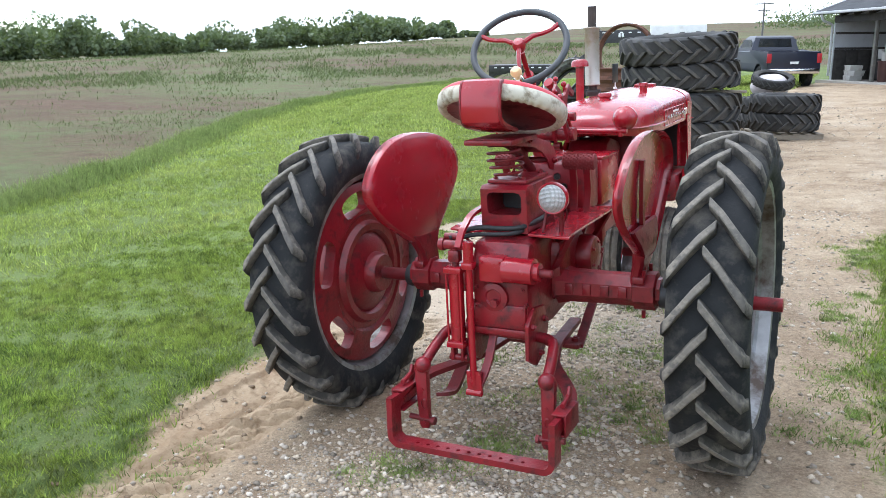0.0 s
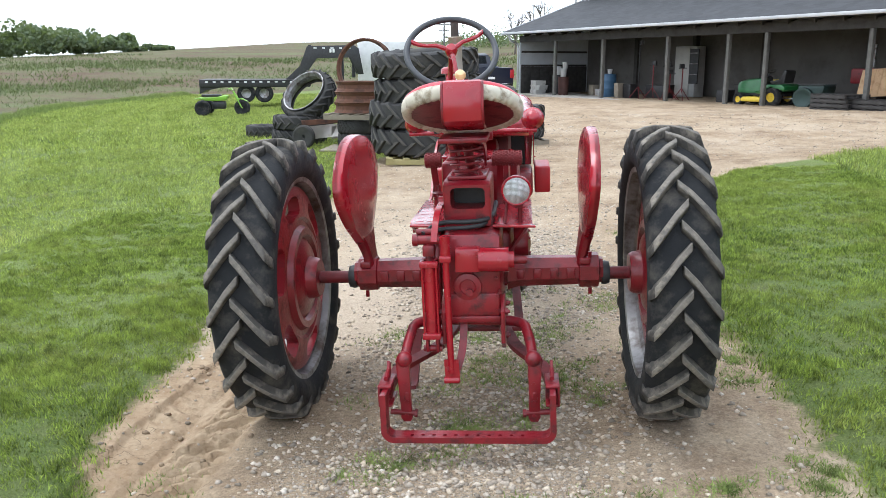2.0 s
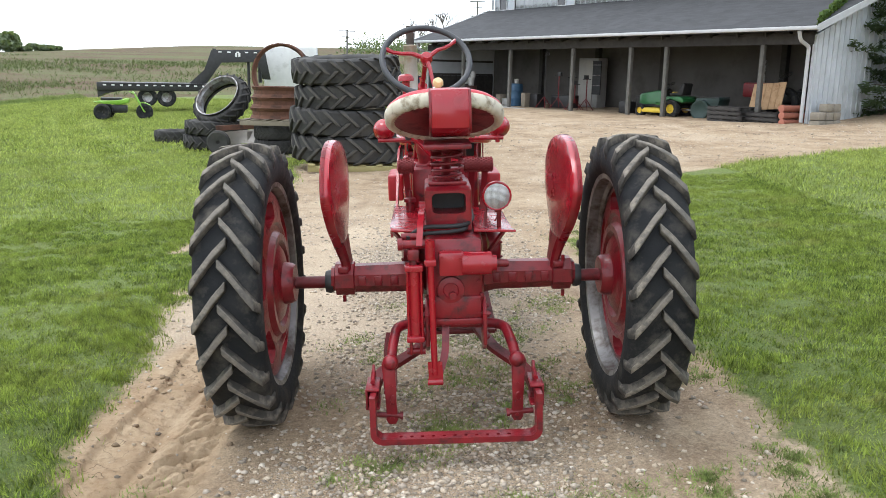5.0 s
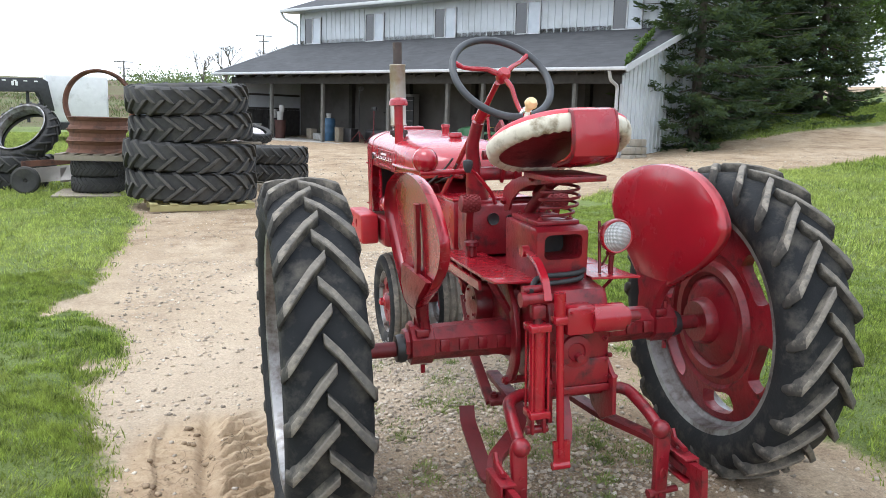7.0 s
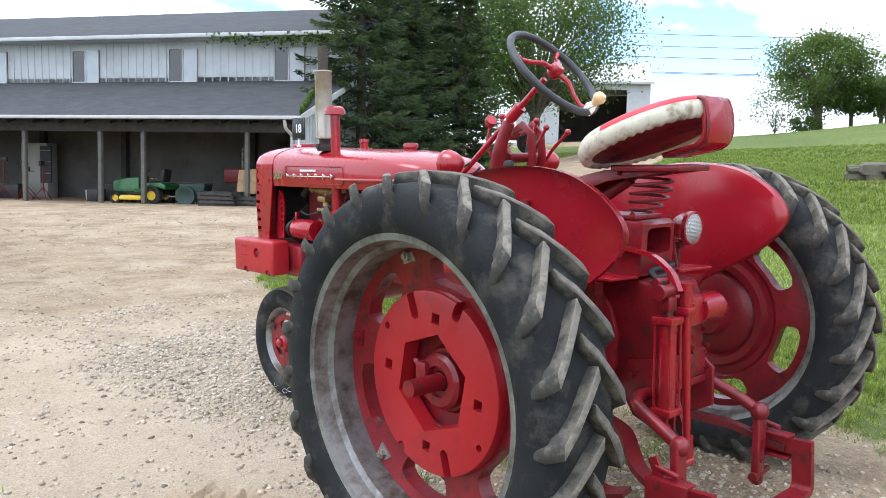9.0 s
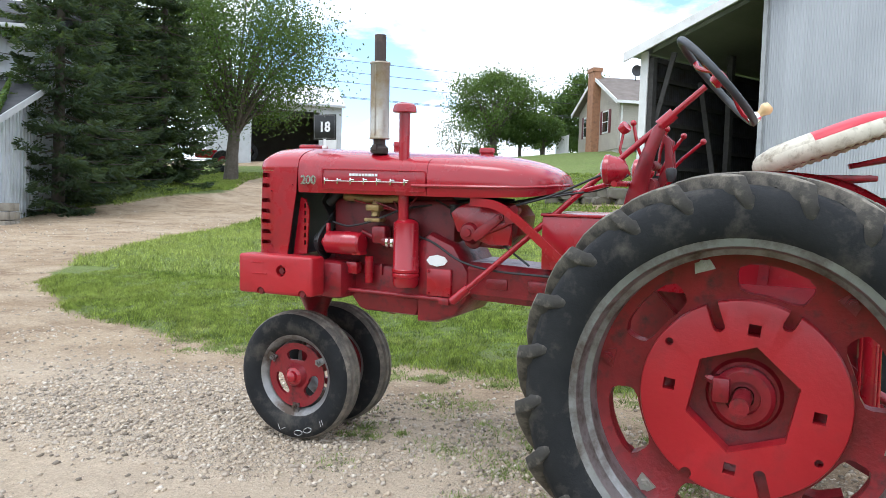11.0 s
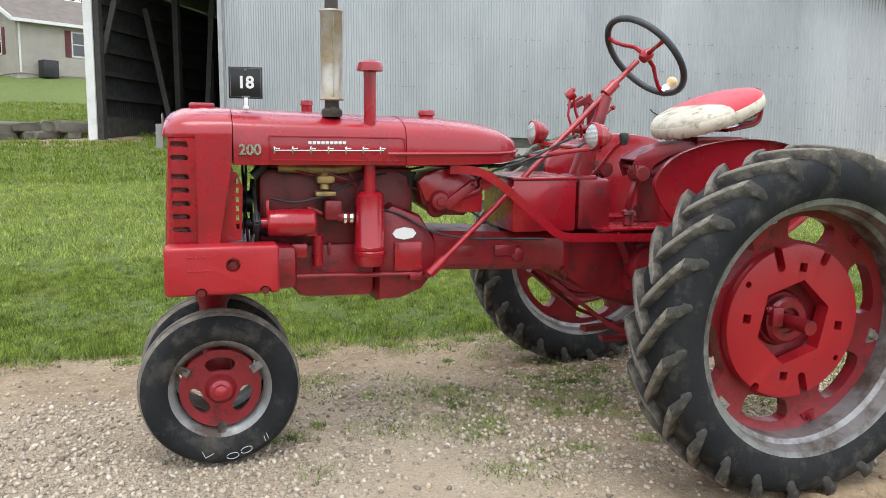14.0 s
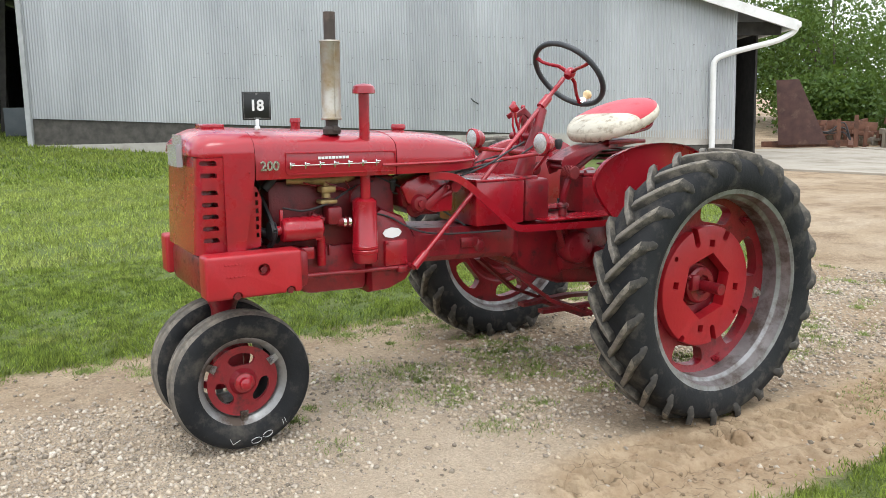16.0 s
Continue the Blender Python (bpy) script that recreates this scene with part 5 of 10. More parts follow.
loft(bm, [hood_loop(1.327, 0.283, 1.178, 1.288, 1.368), hood_loop(1.15, 0.281, 1.178, 1.28, 1.362), hood_loop(1.02, 0.268, 1.180, 1.272, 1.350), hood_loop(0.92, 0.24, 1.184, 1.262, 1.330), hood_loop(0.86, 0.205, 1.190, 1.25, 1.308), hood_loop(0.82, 0.15, 1.20, 1.24, 1.285), hood_loop(0.80, 0.09, 1.215, 1.235, 1.262)])
tank = part("fuel_tank", bm, RED, tractor, sharp=45)
for s in (-1, 1):
    bm = bmesh.new()
    sweep(bm, [(s * 0.281, 1.40, 1.223), (s * 0.288, 1.33, 1.223), (s * 0.287, 1.15, 1.223), (s * 0.272, 1.02, 1.223), (s * 0.245, 0.92, 1.224), (s * 0.205, 0.85, 1.227), (s * 0.14, 0.812, 1.232), (0, 0.795, 1.235)], 0.007, 6)
    part("side_bead", bm, RED, tank)
    bm = bmesh.new()
    fr = [(1.848, 1.288), (1.335, 1.283), (1.335, 1.196), (1.848, 1.2)]
    sweep(bm, arc_pts([(s * 0.2835, y, z) for y, z in fr + fr[:1]], 3, 0.015), 0.0028, 5)
    part("badge_frame", bm, RED, hood)
    # raised chrome badge, drawn as plain blocks on a bar
    bm = bmesh.new()
    rod(bm, (s * 0.286, 1.832, 1.236), (s * 0.286, 1.418, 1.235), 0.0022, n=8)
    for i in range(7):
        y = 1.823 - i * 0.0665
        box(bm, (s * 0.2865, y + 0.008, 1.236), (0.005, 0.006, 0.028), bevel=0.001)
        box(bm, (s * 0.2865, y - 0.004, 1.242), (0.005, 0.016, 0.006), bevel=0.001)
    part("badge", bm, CHROME, hood, "row of chrome blocks on a chrome bar")
    me = text_mesh("200", 0.054, 0.003)
    me.materials.append(CHROME)
    ob = tagged(new("model_number", me), "chrome number on the hood side")
    ob.parent = hood
    ob.matrix_local = axes((s * 0.284, 1.919, 1.237), (0, s, 0), (0, 0, 1), (s, 0, 0))
    bm = bmesh.new()
    for i in range(9):
        box(bm, (s * 0.2845, 1.70 - i * 0.0162, 1.264), (0.003, 0.013, 0.011), bevel=0.001)
    part("name_strip", bm, WHITE, hood)
bm = bmesh.new()
box(bm, (0, 2.08, 1.396), (0.12, 0.095, 0.022), bevel=0.008)
part("radiator_flap", bm, RED, tractor)
bm = bmesh.new()
lathe(bm, [(0.0, 0.028), (0.032, 0.026), (0.036, 0.02), (0.036, 0.006), (0.03, 0.0), (0.03, -0.02), (0, -0.02)], pose(0.0, 1.17, 1.367), 28)
part("tank_cap", bm, RED, tractor)
bm = bmesh.new()
lathe(bm, [(0.0, 0.05), (0.024, 0.048), (0.026, 0.03), (0.022, 0.028), (0.022, -0.02), (0, -0.02)], pose(0.09, 1.66, 1.377), 24)
part("water_cap", bm, RED, tractor)

# ---- exhaust and air intake ----
bm = bmesh.new()
lathe(bm, [(0.0, 1.36), (0.036, 1.36), (0.04, 1.37), (0.04, 1.385), (0.027, 1.395), (0.027, 1.425)], pose(-0.2, 1.603, 0), 24)
for s in (-1, 1):
    box(bm, (-0.2 + s * 0.035, 1.603, 1.385), (0.03, 0.02, 0.025), bevel=0.003)
part("exhaust_collar", bm, SOOT, tractor)
bm = bmesh.new()
lathe(bm, [(0.0, 1.422), (0.044, 1.422), (0.046, 1.428), (0.042, 1.434), (0.042, 1.745), (0.046, 1.752), (0.044, 1.758), (0.0, 1.76)], pose(-0.2, 1.603, 0), 32)
sweep(bm, [(-0.243, 1.603, 1.436), (-0.243, 1.603, 1.743)], 0.003, 6)
part("muffler", bm, MUFFLER, tractor, "heat-stained steel muffler")
bm = bmesh.new()
lathe(bm, [(0.0, 1.755), (0.025, 1.755), (0.025, 1.875), (0.021, 1.875), (0.021, 1.77), (0.0, 1.77)], pose(-0.2, 1.603, 0), 24)
part("exhaust_pipe", bm, SOOT, tractor)
bm = bmesh.new()
rod(bm, (-0.232, 1.462, 1.07), (-0.232, 1.462, 1.52), 0.0235, n=20)
lathe(bm, [(0.0, 1.578), (0.03, 1.575), (0.045, 1.566), (0.05, 1.552), (0.051, 1.536), (0.046, 1.534), (0.024, 1.532), (0.024, 1.51)], pose(-0.232, 1.462, 0), 28)
part("air_intake", bm, RED, tractor)
bm = bmesh.new()
lathe(bm, [(0.0, 1.078), (0.03, 1.078), (0.045, 1.07), (0.056, 1.06), (0.058, 0.86), (0.062, 0.855), (0.062, 0.845), (0.058, 0.84), (0.062, 0.835), (0.062, 0.825), (0.058, 0.82), (0.058, 0.79), (0.05, 0.778), (0.0, 0.775)], pose(-0.21, 1.458, 0), 32)
part("air_cleaner", bm, RED, tractor)

# ---- engine ----
bm = bmesh.new()
box(bm, (0, 1.57, 0.99), (0.26, 0.62, 0.34), bevel=0.02)
box(bm, (0, 1.58, 1.15), (0.22, 0.60, 0.06), bevel=0.015)
for y in np.linspace(1.35, 1.8, 6):
    rod(bm, (-0.08, y, 1.17), (-0.08, y, 1.195), 0.011, n=6)
# darker red than the other castings: under-hood shade put into the block's colour
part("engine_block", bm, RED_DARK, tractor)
bm = bmesh.new()
slab(bm, [(1.86, 0.86), (1.80, 0.74), (1.73, 0.655), (1.70, 0.645), (1.44, 0.64), (1.425, 0.66), (1.42, 0.86)], 0.30, axes((0, 0, 0), (0, 1, 0), (0, 0, 1), (1, 0, 0)), bevel=0.02)
rod(bm, (-0.02, 1.62, 0.62), (-0.02, 1.62, 0.66), 0.018, n=6)
box(bm, (-0.152, 1.61, 0.84), (0.02, 0.012, 0.05), bevel=0.003)
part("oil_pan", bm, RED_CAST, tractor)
bm = bmesh.new()
slab(bm, [(1.42, 0.62), (1.42, 0.98), (1.36, 1.02), (1.24, 0.97), (1.17, 0.86), (1.17, 0.735), (1.23, 0.66), (1.32, 0.625)], 0.38, axes((0, 0, 0), (0, 1, 0), (0, 0, 1), (1, 0, 0)), bevel=0.035)
part("clutch_housing", bm, RED_CAST, tractor)
bm = bmesh.new()
box(bm, (-0.2, 1.298, 0.806), (0.025, 0.115, 0.12), bevel=0.006)
for y, z in ((1.345, 0.855), (1.25, 0.76), (1.345, 0.76)):
    bolt(bm, (-0.212, y, z), (-1, 0, 0), 0.008, 0.005)
part("inspection_cover", bm, RED, tractor)
bm = bmesh.new()
lathe(bm, [(0, 0.0), (0.05, 0.0), (0.05, 0.004), (0, 0.004)], axes((-0.196, 1.313, 0.90), (0, 1, 0), (0, 0, 1), (-1, 0, 0)) @ Matrix.Diagonal((1.0, 0.5, 1, 1)), 8)
part("data_plate", bm, WHITE, tractor, "small white plate")
# generator with pulley and bracket
bm = bmesh.new()
m = axes((-0.215, 1.68, 0.957), (1, 0, 0), (0, 0, -1), (0, 1, 0))
lathe(bm, [(0.0, -0.005), (0.045, -0.005), (0.052, 0.003), (0.052, 0.03), (0.0535, 0.032), (0.0535, 0.145), (0.052, 0.15), (0.052, 0.17), (0.045, 0.178), (0.02, 0.18), (0.02, 0.2), (0.0, 0.2)], m, 32)
box(bm, (-0.215, 1.69, 0.915), (0.06, 0.04, 0.015))
box(bm, (-0.215, 1.855, 1.0), (0.02, 0.014, 0.09), bevel=0.003)
part("generator", bm, RED, tractor)
bm = bmesh.new()
lathe(bm, [(0.0, 0.0), (0.04, 0.0), (0.042, 0.004), (0.03, 0.012), (0.042, 0.02), (0.04, 0.024), (0.0, 0.024)], axes((-0.215, 1.885, 0.957), (1, 0, 0), (0, 0, -1), (0, 1, 0)), 28)
part("pulley", bm, BLACK, tractor)
bm = bmesh.new()
pts = [(-0.215, 1.897, 0.957), (-0.215, 1.897, 0.957)]
sweep(bm, arc_pts([(-0.25, 1.897, 0.96), (-0.23, 1.897, 0.915), (-0.04, 1.897, 0.80), (0.06, 1.897, 0.86), (0.05, 1.897, 1.05), (-0.05, 1.897, 1.12), (-0.17, 1.897, 1.03), (-0.25, 1.897, 0.96)], 4, 0.06), 0, flat=(0.006, 0.01), closed=False)
part("fan_belt", bm, HOSE, tractor)
bm = bmesh.new()
rod(bm, (0, 1.90, 1.02), (0, 1.935, 1.02), 0.045, n=20)
for k in range(4):
    box(bm, (0, 1.925, 0.12), (0.07, 0.006, 0.16), Matrix.Translation((0, 0, 1.02)) @ Matrix.Rotation(radians(45 + 90 * k), 4, "Y") @ Matrix.Rotation(radians(0), 4, "X"))
part("fan", bm, BLACK, tractor)
bm = bmesh.new()
box(bm, (-0.19, 1.735, 0.845), (0.05, 0.06, 0.055), bevel=0.006)
rod(bm, (-0.18, 1.66, 0.78), (-0.18, 1.66, 0.90), 0.02, n=12)
part("starter_switch_box", bm, RED, tractor)
# intake manifold and carburettor, dull brass
bm = bmesh.new()
sweep(bm, arc_pts([(-0.15, 1.80, 1.165), (-0.17, 1.76, 1.165), (-0.17, 1.62, 1.155), (-0.17, 1.52, 1.165), (-0.15, 1.49, 1.17)], 3, 0.03), 0.020, 10)
sweep(bm, [(-0.17, 1.63, 1.15), (-0.18, 1.63, 1.08)], 0.020, 10)
box(bm, (-0.185, 1.63, 1.12), (0.06, 0.07, 0.03), bevel=0.008)
box(bm, (-0.185, 1.63, 1.065), (0.06, 0.08, 0.018), bevel=0.005)
part("manifold", bm, BRASS, tractor, "dirty brass-coloured manifold")
bm = bmesh.new()
box(bm, (-0.175, 1.60, 1.0), (0.07, 0.07, 0.08), bevel=0.012)
rod(bm, (-0.19, 1.585, 0.975), (-0.19, 1.52, 0.965), 0.022, n=12)
rod(bm, (-0.175, 1.64, 0.985), (-0.175, 1.70, 1.01), 0.012, n=10)
for s in range(4):
    sweep(bm, arc_pts([(-0.16, 1.42 + s * 0.11, 1.19), (-0.19, 1.44 + s * 0.1, 1.15), (-0.16, 1.5, 1.10), (-0.14, 1.5, 1.05)], 4, 0.04), 0.004, 6)
part("carburettor", bm, RED_CAST, tractor)
bm = bmesh.new()
rod(bm, (-0.195, 1.545, 0.965), (-0.195, 1.545, 0.966), 0.02, n=8)
for y in (1.53, 1.555):
    lathe(bm, [(0.023, -0.006), (0.026, -0.006), (0.026, 0.006), (0.023, 0.006)], axes((-0.19, y, 0.968), (1, 0, 0), (0, 0, -1), (0, 1, 0)), 20, True)
part("hose_clamp", bm, CHROME, tractor)
bm = bmesh.new()
sweep(bm, arc_pts([(-0.14, 1.9, 1.13), (-0.14, 1.86, 1.17), (-0.1, 1.84, 1.2), (-0.04, 1.83, 1.18)], 4, 0.05), 0.02, 10)
part("radiator_hose", bm, HOSE, tractor)
bm = bmesh.new()
sweep(bm, arc_pts([(-0.12, 1.93, 0.95), (-0.13, 1.88, 0.93), (-0.12, 1.84, 0.9)], 3, 0.03), 0.02, 10)
part("radiator_hose", bm, HOSE, tractor)
bm = bmesh.new()
for pts in ([(-0.2, 1.84, 1.05), (-0.22, 1.75, 1.03), (-0.21, 1.62, 1.06), (-0.17, 1.5, 1.12), (-0.12, 1.36, 1.14), (-0.08, 1.2, 1.16)], [(-0.17, 1.42, 1.0), (-0.2, 1.33, 0.98), (-0.21, 1.2, 0.9), (-0.2, 1.05, 0.87), (-0.2, 0.7, 0.86)], [(-0.12, 1.36, 1.16), (-0.14, 1.22, 1.10), (-0.17, 1.05, 1.0), (-0.18, 0.9, 0.9)], [(-0.1, 1.4, 1.15), (-0.13, 1.25, 1.06), (-0.1, 1.1, 1.09)], [(-0.22, 0.95, 1.15), (-0.22, 0.8, 1.19), (-0.2, 0.65, 1.26), (-0.2, 0.56, 1.3)], [(-0.17, 0.95, 1.16), (-0.17, 0.75, 1.2), (-0.19, 0.6, 1.22), (-0.2, 0.5, 1.28)], [(-0.12, 1.0, 1.16), (-0.12, 0.8, 1.2), (-0.1, 0.6, 1.24)]):
    sweep(bm, arc_pts(pts, 4, 0.08), 0.005, 6)
part("wiring", bm, HOSE, tractor, "thin black cables")
# hydraulic pump lines and sediment bowl behind the engine
bm = bmesh.new()
rod(bm, (-0.1, 1.28, 1.175), (-0.1, 1.0, 1.165), 0.009, n=8)
lathe(bm, [(0.0, -0.05), (0.012, -0.045), (0.018, -0.03), (0.018, 0.0), (0.024, 0.002), (0.024, 0.012), (0.0, 0.014)], pose(-0.12, 1.27, 1.13), 20)
part("fuel_line", bm, BLACK, tractor)

# ---- drive line and gearbox ----
bm = bmesh.new()
loft(bm, [[Vector((sx * w, y, z)) for sx, z in ((-1, z0 + 0.03), (-0.8, z0), (0.8, z0), (1, z0 + 0.03), (1, z1 - 0.03), (0.8, z1), (-0.8, z1), (-1, z1 - 0.03))] for y, w, z0, z1 in ((1.18, 0.17, 0.735, 0.90), (0.9, 0.15, 0.722, 0.885), (0.62, 0.15, 0.71, 0.882), (0.60, 0.165, 0.70, 0.892), (0.58, 0.165, 0.70, 0.892), (0.56, 0.16, 0.66, 0.89))])
for y in (1.05, 0.86):
    box(bm, (-0.155, y, 0.81), (0.02, 0.1, 0.05), bevel=0.008)
lathe(bm, [(0.0, 0.014), (0.022, 0.014), (0.03, 0.008), (0.034, 0)], axes((-0.15, 0.80, 0.79), (0, 1, 0), (0, 0, 1), (-1, 0, 0)), 20)
part("transmission_tunnel", bm, RED_CAST, tractor)
bm = bmesh.new()
slab(bm, [(0.58, 0.665), (0.58, 0.88), (0.25, 0.88), (-0.15, 0.90), (-0.30, 0.88), (-0.335, 0.80), (-0.335, 0.56), (-0.30, 0.51), (-0.05, 0.49), (0.25, 0.52), (0.45, 0.60)], 0.25, axes((0, 0, 0), (0, 1, 0), (0, 0, 1), (1, 0, 0)), bevel=0.03)
box(bm, (0, 0.1, 0.72), (0.34, 0.34, 0.26), bevel=0.04)
for s in (-1, 1):
    for y, z in ((0.25, 0.84), (0.25, 0.6), (-0.05, 0.84), (-0.05, 0.6)):
        bolt(bm, (s * 0.125, y, z), (s, 0, 0), 0.012, 0.01)
part("gearbox", bm, RED_CAST, tractor)
# axle housings with their ribs, brake drums, shafts
for s in (-1, 1):
    bm = bmesh.new()
    loft(bm, [[Vector((s * x, 0.0 + r * math.cos(t) * 1.0, 0.645 + r * math.sin(t))) for t in np.linspace(0, 2 * math.pi, 8, endpoint=False) + math.pi / 8] for x, r in ((0.14, 0.085), (0.2, 0.072), (0.46, 0.068), (0.465, 0.08), (0.55, 0.08), (0.555, 0.06), (0.57, 0.058))])
    for k in range(4):
        box(bm, (s * (0.2 + 0.075 * k), -0.068, 0.645), (0.036, 0.012, 0.045), bevel=0.004)
    for y in (-0.06, 0.06):
        for z in (-0.085, 0.085):
            rod(bm, (s * 0.51, y, 0.645 + z * 1.15), (s * 0.51, y, 0.645 + z * 0.8), 0.009, n=6)
    part("axle_housing", bm, RED_CAST, tractor)
    bm = bmesh.new()
    lathe(bm, [(0.03, 0.565), (0.052, 0.565), (0.055, 0.58), (0.05, 0.6), (0.03, 0.602)], pose(0, 0, 0.63) @ Matrix.Diagonal((s, 1, 1, 1)) @ BX, 24, True)
    part("axle_seal", bm, BLACK, tractor)
    bm = bmesh.new()
    rod(bm, (s * 0.5, 0, 0.628), (s * (0.88 if s < 0 else 0.8), 0, 0.628), 0.029, n=20)
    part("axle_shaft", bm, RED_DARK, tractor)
    bm = bmesh.new()
    lathe(bm, [(0.0, 0.13), (0.085, 0.13), (0.09, 0.15), (0.09, 0.215), (0.08, 0.235), (0.03, 0.245), (0.0, 0.25)], pose(0, 0.20, 0.73) @ Matrix.Diagonal((s, 1, 1, 1)) @ BX, 28)
    for k in range(5):
        m = Matrix.Rotation(radians(72 * k), 4, "X")
        bolt(bm, pose(0, 0.20, 0.73) @ m @ Vector((s * 0.232, 0.06, 0)), (s, 0, 0), 0.011, 0.008)
    part("brake_housing", bm, RED_CAST, tractor)

# ---- battery box, clutch of linkage, platform ----
bm = bmesh.new()
box(bm, (-0.02, 0.70, 1.0), (0.36, 0.29, 0.22), bevel=0.008)
box(bm, (-0.02, 0.70, 1.115), (0.37, 0.30, 0.012), bevel=0.003)
part("battery_box", bm, RED, tractor)
bm = bmesh.new()
box(bm, (-0.02, 0.46, 1.0), (0.34, 0.16, 0.22), bevel=0.02)
part("steering_support", bm, RED_CAST, tractor)
for x, z, r in ((-0.075, 1.05, 0.026), (0.0, 1.05, 0.016), (0.03, 1.0, 0.02)):
    c = bmesh.new()
    lathe(c, [(0, 0.004), (r * 0.8, 0.004), (r, 0.008), (r, 0.0)], axes((x, 0.378, z), (1, 0, 0), (0, 0, 1), (0, -1, 0)), 24)
    part("gauge", c, BLACK, tractor, "small round dark gauge")
bm = bmesh.new()
slab(bm, [(1.25, 1.10), (1.20, 1.135), (1.06, 1.165), (0.99, 1.145), (0.955, 1.10), (0.965, 1.02), (1.04, 0.96), (1.16, 0.965), (1.23, 1.01)], 0.22, axes((-0.04, 0, 0), (0, 1, 0), (0, 0, 1), (1, 0, 0)), bevel=0.02)
lathe(bm, [(0.0, 0.03), (0.012, 0.03), (0.025, 0.012), (0.04, 0.008), (0.045, 0)], axes((-0.15, 1.165, 1.0), (0, 1, 0), (0, 0, 1), (-1, 0, 0)), 20)
box(bm, (-0.16, 1.08, 1.02), (0.03, 0.09, 0.06), bevel=0.012)
part("hydraulic_pump_housing", bm, RED_CAST, tractor)
bm = bmesh.new()
SECTOR = axes((-0.178, 0, 0), (0, 1, 0), (0, 0, 1), (1, 0, 0))
slab(bm, [(1.256, 1.108), (1.228, 1.134), (1.195, 1.149), (1.155, 1.158), (1.113, 1.160), (1.078, 1.156), (1.047, 1.146), (1.016, 1.124), (0.992, 1.094), (0.982, 1.071), (0.979, 1.048), (0.981, 0.979), (1.076, 0.978), (1.142, 1.002), (1.225, 1.03)], 0.03, SECTOR, bevel=0.009)
sector = part("lift_sector", bm, RED, tractor, "red cast fan plate of the hydraulic lift")
bm = bmesh.new()
lathe(bm, [(0.0, 0.03), (0.016, 0.03), (0.018, 0.022), (0.034, 0.020), (0.040, 0.012), (0.044, 0.0)], axes((-0.192, 1.166, 1.028), (0, 1, 0), (0, 0, 1), (-1, 0, 0)), 24)
part("boss", bm, RED_CAST, sector)
bm = bmesh.new()
slab(bm, [(1.150, 1.012), (1.130, 0.992), (1.105, 1.006), (1.006, 1.090), (1.010, 1.108), (1.032, 1.112), (1.128, 1.044)], 0.016, axes((-0.206, 0, 0), (0, 1, 0), (0, 0, 1), (1, 0, 0)), bevel=0.004)
bolt(bm, (-0.214, 1.024, 1.098), (-1, 0, 0), 0.012, 0.010)
part("crank_arm", bm, RED_CAST, sector)
bm = bmesh.new()
sweep(bm, arc_pts([(-0.25, 1.14, 1.16), (-0.27, 1.02, 1.155), (-0.275, 0.93, 1.10), (-0.28, 0.66, 0.875), (-0.28, 0.20, 0.862), (-0.28, -0.05, 0.86)], 5, 0.06), 0, flat=(0.006, 0.017), up=(0, 0, 1))
part("lift_bar", bm, RED, tractor)
bm = bmesh.new()
sweep(bm, [(-0.19, 1.10, 1.03), (-0.2, 1.0, 1.07), (-0.2, 0.96, 1.11)], 0.013, 8)
rod(bm, (-0.22, 0.975, 1.10), (-0.18, 0.975, 1.10), 0.028, n=16)
rod(bm, (-0.22, 0.96, 1.13), (-0.18, 0.96, 1.13), 0.02, n=16)
part("lift_crank", bm, RED_CAST, tractor)
bm = bmesh.new()
rod(bm, (-0.205, 1.80, 0.745), (-0.205, 1.24, 0.733), 0.010, n=10)
box(bm, (-0.205, 1.80, 0.745), (0.03, 0.05, 0.03), bevel=0.006)
box(bm, (-0.205, 1.27, 0.725), (0.035, 0.05, 0.03), bevel=0.006)
rod(bm, (-0.19, 1.22, 0.735), (-0.24, 1.22, 0.735), 0.014, n=12)
part("drag_link", bm, RED_CAST, tractor)

# steering: long shaft up the left side to the column
bm = bmesh.new()
ST0, ST1 = Vector((-0.235, 1.20, 0.752)), Vector((-0.106, 0.24, 1.62))
rod(bm, ST0, ST1, 0.012, n=14)
rod(bm, ST0 - (ST1 - ST0) * 0.02, ST0 + (ST1 - ST0) * 0.05, 0.02, n=14)
rod(bm, ST0 + (ST1 - ST0) * 0.83, ST0 + (ST1 - ST0) * 0.885, 0.024, n=14)
part("steering_shaft", bm, RED, tractor)
SAX = (ST1 - ST0).normalized()
SQ = frame_to(SAX)
SM = SQ.to_4x4()
SM.translation = Vector((-0.099, 0.192, 1.648))
wheel_st = bmesh.new()
lathe(wheel_st, [(0.2065 + 0.0145 * math.cos(t), -0.012 + 0.0145 * math.sin(t)) for t in np.linspace(0, 2 * math.pi, 12, endpoint=False)], SM, 72, True)
stw = part("steering_wheel", wheel_st, GREY_WHEEL, tractor, "worn grey-black steering wheel rim")
c = bmesh.new()
for k in range(3):
    a = radians(38 + 120 * k)
    p = [SM @ Vector((r * math.cos(a), r * math.sin(a), z)) for r, z in ((0.02, 0.0), (0.07, 0.006), (0.12, -0.012), (0.16, -0.02), (0.2, -0.012))]
    sweep(c, p, [0.012, 0.010, 0.009, 0.009, 0.012], 8)
lathe(c, [(0.0, 0.026), (0.02, 0.025), (0.026, 0.018), (0.03, 0.0), (0.026, -0.02), (0.02, -0.03), (0.0, -0.03)], SM, 24)
part("spoke", c, RED, stw)
c = bmesh.new()
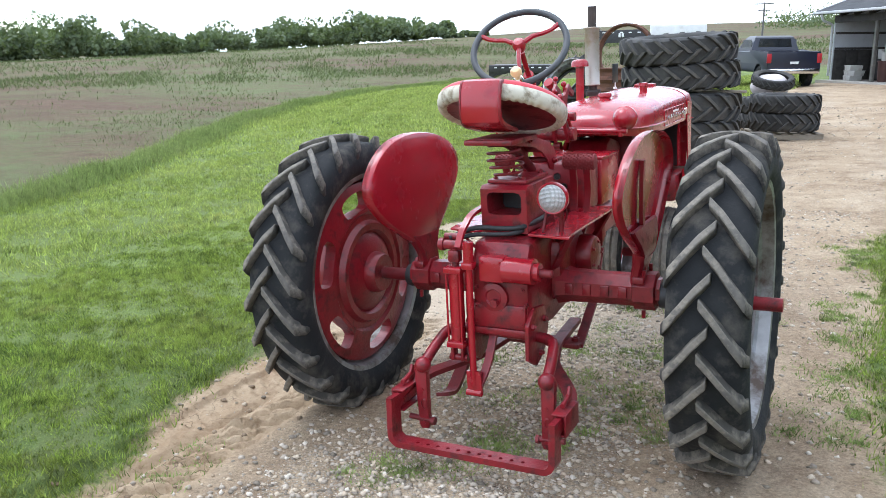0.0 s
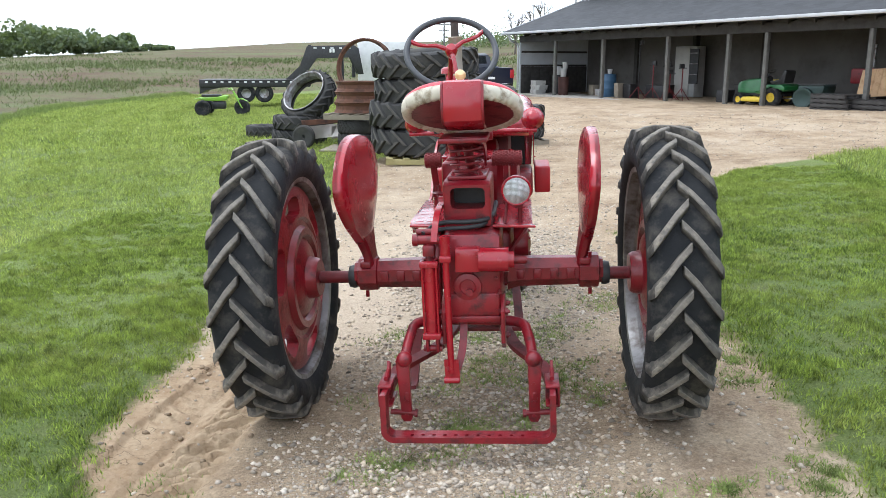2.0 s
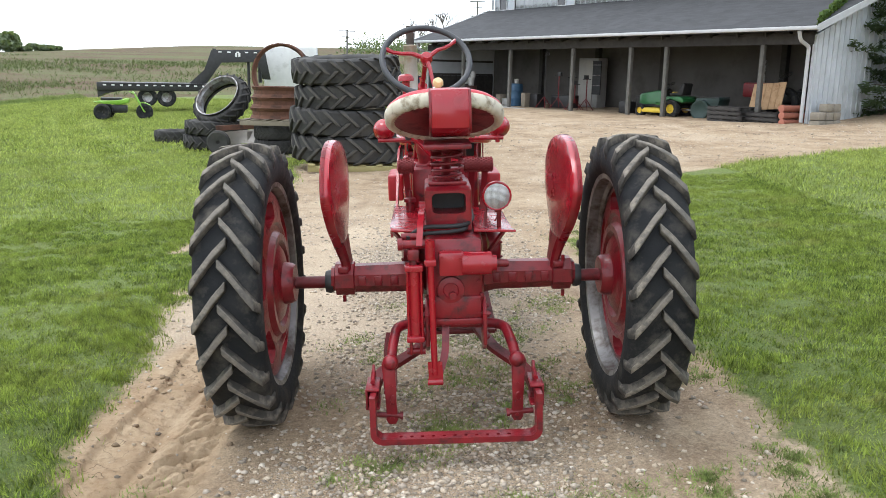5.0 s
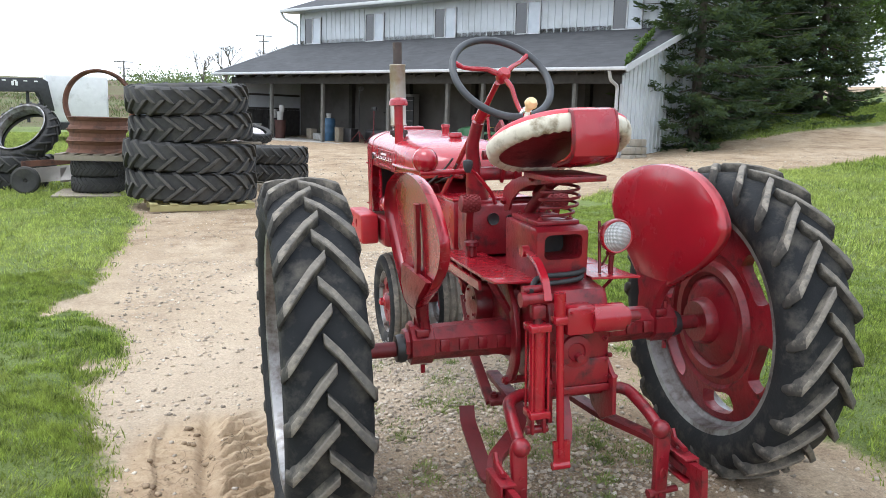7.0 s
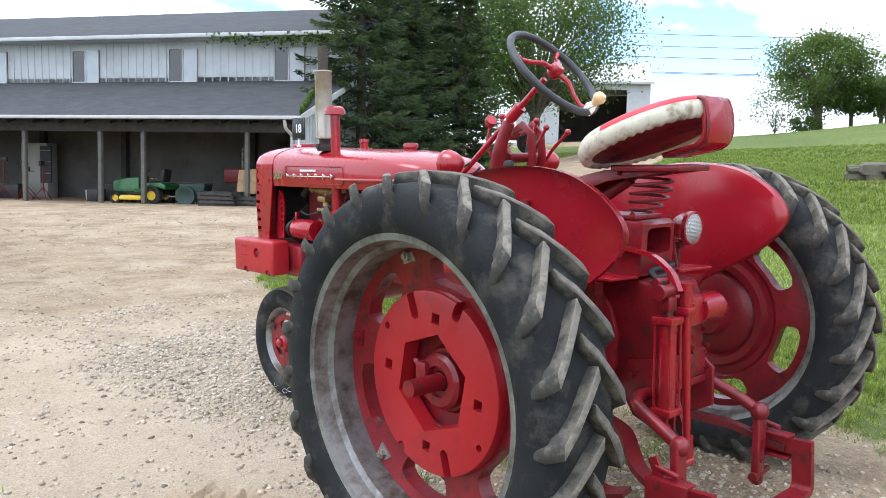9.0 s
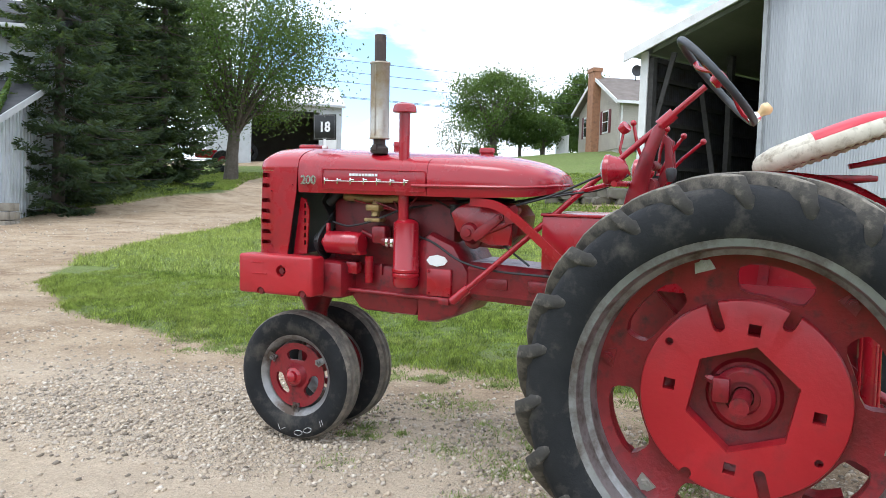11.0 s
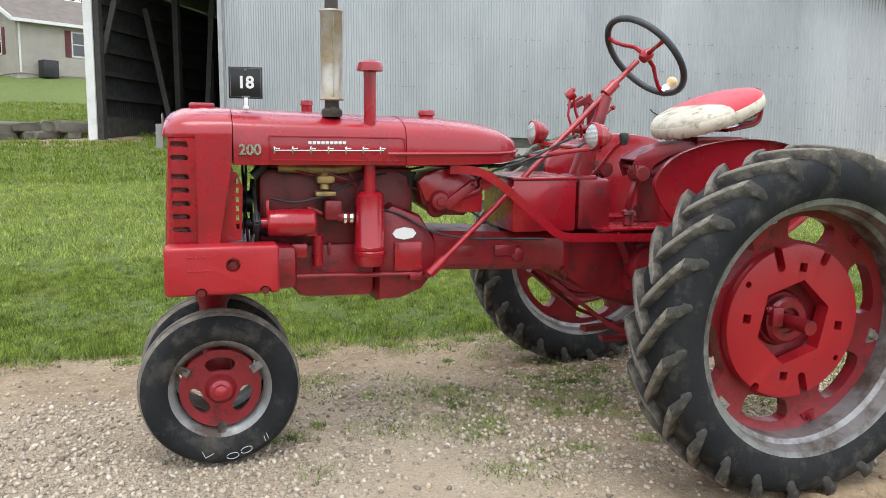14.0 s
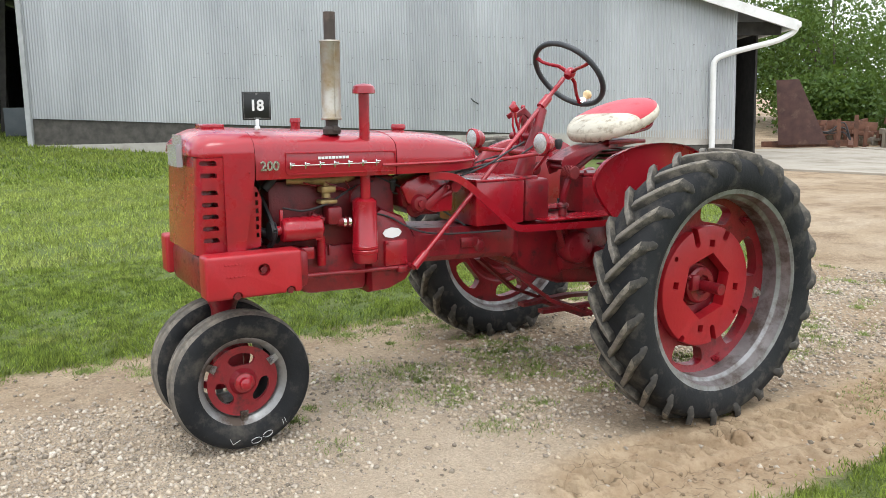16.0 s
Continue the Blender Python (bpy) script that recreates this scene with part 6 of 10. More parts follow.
kp = SM @ Vector((0.2 * math.cos(radians(278)), 0.2 * math.sin(radians(278)), 0.0))
KM = SQ.to_4x4()
KM.translation = kp
lathe(c, [(0.0, 0.075), (0.016, 0.073), (0.024, 0.062), (0.025, 0.05), (0.018, 0.038), (0.014, 0.03), (0.014, 0.02), (0.0, 0.02)], KM, 24)
part("spinner_knob", c, KNOB, stw, "yellow spinner knob")
c = bmesh.new()
lathe(c, [(0.0, 0.024), (0.016, 0.022), (0.022, 0.01), (0.022, -0.02), (0.0, -0.022)], KM, 16)
part("knob_clamp", c, CHROME, stw)
# column bracket with quadrants and levers
bm = bmesh.new()
sweep(bm, arc_pts([(-0.10, 0.50, 1.10), (-0.13, 0.47, 1.25), (-0.15, 0.44, 1.36), (-0.135, 0.40, 1.46)], 4, 0.06), [0.05, 0.045, 0.04, 0.036, 0.034, 0.032, 0.03, 0.03, 0.028, 0.026, 0.026, 0.026][:12], 12)
box(bm, (-0.10, 0.50, 1.11), (0.14, 0.12, 0.03), bevel=0.01)
part("steering_column", bm, RED_CAST, tractor)
bm = bmesh.new()
for x in (-0.02, 0.04):
    slab(bm, [(0.42, 1.20), (0.36, 1.30), (0.37, 1.42), (0.43, 1.47), (0.50, 1.43), (0.485, 1.41), (0.43, 1.44), (0.395, 1.41), (0.39, 1.31), (0.45, 1.22)], 0.016, axes((x, 0, 0), (0, 1, 0), (0, 0, 1), (1, 0, 0)), bevel=0.003)
rod(bm, (-0.1, 0.44, 1.32), (0.07, 0.44, 1.32), 0.02, n=12)
rod(bm, (-0.12, 0.44, 1.24), (0.07, 0.44, 1.24), 0.03, n=12)
part("lever_quadrant", bm, RED_CAST, tractor)
for x, y0, z0, y1, z1 in ((-0.05, 0.46, 1.30, 0.52, 1.49), (0.01, 0.42, 1.28, 0.33, 1.44), (0.06, 0.40, 1.28, 0.26, 1.42), (0.03, 0.43, 1.28, 0.40, 1.47)):
    bm = bmesh.new()
    sweep(bm, [(x, y0, z0), (x, (y0 + y1) / 2 + 0.01, (z0 + z1) / 2), (x, y1, z1)], 0.007, 8)
    bmesh.ops.create_uvsphere(bm, u_segments=12, v_segments=8, radius=0.013, matrix=Matrix.Translation((x, y1, z1)))
    part("lever", bm, RED, tractor)
# lamp bar with two front lamps, gauge lamp
bm = bmesh.new()
rod(bm, (-0.36, 0.52, 1.245), (0.29, 0.52, 1.245), 0.012, n=12)
rod(bm, (-0.30, 0.55, 1.245), (-0.10, 0.75, 1.20), 0.010, n=10)
rod(bm, (0.26, 0.52, 1.22), (0.26, 0.52, 1.27), 0.012, n=10)
part("lamp_bar", bm, RED, tractor)


def headlamp(c0, d, r, name, label):
    m = frame_to(d).to_4x4()
    m.translation = Vector(c0)
    bm = bmesh.new()
    lathe(bm, [(0.0, -r * 1.35), (r * 0.25, -r * 1.32), (r * 0.62, -r * 1.05), (r * 0.88, -r * 0.6), (r * 0.97, -0.012), (r * 1.04, -0.008), (r * 1.04, 0.008), (r * 0.98, 0.012), (r * 0.9, 0.01)], m, 32)
    lamp = part(name, bm, RED, tractor, label)
    bm = bmesh.new()
    lathe(bm, [(r * 0.92, 0.009), (r * 0.7, 0.02), (r * 0.4, 0.027), (0.0, 0.03)], m, 32)
    part("lens", bm, LENS, lamp, "patterned clear lamp glass")
    return lamp


headlamp((-0.328, 0.55, 1.297), (-0.02, 1, -0.02), 0.055, "front_lamp", "round red headlamp")
headlamp((0.27, 0.56, 1.30), (0.02, 1, -0.02), 0.055, "front_lamp", "round red headlamp")
lamp_r = headlamp((0.192, -0.225, 1.052), (0.02, -1, -0.05), 0.062, "rear_lamp", "round lamp with clear patterned glass")
c = bmesh.new()
rod(c, (0.205, -0.16, 0.89), (0.205, -0.17, 1.0), 0.010, n=10)
box(c, (0.2, -0.17, 0.985), (0.03, 0.03, 0.03), bevel=0.006)
sweep(c, arc_pts([(0.2, -0.15, 1.03), (0.22, -0.12, 0.97), (0.19, -0.12, 0.92)], 4, 0.03), 0.004, 6)
part("lamp_stalk", c, RED_DARK, lamp_r)
bm = bmesh.new()
m = frame_to((-0.2, -0.6, 0.5)).to_4x4()
m.translation = Vector((-0.09, 0.545, 1.47))
lathe(bm, [(0.0, -0.025), (0.02, -0.02), (0.026, 0.0), (0.024, 0.012), (0.0, 0.014)], m, 20)
sweep(bm, [(-0.09, 0.55, 1.45), (-0.1, 0.56, 1.38), (-0.09, 0.52, 1.28)], 0.006, 6)
part("dash_gauge", bm, RED, tractor)

# ---- platform, pedals, drop box, seat carrier ----
bm = bmesh.new()
slab(bm, [(-0.285, 0.47), (-0.12, 0.47), (-0.12, -0.20), (-0.145, -0.225), (-0.275, -0.20), (-0.285, -0.10)], 0.010, pose(0, 0, 0.902), bevel=0.002)
slab(bm, [(0.10, 0.44), (0.255, 0.44), (0.255, -0.22), (0.27, -0.27), (0.09, -0.24)], 0.010, pose(0, 0, 0.902), bevel=0.002)
cutter = bmesh.new()
for i in range(4):
    for x0 in (-0.25, -0.2):
        box(cutter, (x0 + (i % 2) * 0.01, 0.15 - i * 0.09, 0.9), (0.035, 0.010, 0.05))
for i in range(3):
    box(cutter, (0.2, 0.1 - i * 0.1, 0.9), (0.035, 0.010, 0.05))
part("platform", cut(bm, cutter), RED, tractor, "red sheet foot platform with slots")
for x in (-0.27, 0.24):
    for pts in ([(x, 0.40, 0.89), (x * 0.75, 0.30, 0.76), (x * 0.5, 0.25, 0.68)], [(x, -0.15, 0.895), (x * 0.75, -0.1, 0.8), (x * 0.55, -0.06, 0.72)]):
        part("platform_bracket", sweep(bmesh.new(), pts, 0, flat=(0.014, 0.006)), RED_CAST, tractor)
TREAD = worn("knurled_pedal", (0.13, 0.012, 0.014), (0.22, 0.016, 0.018), 30, 0.6, 0.0, None, bump=0.3)
for x in (-0.215, 0.11, 0.175):
    bm = bmesh.new()
    lathe(bm, [(0.0, -0.042), (0.03, -0.04), (0.034, -0.036), (0.034, 0.036), (0.03, 0.04), (0.0, 0.042)], pose(x, 0.27, 1.135) @ BX, 20)
    for i in range(6):
        for k in range(14):
            a = 2 * math.pi * (k + 0.5 * (i % 2)) / 14
            box(bm, (x - 0.03 + i * 0.012, 0.27 + 0.0345 * math.cos(a), 1.135 + 0.0345 * math.sin(a)), (0.008, 0.006, 0.006))
    pd = part("pedal", bm, TREAD, tractor, "knurled round foot pedal")
    c = bmesh.new()
    sweep(c, arc_pts([(x, 0.27, 1.12), (x * 0.97, 0.31, 1.0), (x * 0.9, 0.30, 0.85), (x * 0.8, 0.22, 0.76)], 4, 0.05), 0, flat=(0.008, 0.015), up=(1, 0, 0))
    part("pedal_arm", c, RED_CAST, pd)
# tool and drop box under the seat
bm = bmesh.new()
slab(bm, [(0.10, 0.90), (0.10, 1.095), (-0.205, 1.095), (-0.225, 1.08), (-0.215, 0.90)], 0.205, axes((-0.02, 0, 0), (0, 1, 0), (0, 0, 1), (1, 0, 0)), bevel=0.008)
cutter = bmesh.new()
loft(cutter, [[Vector((-0.017 + 0.074 * max(-1, min(1, 1.25 * math.cos(t))), y, 1.022 + 0.046 * max(-1, min(1, 1.3 * math.sin(t))))) for t in np.linspace(0, 2 * math.pi, 24, endpoint=False)] for y in (-0.4, -0.05)])
drop = part("drop_box", cut(bm, cutter), RED_CAST, tractor, "red box under the seat with a dark oblong opening")
# added black sheet that stands for the dark inside the opening
bm = bmesh.new()
box(bm, (-0.02, -0.045, 1.02), (0.19, 0.02, 0.12))
part("opening_shade", bm, BLACK, drop)
bm = bmesh.new()
box(bm, (-0.02, -0.05, 1.105), (0.17, 0.26, 0.016), bevel=0.004)
for y in (-0.15, 0.05):
    for x in (-0.08, 0.04):
        bolt(bm, (x, y, 1.112), (0, 0, 1), 0.01, 0.008)
part("seat_base_plate", bm, RED_CAST, tractor)
bm = bmesh.new()
pts = []
for i in range(90):
    t = i / 89
    a = t * 2 * math.pi * 5
    r = 0.045 + 0.022 * math.sin(t * math.pi) + 0.008 * t
    pts.append((-0.02 + r * math.cos(a), -0.16 + r * math.sin(a) - 0.05 * t, 1.118 + 0.15 * t))
sweep(bm, pts, 0.0055, 7)
part("seat_spring", bm, RED_DARK, tractor)
bm = bmesh.new()
ARM = [(0.20, 1.105), (0.225, 1.17), (0.205, 1.205), (0.12, 1.24), (-0.03, 1.272), (-0.34, 1.292), (-0.34, 1.268), (-0.04, 1.235), (0.05, 1.205), (0.12, 1.165), (0.15, 1.115)]
for x in (-0.085, 0.045):
    slab(bm, ARM, 0.009, axes((x, 0, 0), (0, 1, 0), (0, 0, 1), (1, 0, 0)), bevel=0.003)
sweep(bm, arc_pts([(-0.02, 0.218, 1.185), (-0.02, 0.12, 1.236), (-0.02, -0.03, 1.269), (-0.02, -0.34, 1.289)], 4, 0.05), 0, flat=(0.066, 0.004))
for x in (-0.091, 0.051):
    bolt(bm, (x, 0.19, 1.15), (math.copysign(1, x), 0, 0), 0.015, 0.01)
    bolt(bm, (x, -0.10, 1.262), (math.copysign(1, x), 0, 0), 0.010, 0.008)
rod(bm, (-0.09, 0.19, 1.15), (0.05, 0.19, 1.15), 0.014, n=12)
box(bm, (-0.02, -0.22, 1.28), (0.20, 0.28, 0.022), Matrix.Translation((0, 0, 0)), bevel=0.006)
part("seat_arm", bm, RED_CAST, tractor)
bm = bmesh.new()
rod(bm, (-0.02, 0.10, 1.12), (-0.02, -0.10, 1.24), 0.022, n=14)
rod(bm, (-0.02, 0.0, 1.18), (-0.02, -0.12, 1.252), 0.014, n=14)
part("seat_damper", bm, RED_DARK, tractor)

# seat: tipped-up oval cushion, red over a cream skirt, red pan beneath
SEAT = axes((-0.028, -0.190, 1.358), (1, 0, 0), (0, -0.9370, 0.3494), (0, 0.3494, 0.9370))  # y to the back, z off the cushion


def seat_out(t, grow=1.0):
    """Outline of the cushion: broad at the back, rounded in front."""
    x, y = math.cos(t), math.sin(t)
    w = 0.258 - 0.03 * max(0, -y) ** 2
    return Vector((w * grow * math.copysign(abs(x) ** 0.86, x), (0.265 * y if y > 0 else 0.255 * y) * grow, 0))


ts = np.linspace(0, 2 * math.pi, 220, endpoint=False)
bm = bmesh.new()
loops = []
for g, z, ripple in ((0.825, 0.022, 0.006), (0.835, 0.010, 0.009), (0.92, 0.0, 0.011), (0.98, 0.010, 0.009), (1.0, 0.032, 0.006), (0.995, 0.052, 0.003), (0.968, 0.060, 0.0)):
    loops.append([SEAT @ (seat_out(t, g + ripple * math.sin(t * 44 + 1.3 * math.sin(t * 5)) * 0.45) + Vector((0, 0, z + 0.006 * max(0, math.sin(t)) - ripple * 0.25 * math.sin(t * 43 + 1.1 * math.sin(t * 7))))) for t in ts])
loft(bm, loops, False)
seat = part("seat", bm, CREAM, tractor, "cream vinyl seat skirt, gathered and stained", sharp=60)
bm = bmesh.new()
loops = []
for g, z in ((0.975, 0.058), (0.965, 0.067), (0.90, 0.081), (0.72, 0.094), (0.4, 0.099), (0.15, 0.099)):
    loops.append([SEAT @ (seat_out(t, g) + Vector((0, 0, z + 0.006 * max(0, math.sin(t)) * g))) for t in ts])
loft(bm, loops)
bmesh.ops.bisect_plane(bm, geom=list(bm.verts) + list(bm.edges) + list(bm.faces), plane_co=SEAT @ Vector((0, -0.045, 0.1)), plane_no=SEAT.to_3x3() @ Vector((0.10, 1, 0)))
for f in bm.faces:
    q = SEAT.inverted() @ f.calc_center_median()
    if q.y + 0.10 * q.x < -0.045:
        f.material_index = 1
part("cushion_top", bm, [SEAT_RED, CREAM], seat, "red vinyl cushion top with a cream front", sharp=60)
bm = bmesh.new()
loops = []
for g, z in ((0.85, 0.012), (0.83, 0.022), (0.70, 0.040), (0.42, 0.050), (0.2, 0.052)):
    loops.append([SEAT @ (seat_out(t, g) + Vector((0, 0, z))) for t in ts])
loft(bm, loops)
part("seat_underside", bm, RED_DARK, seat, sharp=60)
bm = bmesh.new()
prof = [(0.258, 0.078), (0.274, 0.066), (0.279, 0.03), (0.262, -0.045), (0.238, -0.082), (0.20, -0.092), (0.06, -0.068), (0.06, -0.05), (0.19, -0.074), (0.222, -0.066), (0.243, -0.036), (0.258, 0.03), (0.254, 0.06), (0.24, 0.07)]
slab(bm, prof, 0.155, SEAT @ axes((0.02, 0, 0), (0, 1, 0), (0, 0, 1), (1, 0, 0)), bevel=0.008)
back = part("back_panel", bm, RED, seat, "curved red metal panel behind the seat")
for s in (-1, 1):
    edge = [(0.254, 0.072), (0.272, 0.06), (0.272, 0.02), (0.256, -0.042), (0.232, -0.076), (0.198, -0.086), (0.07, -0.064)]
    bm = sweep(bmesh.new(), arc_pts([SEAT @ Vector((0.02 + s * 0.079, y, z)) for y, z in edge], 4, 0.02), 0.0065, 6)
    part("rolled_edge", bm, RED_CAST, back)

# ---- teardrop fenders: dished plates with a rolled edge, stalk to the axle ----
FEN = [(0.0, 0.79), (0.10, 0.80), (0.20, 0.88), (0.30, 0.975), (0.375, 1.07), (0.385, 1.14), (0.32, 1.215), (0.20, 1.265), (0.05, 1.29), (-0.10, 1.292), (-0.24, 1.268), (-0.355, 1.21), (-0.425, 1.14), (-0.445, 1.08), (-0.405, 1.01), (-0.30, 0.925), (-0.17, 0.85), (-0.08, 0.80)]
for s, px, lab in ((-1, -0.505, "left"), (1, 0.483, "right")):
    n = len(FEN) * 4
    dense = []
    for i in range(len(FEN)):
        p0, p1, p2, p3 = (Vector(FEN[(i + k - 1) % len(FEN)]) for k in range(4))
        for j in range(4):
            t = j / 4
            dense.append(0.5 * ((2 * p1) + (p2 - p0) * t + (2 * p0 - 5 * p1 + 4 * p2 - p3) * t * t + (3 * p1 - p0 - 3 * p2 + p3) * t ** 3))
    mid = Vector((-0.03, 1.07))
    rows = []
    for g, off in ((1.0, 0.034), (1.0, 0.014), (0.98, 0.0), (0.9, -0.006), (0.7, -0.010), (0.4, -0.012), (0.1, -0.013)):
        rows.append([(mid + (p - mid) * g, off) for p in dense])
    bm = bmesh.new()
    outs = []
    for thick in (0.0, 0.004):
        loops = []
        for row in rows:
            loops.append([bm.verts.new((px + s * (off + thick + 0.05 * (p.y - 1.0) * (1 if p.y > 1.0 else 0.2)), p.x, p.y)) for p, off in row])
        for a, b_ in zip(loops, loops[1:]):
            bridge(bm, a, b_)
        bm.faces.new(loops[-1])
        outs.append(loops[0])
    bridge(bm, outs[0], outs[1])
    fen = part("fender", bm, RED, tractor, "red teardrop fender plate", sharp=50)
    bm = bmesh.new()
    sweep(bm, arc_pts([(px + s * 0.012, 0.02, 0.66), (px + s * 0.018, 0.0, 0.80), (px + s * 0.006, -0.02, 0.95), (px + s * 0.012, -0.03, 1.18)], 4, 0.08), 0, flat=(0.016, 0.008), up=(1, 0, 0))
    box(bm, (px + s * 0.005, 0, 0.70), (0.05, 0.15, 0.03), bevel=0.006)
    neck = []
    for z, dx, w, y0, y1 in ((0.66, -0.012, 0.040, -0.060, 0.070), (0.71, -0.010, 0.040, -0.062, 0.072), (0.76, 0.002, 0.046, -0.070, 0.082), (0.81, 0.012, 0.050, -0.10, 0.11), (0.86, 0.017, 0.040, -0.15, 0.15), (0.92, 0.012, 0.018, -0.20, 0.20)):
        neck.append([Vector((px + s * dx + x, y, z)) for x, y in ((-w / 2, y0 + 0.012), (-w / 2, y1 - 0.012), (-w / 4, y1), (w / 4, y1), (w / 2, y1 - 0.012), (w / 2, y0 + 0.012), (w / 4, y0), (-w / 4, y0))])
    loft(bm, neck)
    part("fender_stalk", bm, RED_CAST, fen)

# ---- rear: power take-off, hydraulic cylinder, fast-hitch ----
bm = bmesh.new()
box(bm, (-0.015, -0.345, 0.785), (0.11, 0.07, 0.105), bevel=0.012)
rod(bm, (0.03, -0.345, 0.782), (0.155, -0.345, 0.78), 0.052, n=20)
rod(bm, (0.155, -0.345, 0.78), (0.178, -0.345, 0.78), 0.036, n=20)
for x in (-0.055, 0.025):
    bolt(bm, (x, -0.378, 0.815), (0, -1, 0), 0.008, 0.006)
pulley_gear = part("belt_pulley_gear", bm, RED, tractor)
bm = bmesh.new()
rod(bm, (0.175, -0.345, 0.778), (0.225, -0.345, 0.777), 0.017, n=10)
rod(bm, (0.225, -0.345, 0.777), (0.23, -0.345, 0.777), 0.013, n=10)
part("splined_shaft", bm, RED_DARK, pulley_gear)
bm = bmesh.new()
lathe(bm, [(0.0, 0.0), (0.055, 0.0), (0.06, 0.006), (0.058, 0.016), (0.035, 0.02), (0.03, 0.014), (0.0, 0.014)], axes((-0.02, -0.335, 0.665), (1, 0, 0), (0, 0, 1), (0, -1, 0)), 28)
rod(bm, (-0.012, -0.34, 0.645), (-0.012, -0.375, 0.645), 0.016, n=8)
part("pto_cover", bm, RED_CAST, tractor)
bm = bmesh.new()
box(bm, (0.0, -0.33, 0.585), (0.225, 0.03, 0.10), bevel=0.008)
box(bm, (0.0, -0.32, 0.52), (0.235, 0.05, 0.03), bevel=0.006)
for x in (-0.1, 0.1):
    for z in (0.56, 0.62, 0.70):
        bolt(bm, (x, -0.335, z), (0, -1, 0), 0.009, 0.008)
part("rear_cover", bm, RED_CAST, tractor)
# cylinder with tie rods, left of the housing
CY = Vector((-0.176, -0.365, 0))
bm = bmesh.new()
rod(bm, CY + Vector((0, 0, 0.47)), CY + Vector((0, 0, 0.765)), 0.030, n=24)
box(bm, CY + Vector((0, 0, 0.775)), (0.078, 0.078, 0.026), bevel=0.005)
box(bm, CY + Vector((0, 0, 0.462)), (0.078, 0.078, 0.026), bevel=0.005)
for x in (-0.03, 0.03):
    for y in (-0.03, 0.03):
        rod(bm, CY + Vector((x, y, 0.46)), CY + Vector((x, y, 0.785)), 0.0045, n=8)
part("hydraulic_cylinder", bm, RED, tractor)
bm = bmesh.new()
rod(bm, CY + Vector((0, 0, 0.78)), CY + Vector((0, 0, 0.86)), 0.016, n=14)
box(bm, CY + Vector((0, 0, 0.83)), (0.05, 0.04, 0.05), bevel=0.008)
rod(bm, CY + Vector((-0.05, 0, 0.875)), CY + Vector((0.07, 0, 0.875)), 0.02, n=14)
rod(bm, CY + Vector((-0.065, 0, 0.875)), CY + Vector((-0.045, 0, 0.875)), 0.026, n=14)
rod(bm, CY + Vector((-0.05, 0.02, 0.905)), CY + Vector((0.02, 0.02, 0.905)), 0.014, n=12)
part("rod_end", bm, RED_CAST, tractor)
bm = bmesh.new()
for x in (-0.022, 0.022):
    box(bm, CY + Vector((x, 0, 0.425)), (0.014, 0.045, 0.075), bevel=0.006)
rod(bm, CY + Vector((-0.04, 0, 0.40)), CY + Vector((0.04, 0, 0.40)), 0.015, n=12)
part("cylinder_clevis", bm, RED_CAST, tractor)
bm = bmesh.new()
slab(bm, [(0.02, 0.90), (-0.06, 0.865), (-0.125, 0.79), (-0.16, 0.69), (-0.155, 0.58), (-0.115, 0.50), (-0.06, 0.465), (-0.04, 0.49), (-0.085, 0.54), (-0.112, 0.61), (-0.115, 0.69), (-0.09, 0.765), (-0.03, 0.825), (0.04, 0.86)], 0.022, axes((-0.165, 0, 0), (0, 1, 0), (0, 0, 1), (1, 0, 0)), bevel=0.005)
for y, z in ((0.01, 0.875), (-0.07, 0.485)):
    bolt(bm, (-0.176, y, z), (-1, 0, 0), 0.018, 0.014)
    rod(bm, (-0.165, y, z), (-0.10, y, z), 0.016, n=12)
part("lift_plate", bm, RED_CAST, tractor)
bm = bmesh.new()
rod(bm, (-0.105, -0.39, 0.84), (-0.098, -0.40, 0.30), 0.014, n=14)
rod(bm, (-0.105, -0.39, 0.80), (-0.105, -0.39, 0.895), 0.022, n=14)
box(bm, (-0.105, -0.39, 0.80), (0.052, 0.05, 0.03), bevel=0.008)
for x in (-0.112, -0.082):
    sweep(bm, [(x, -0.40, 0.36), (x + 0.004, -0.40, 0.26)], 0, flat=(0.006, 0.016), up=(1, 0, 0))
rod(bm, (-0.13, -0.40, 0.268), (-0.065, -0.40, 0.268), 0.015, n=14)
part("lift_rod", bm, RED, tractor)
bm = bmesh.new()
sweep(bm, arc_pts([(-0.09, -0.40, 0.27), (-0.05, -0.36, 0.38), (-0.045, -0.30, 0.50)], 4, 0.05), 0, flat=(0.008, 0.016), up=(1, 0, 0))
part("rocker_link", bm, RED_CAST, tractor)
bm = bmesh.new()
sweep(bm, arc_pts([(-0.13, -0.15, 1.0), (-0.14, -0.28, 0.985), (-0.145, -0.36, 0.93), (-0.15, -0.39, 0.87)], 5, 0.05), 0, flat=(0.007, 0.013), up=(1, 0, 0))
rod(bm, (-0.15, -0.14, 1.0), (-0.12, -0.14, 1.0), 0.022, n=14)
part("control_link", bm, RED, tractor)
bm = bmesh.new()
sweep(bm, arc_pts([(-0.20, -0.36, 0.90), (-0.14, -0.26, 0.93), (-0.02, -0.25, 0.925), (0.06, -0.24, 0.93), (0.09, -0.15, 0.94), (0.09, 0.1, 0.95)], 5, 0.06), 0.010, 10)
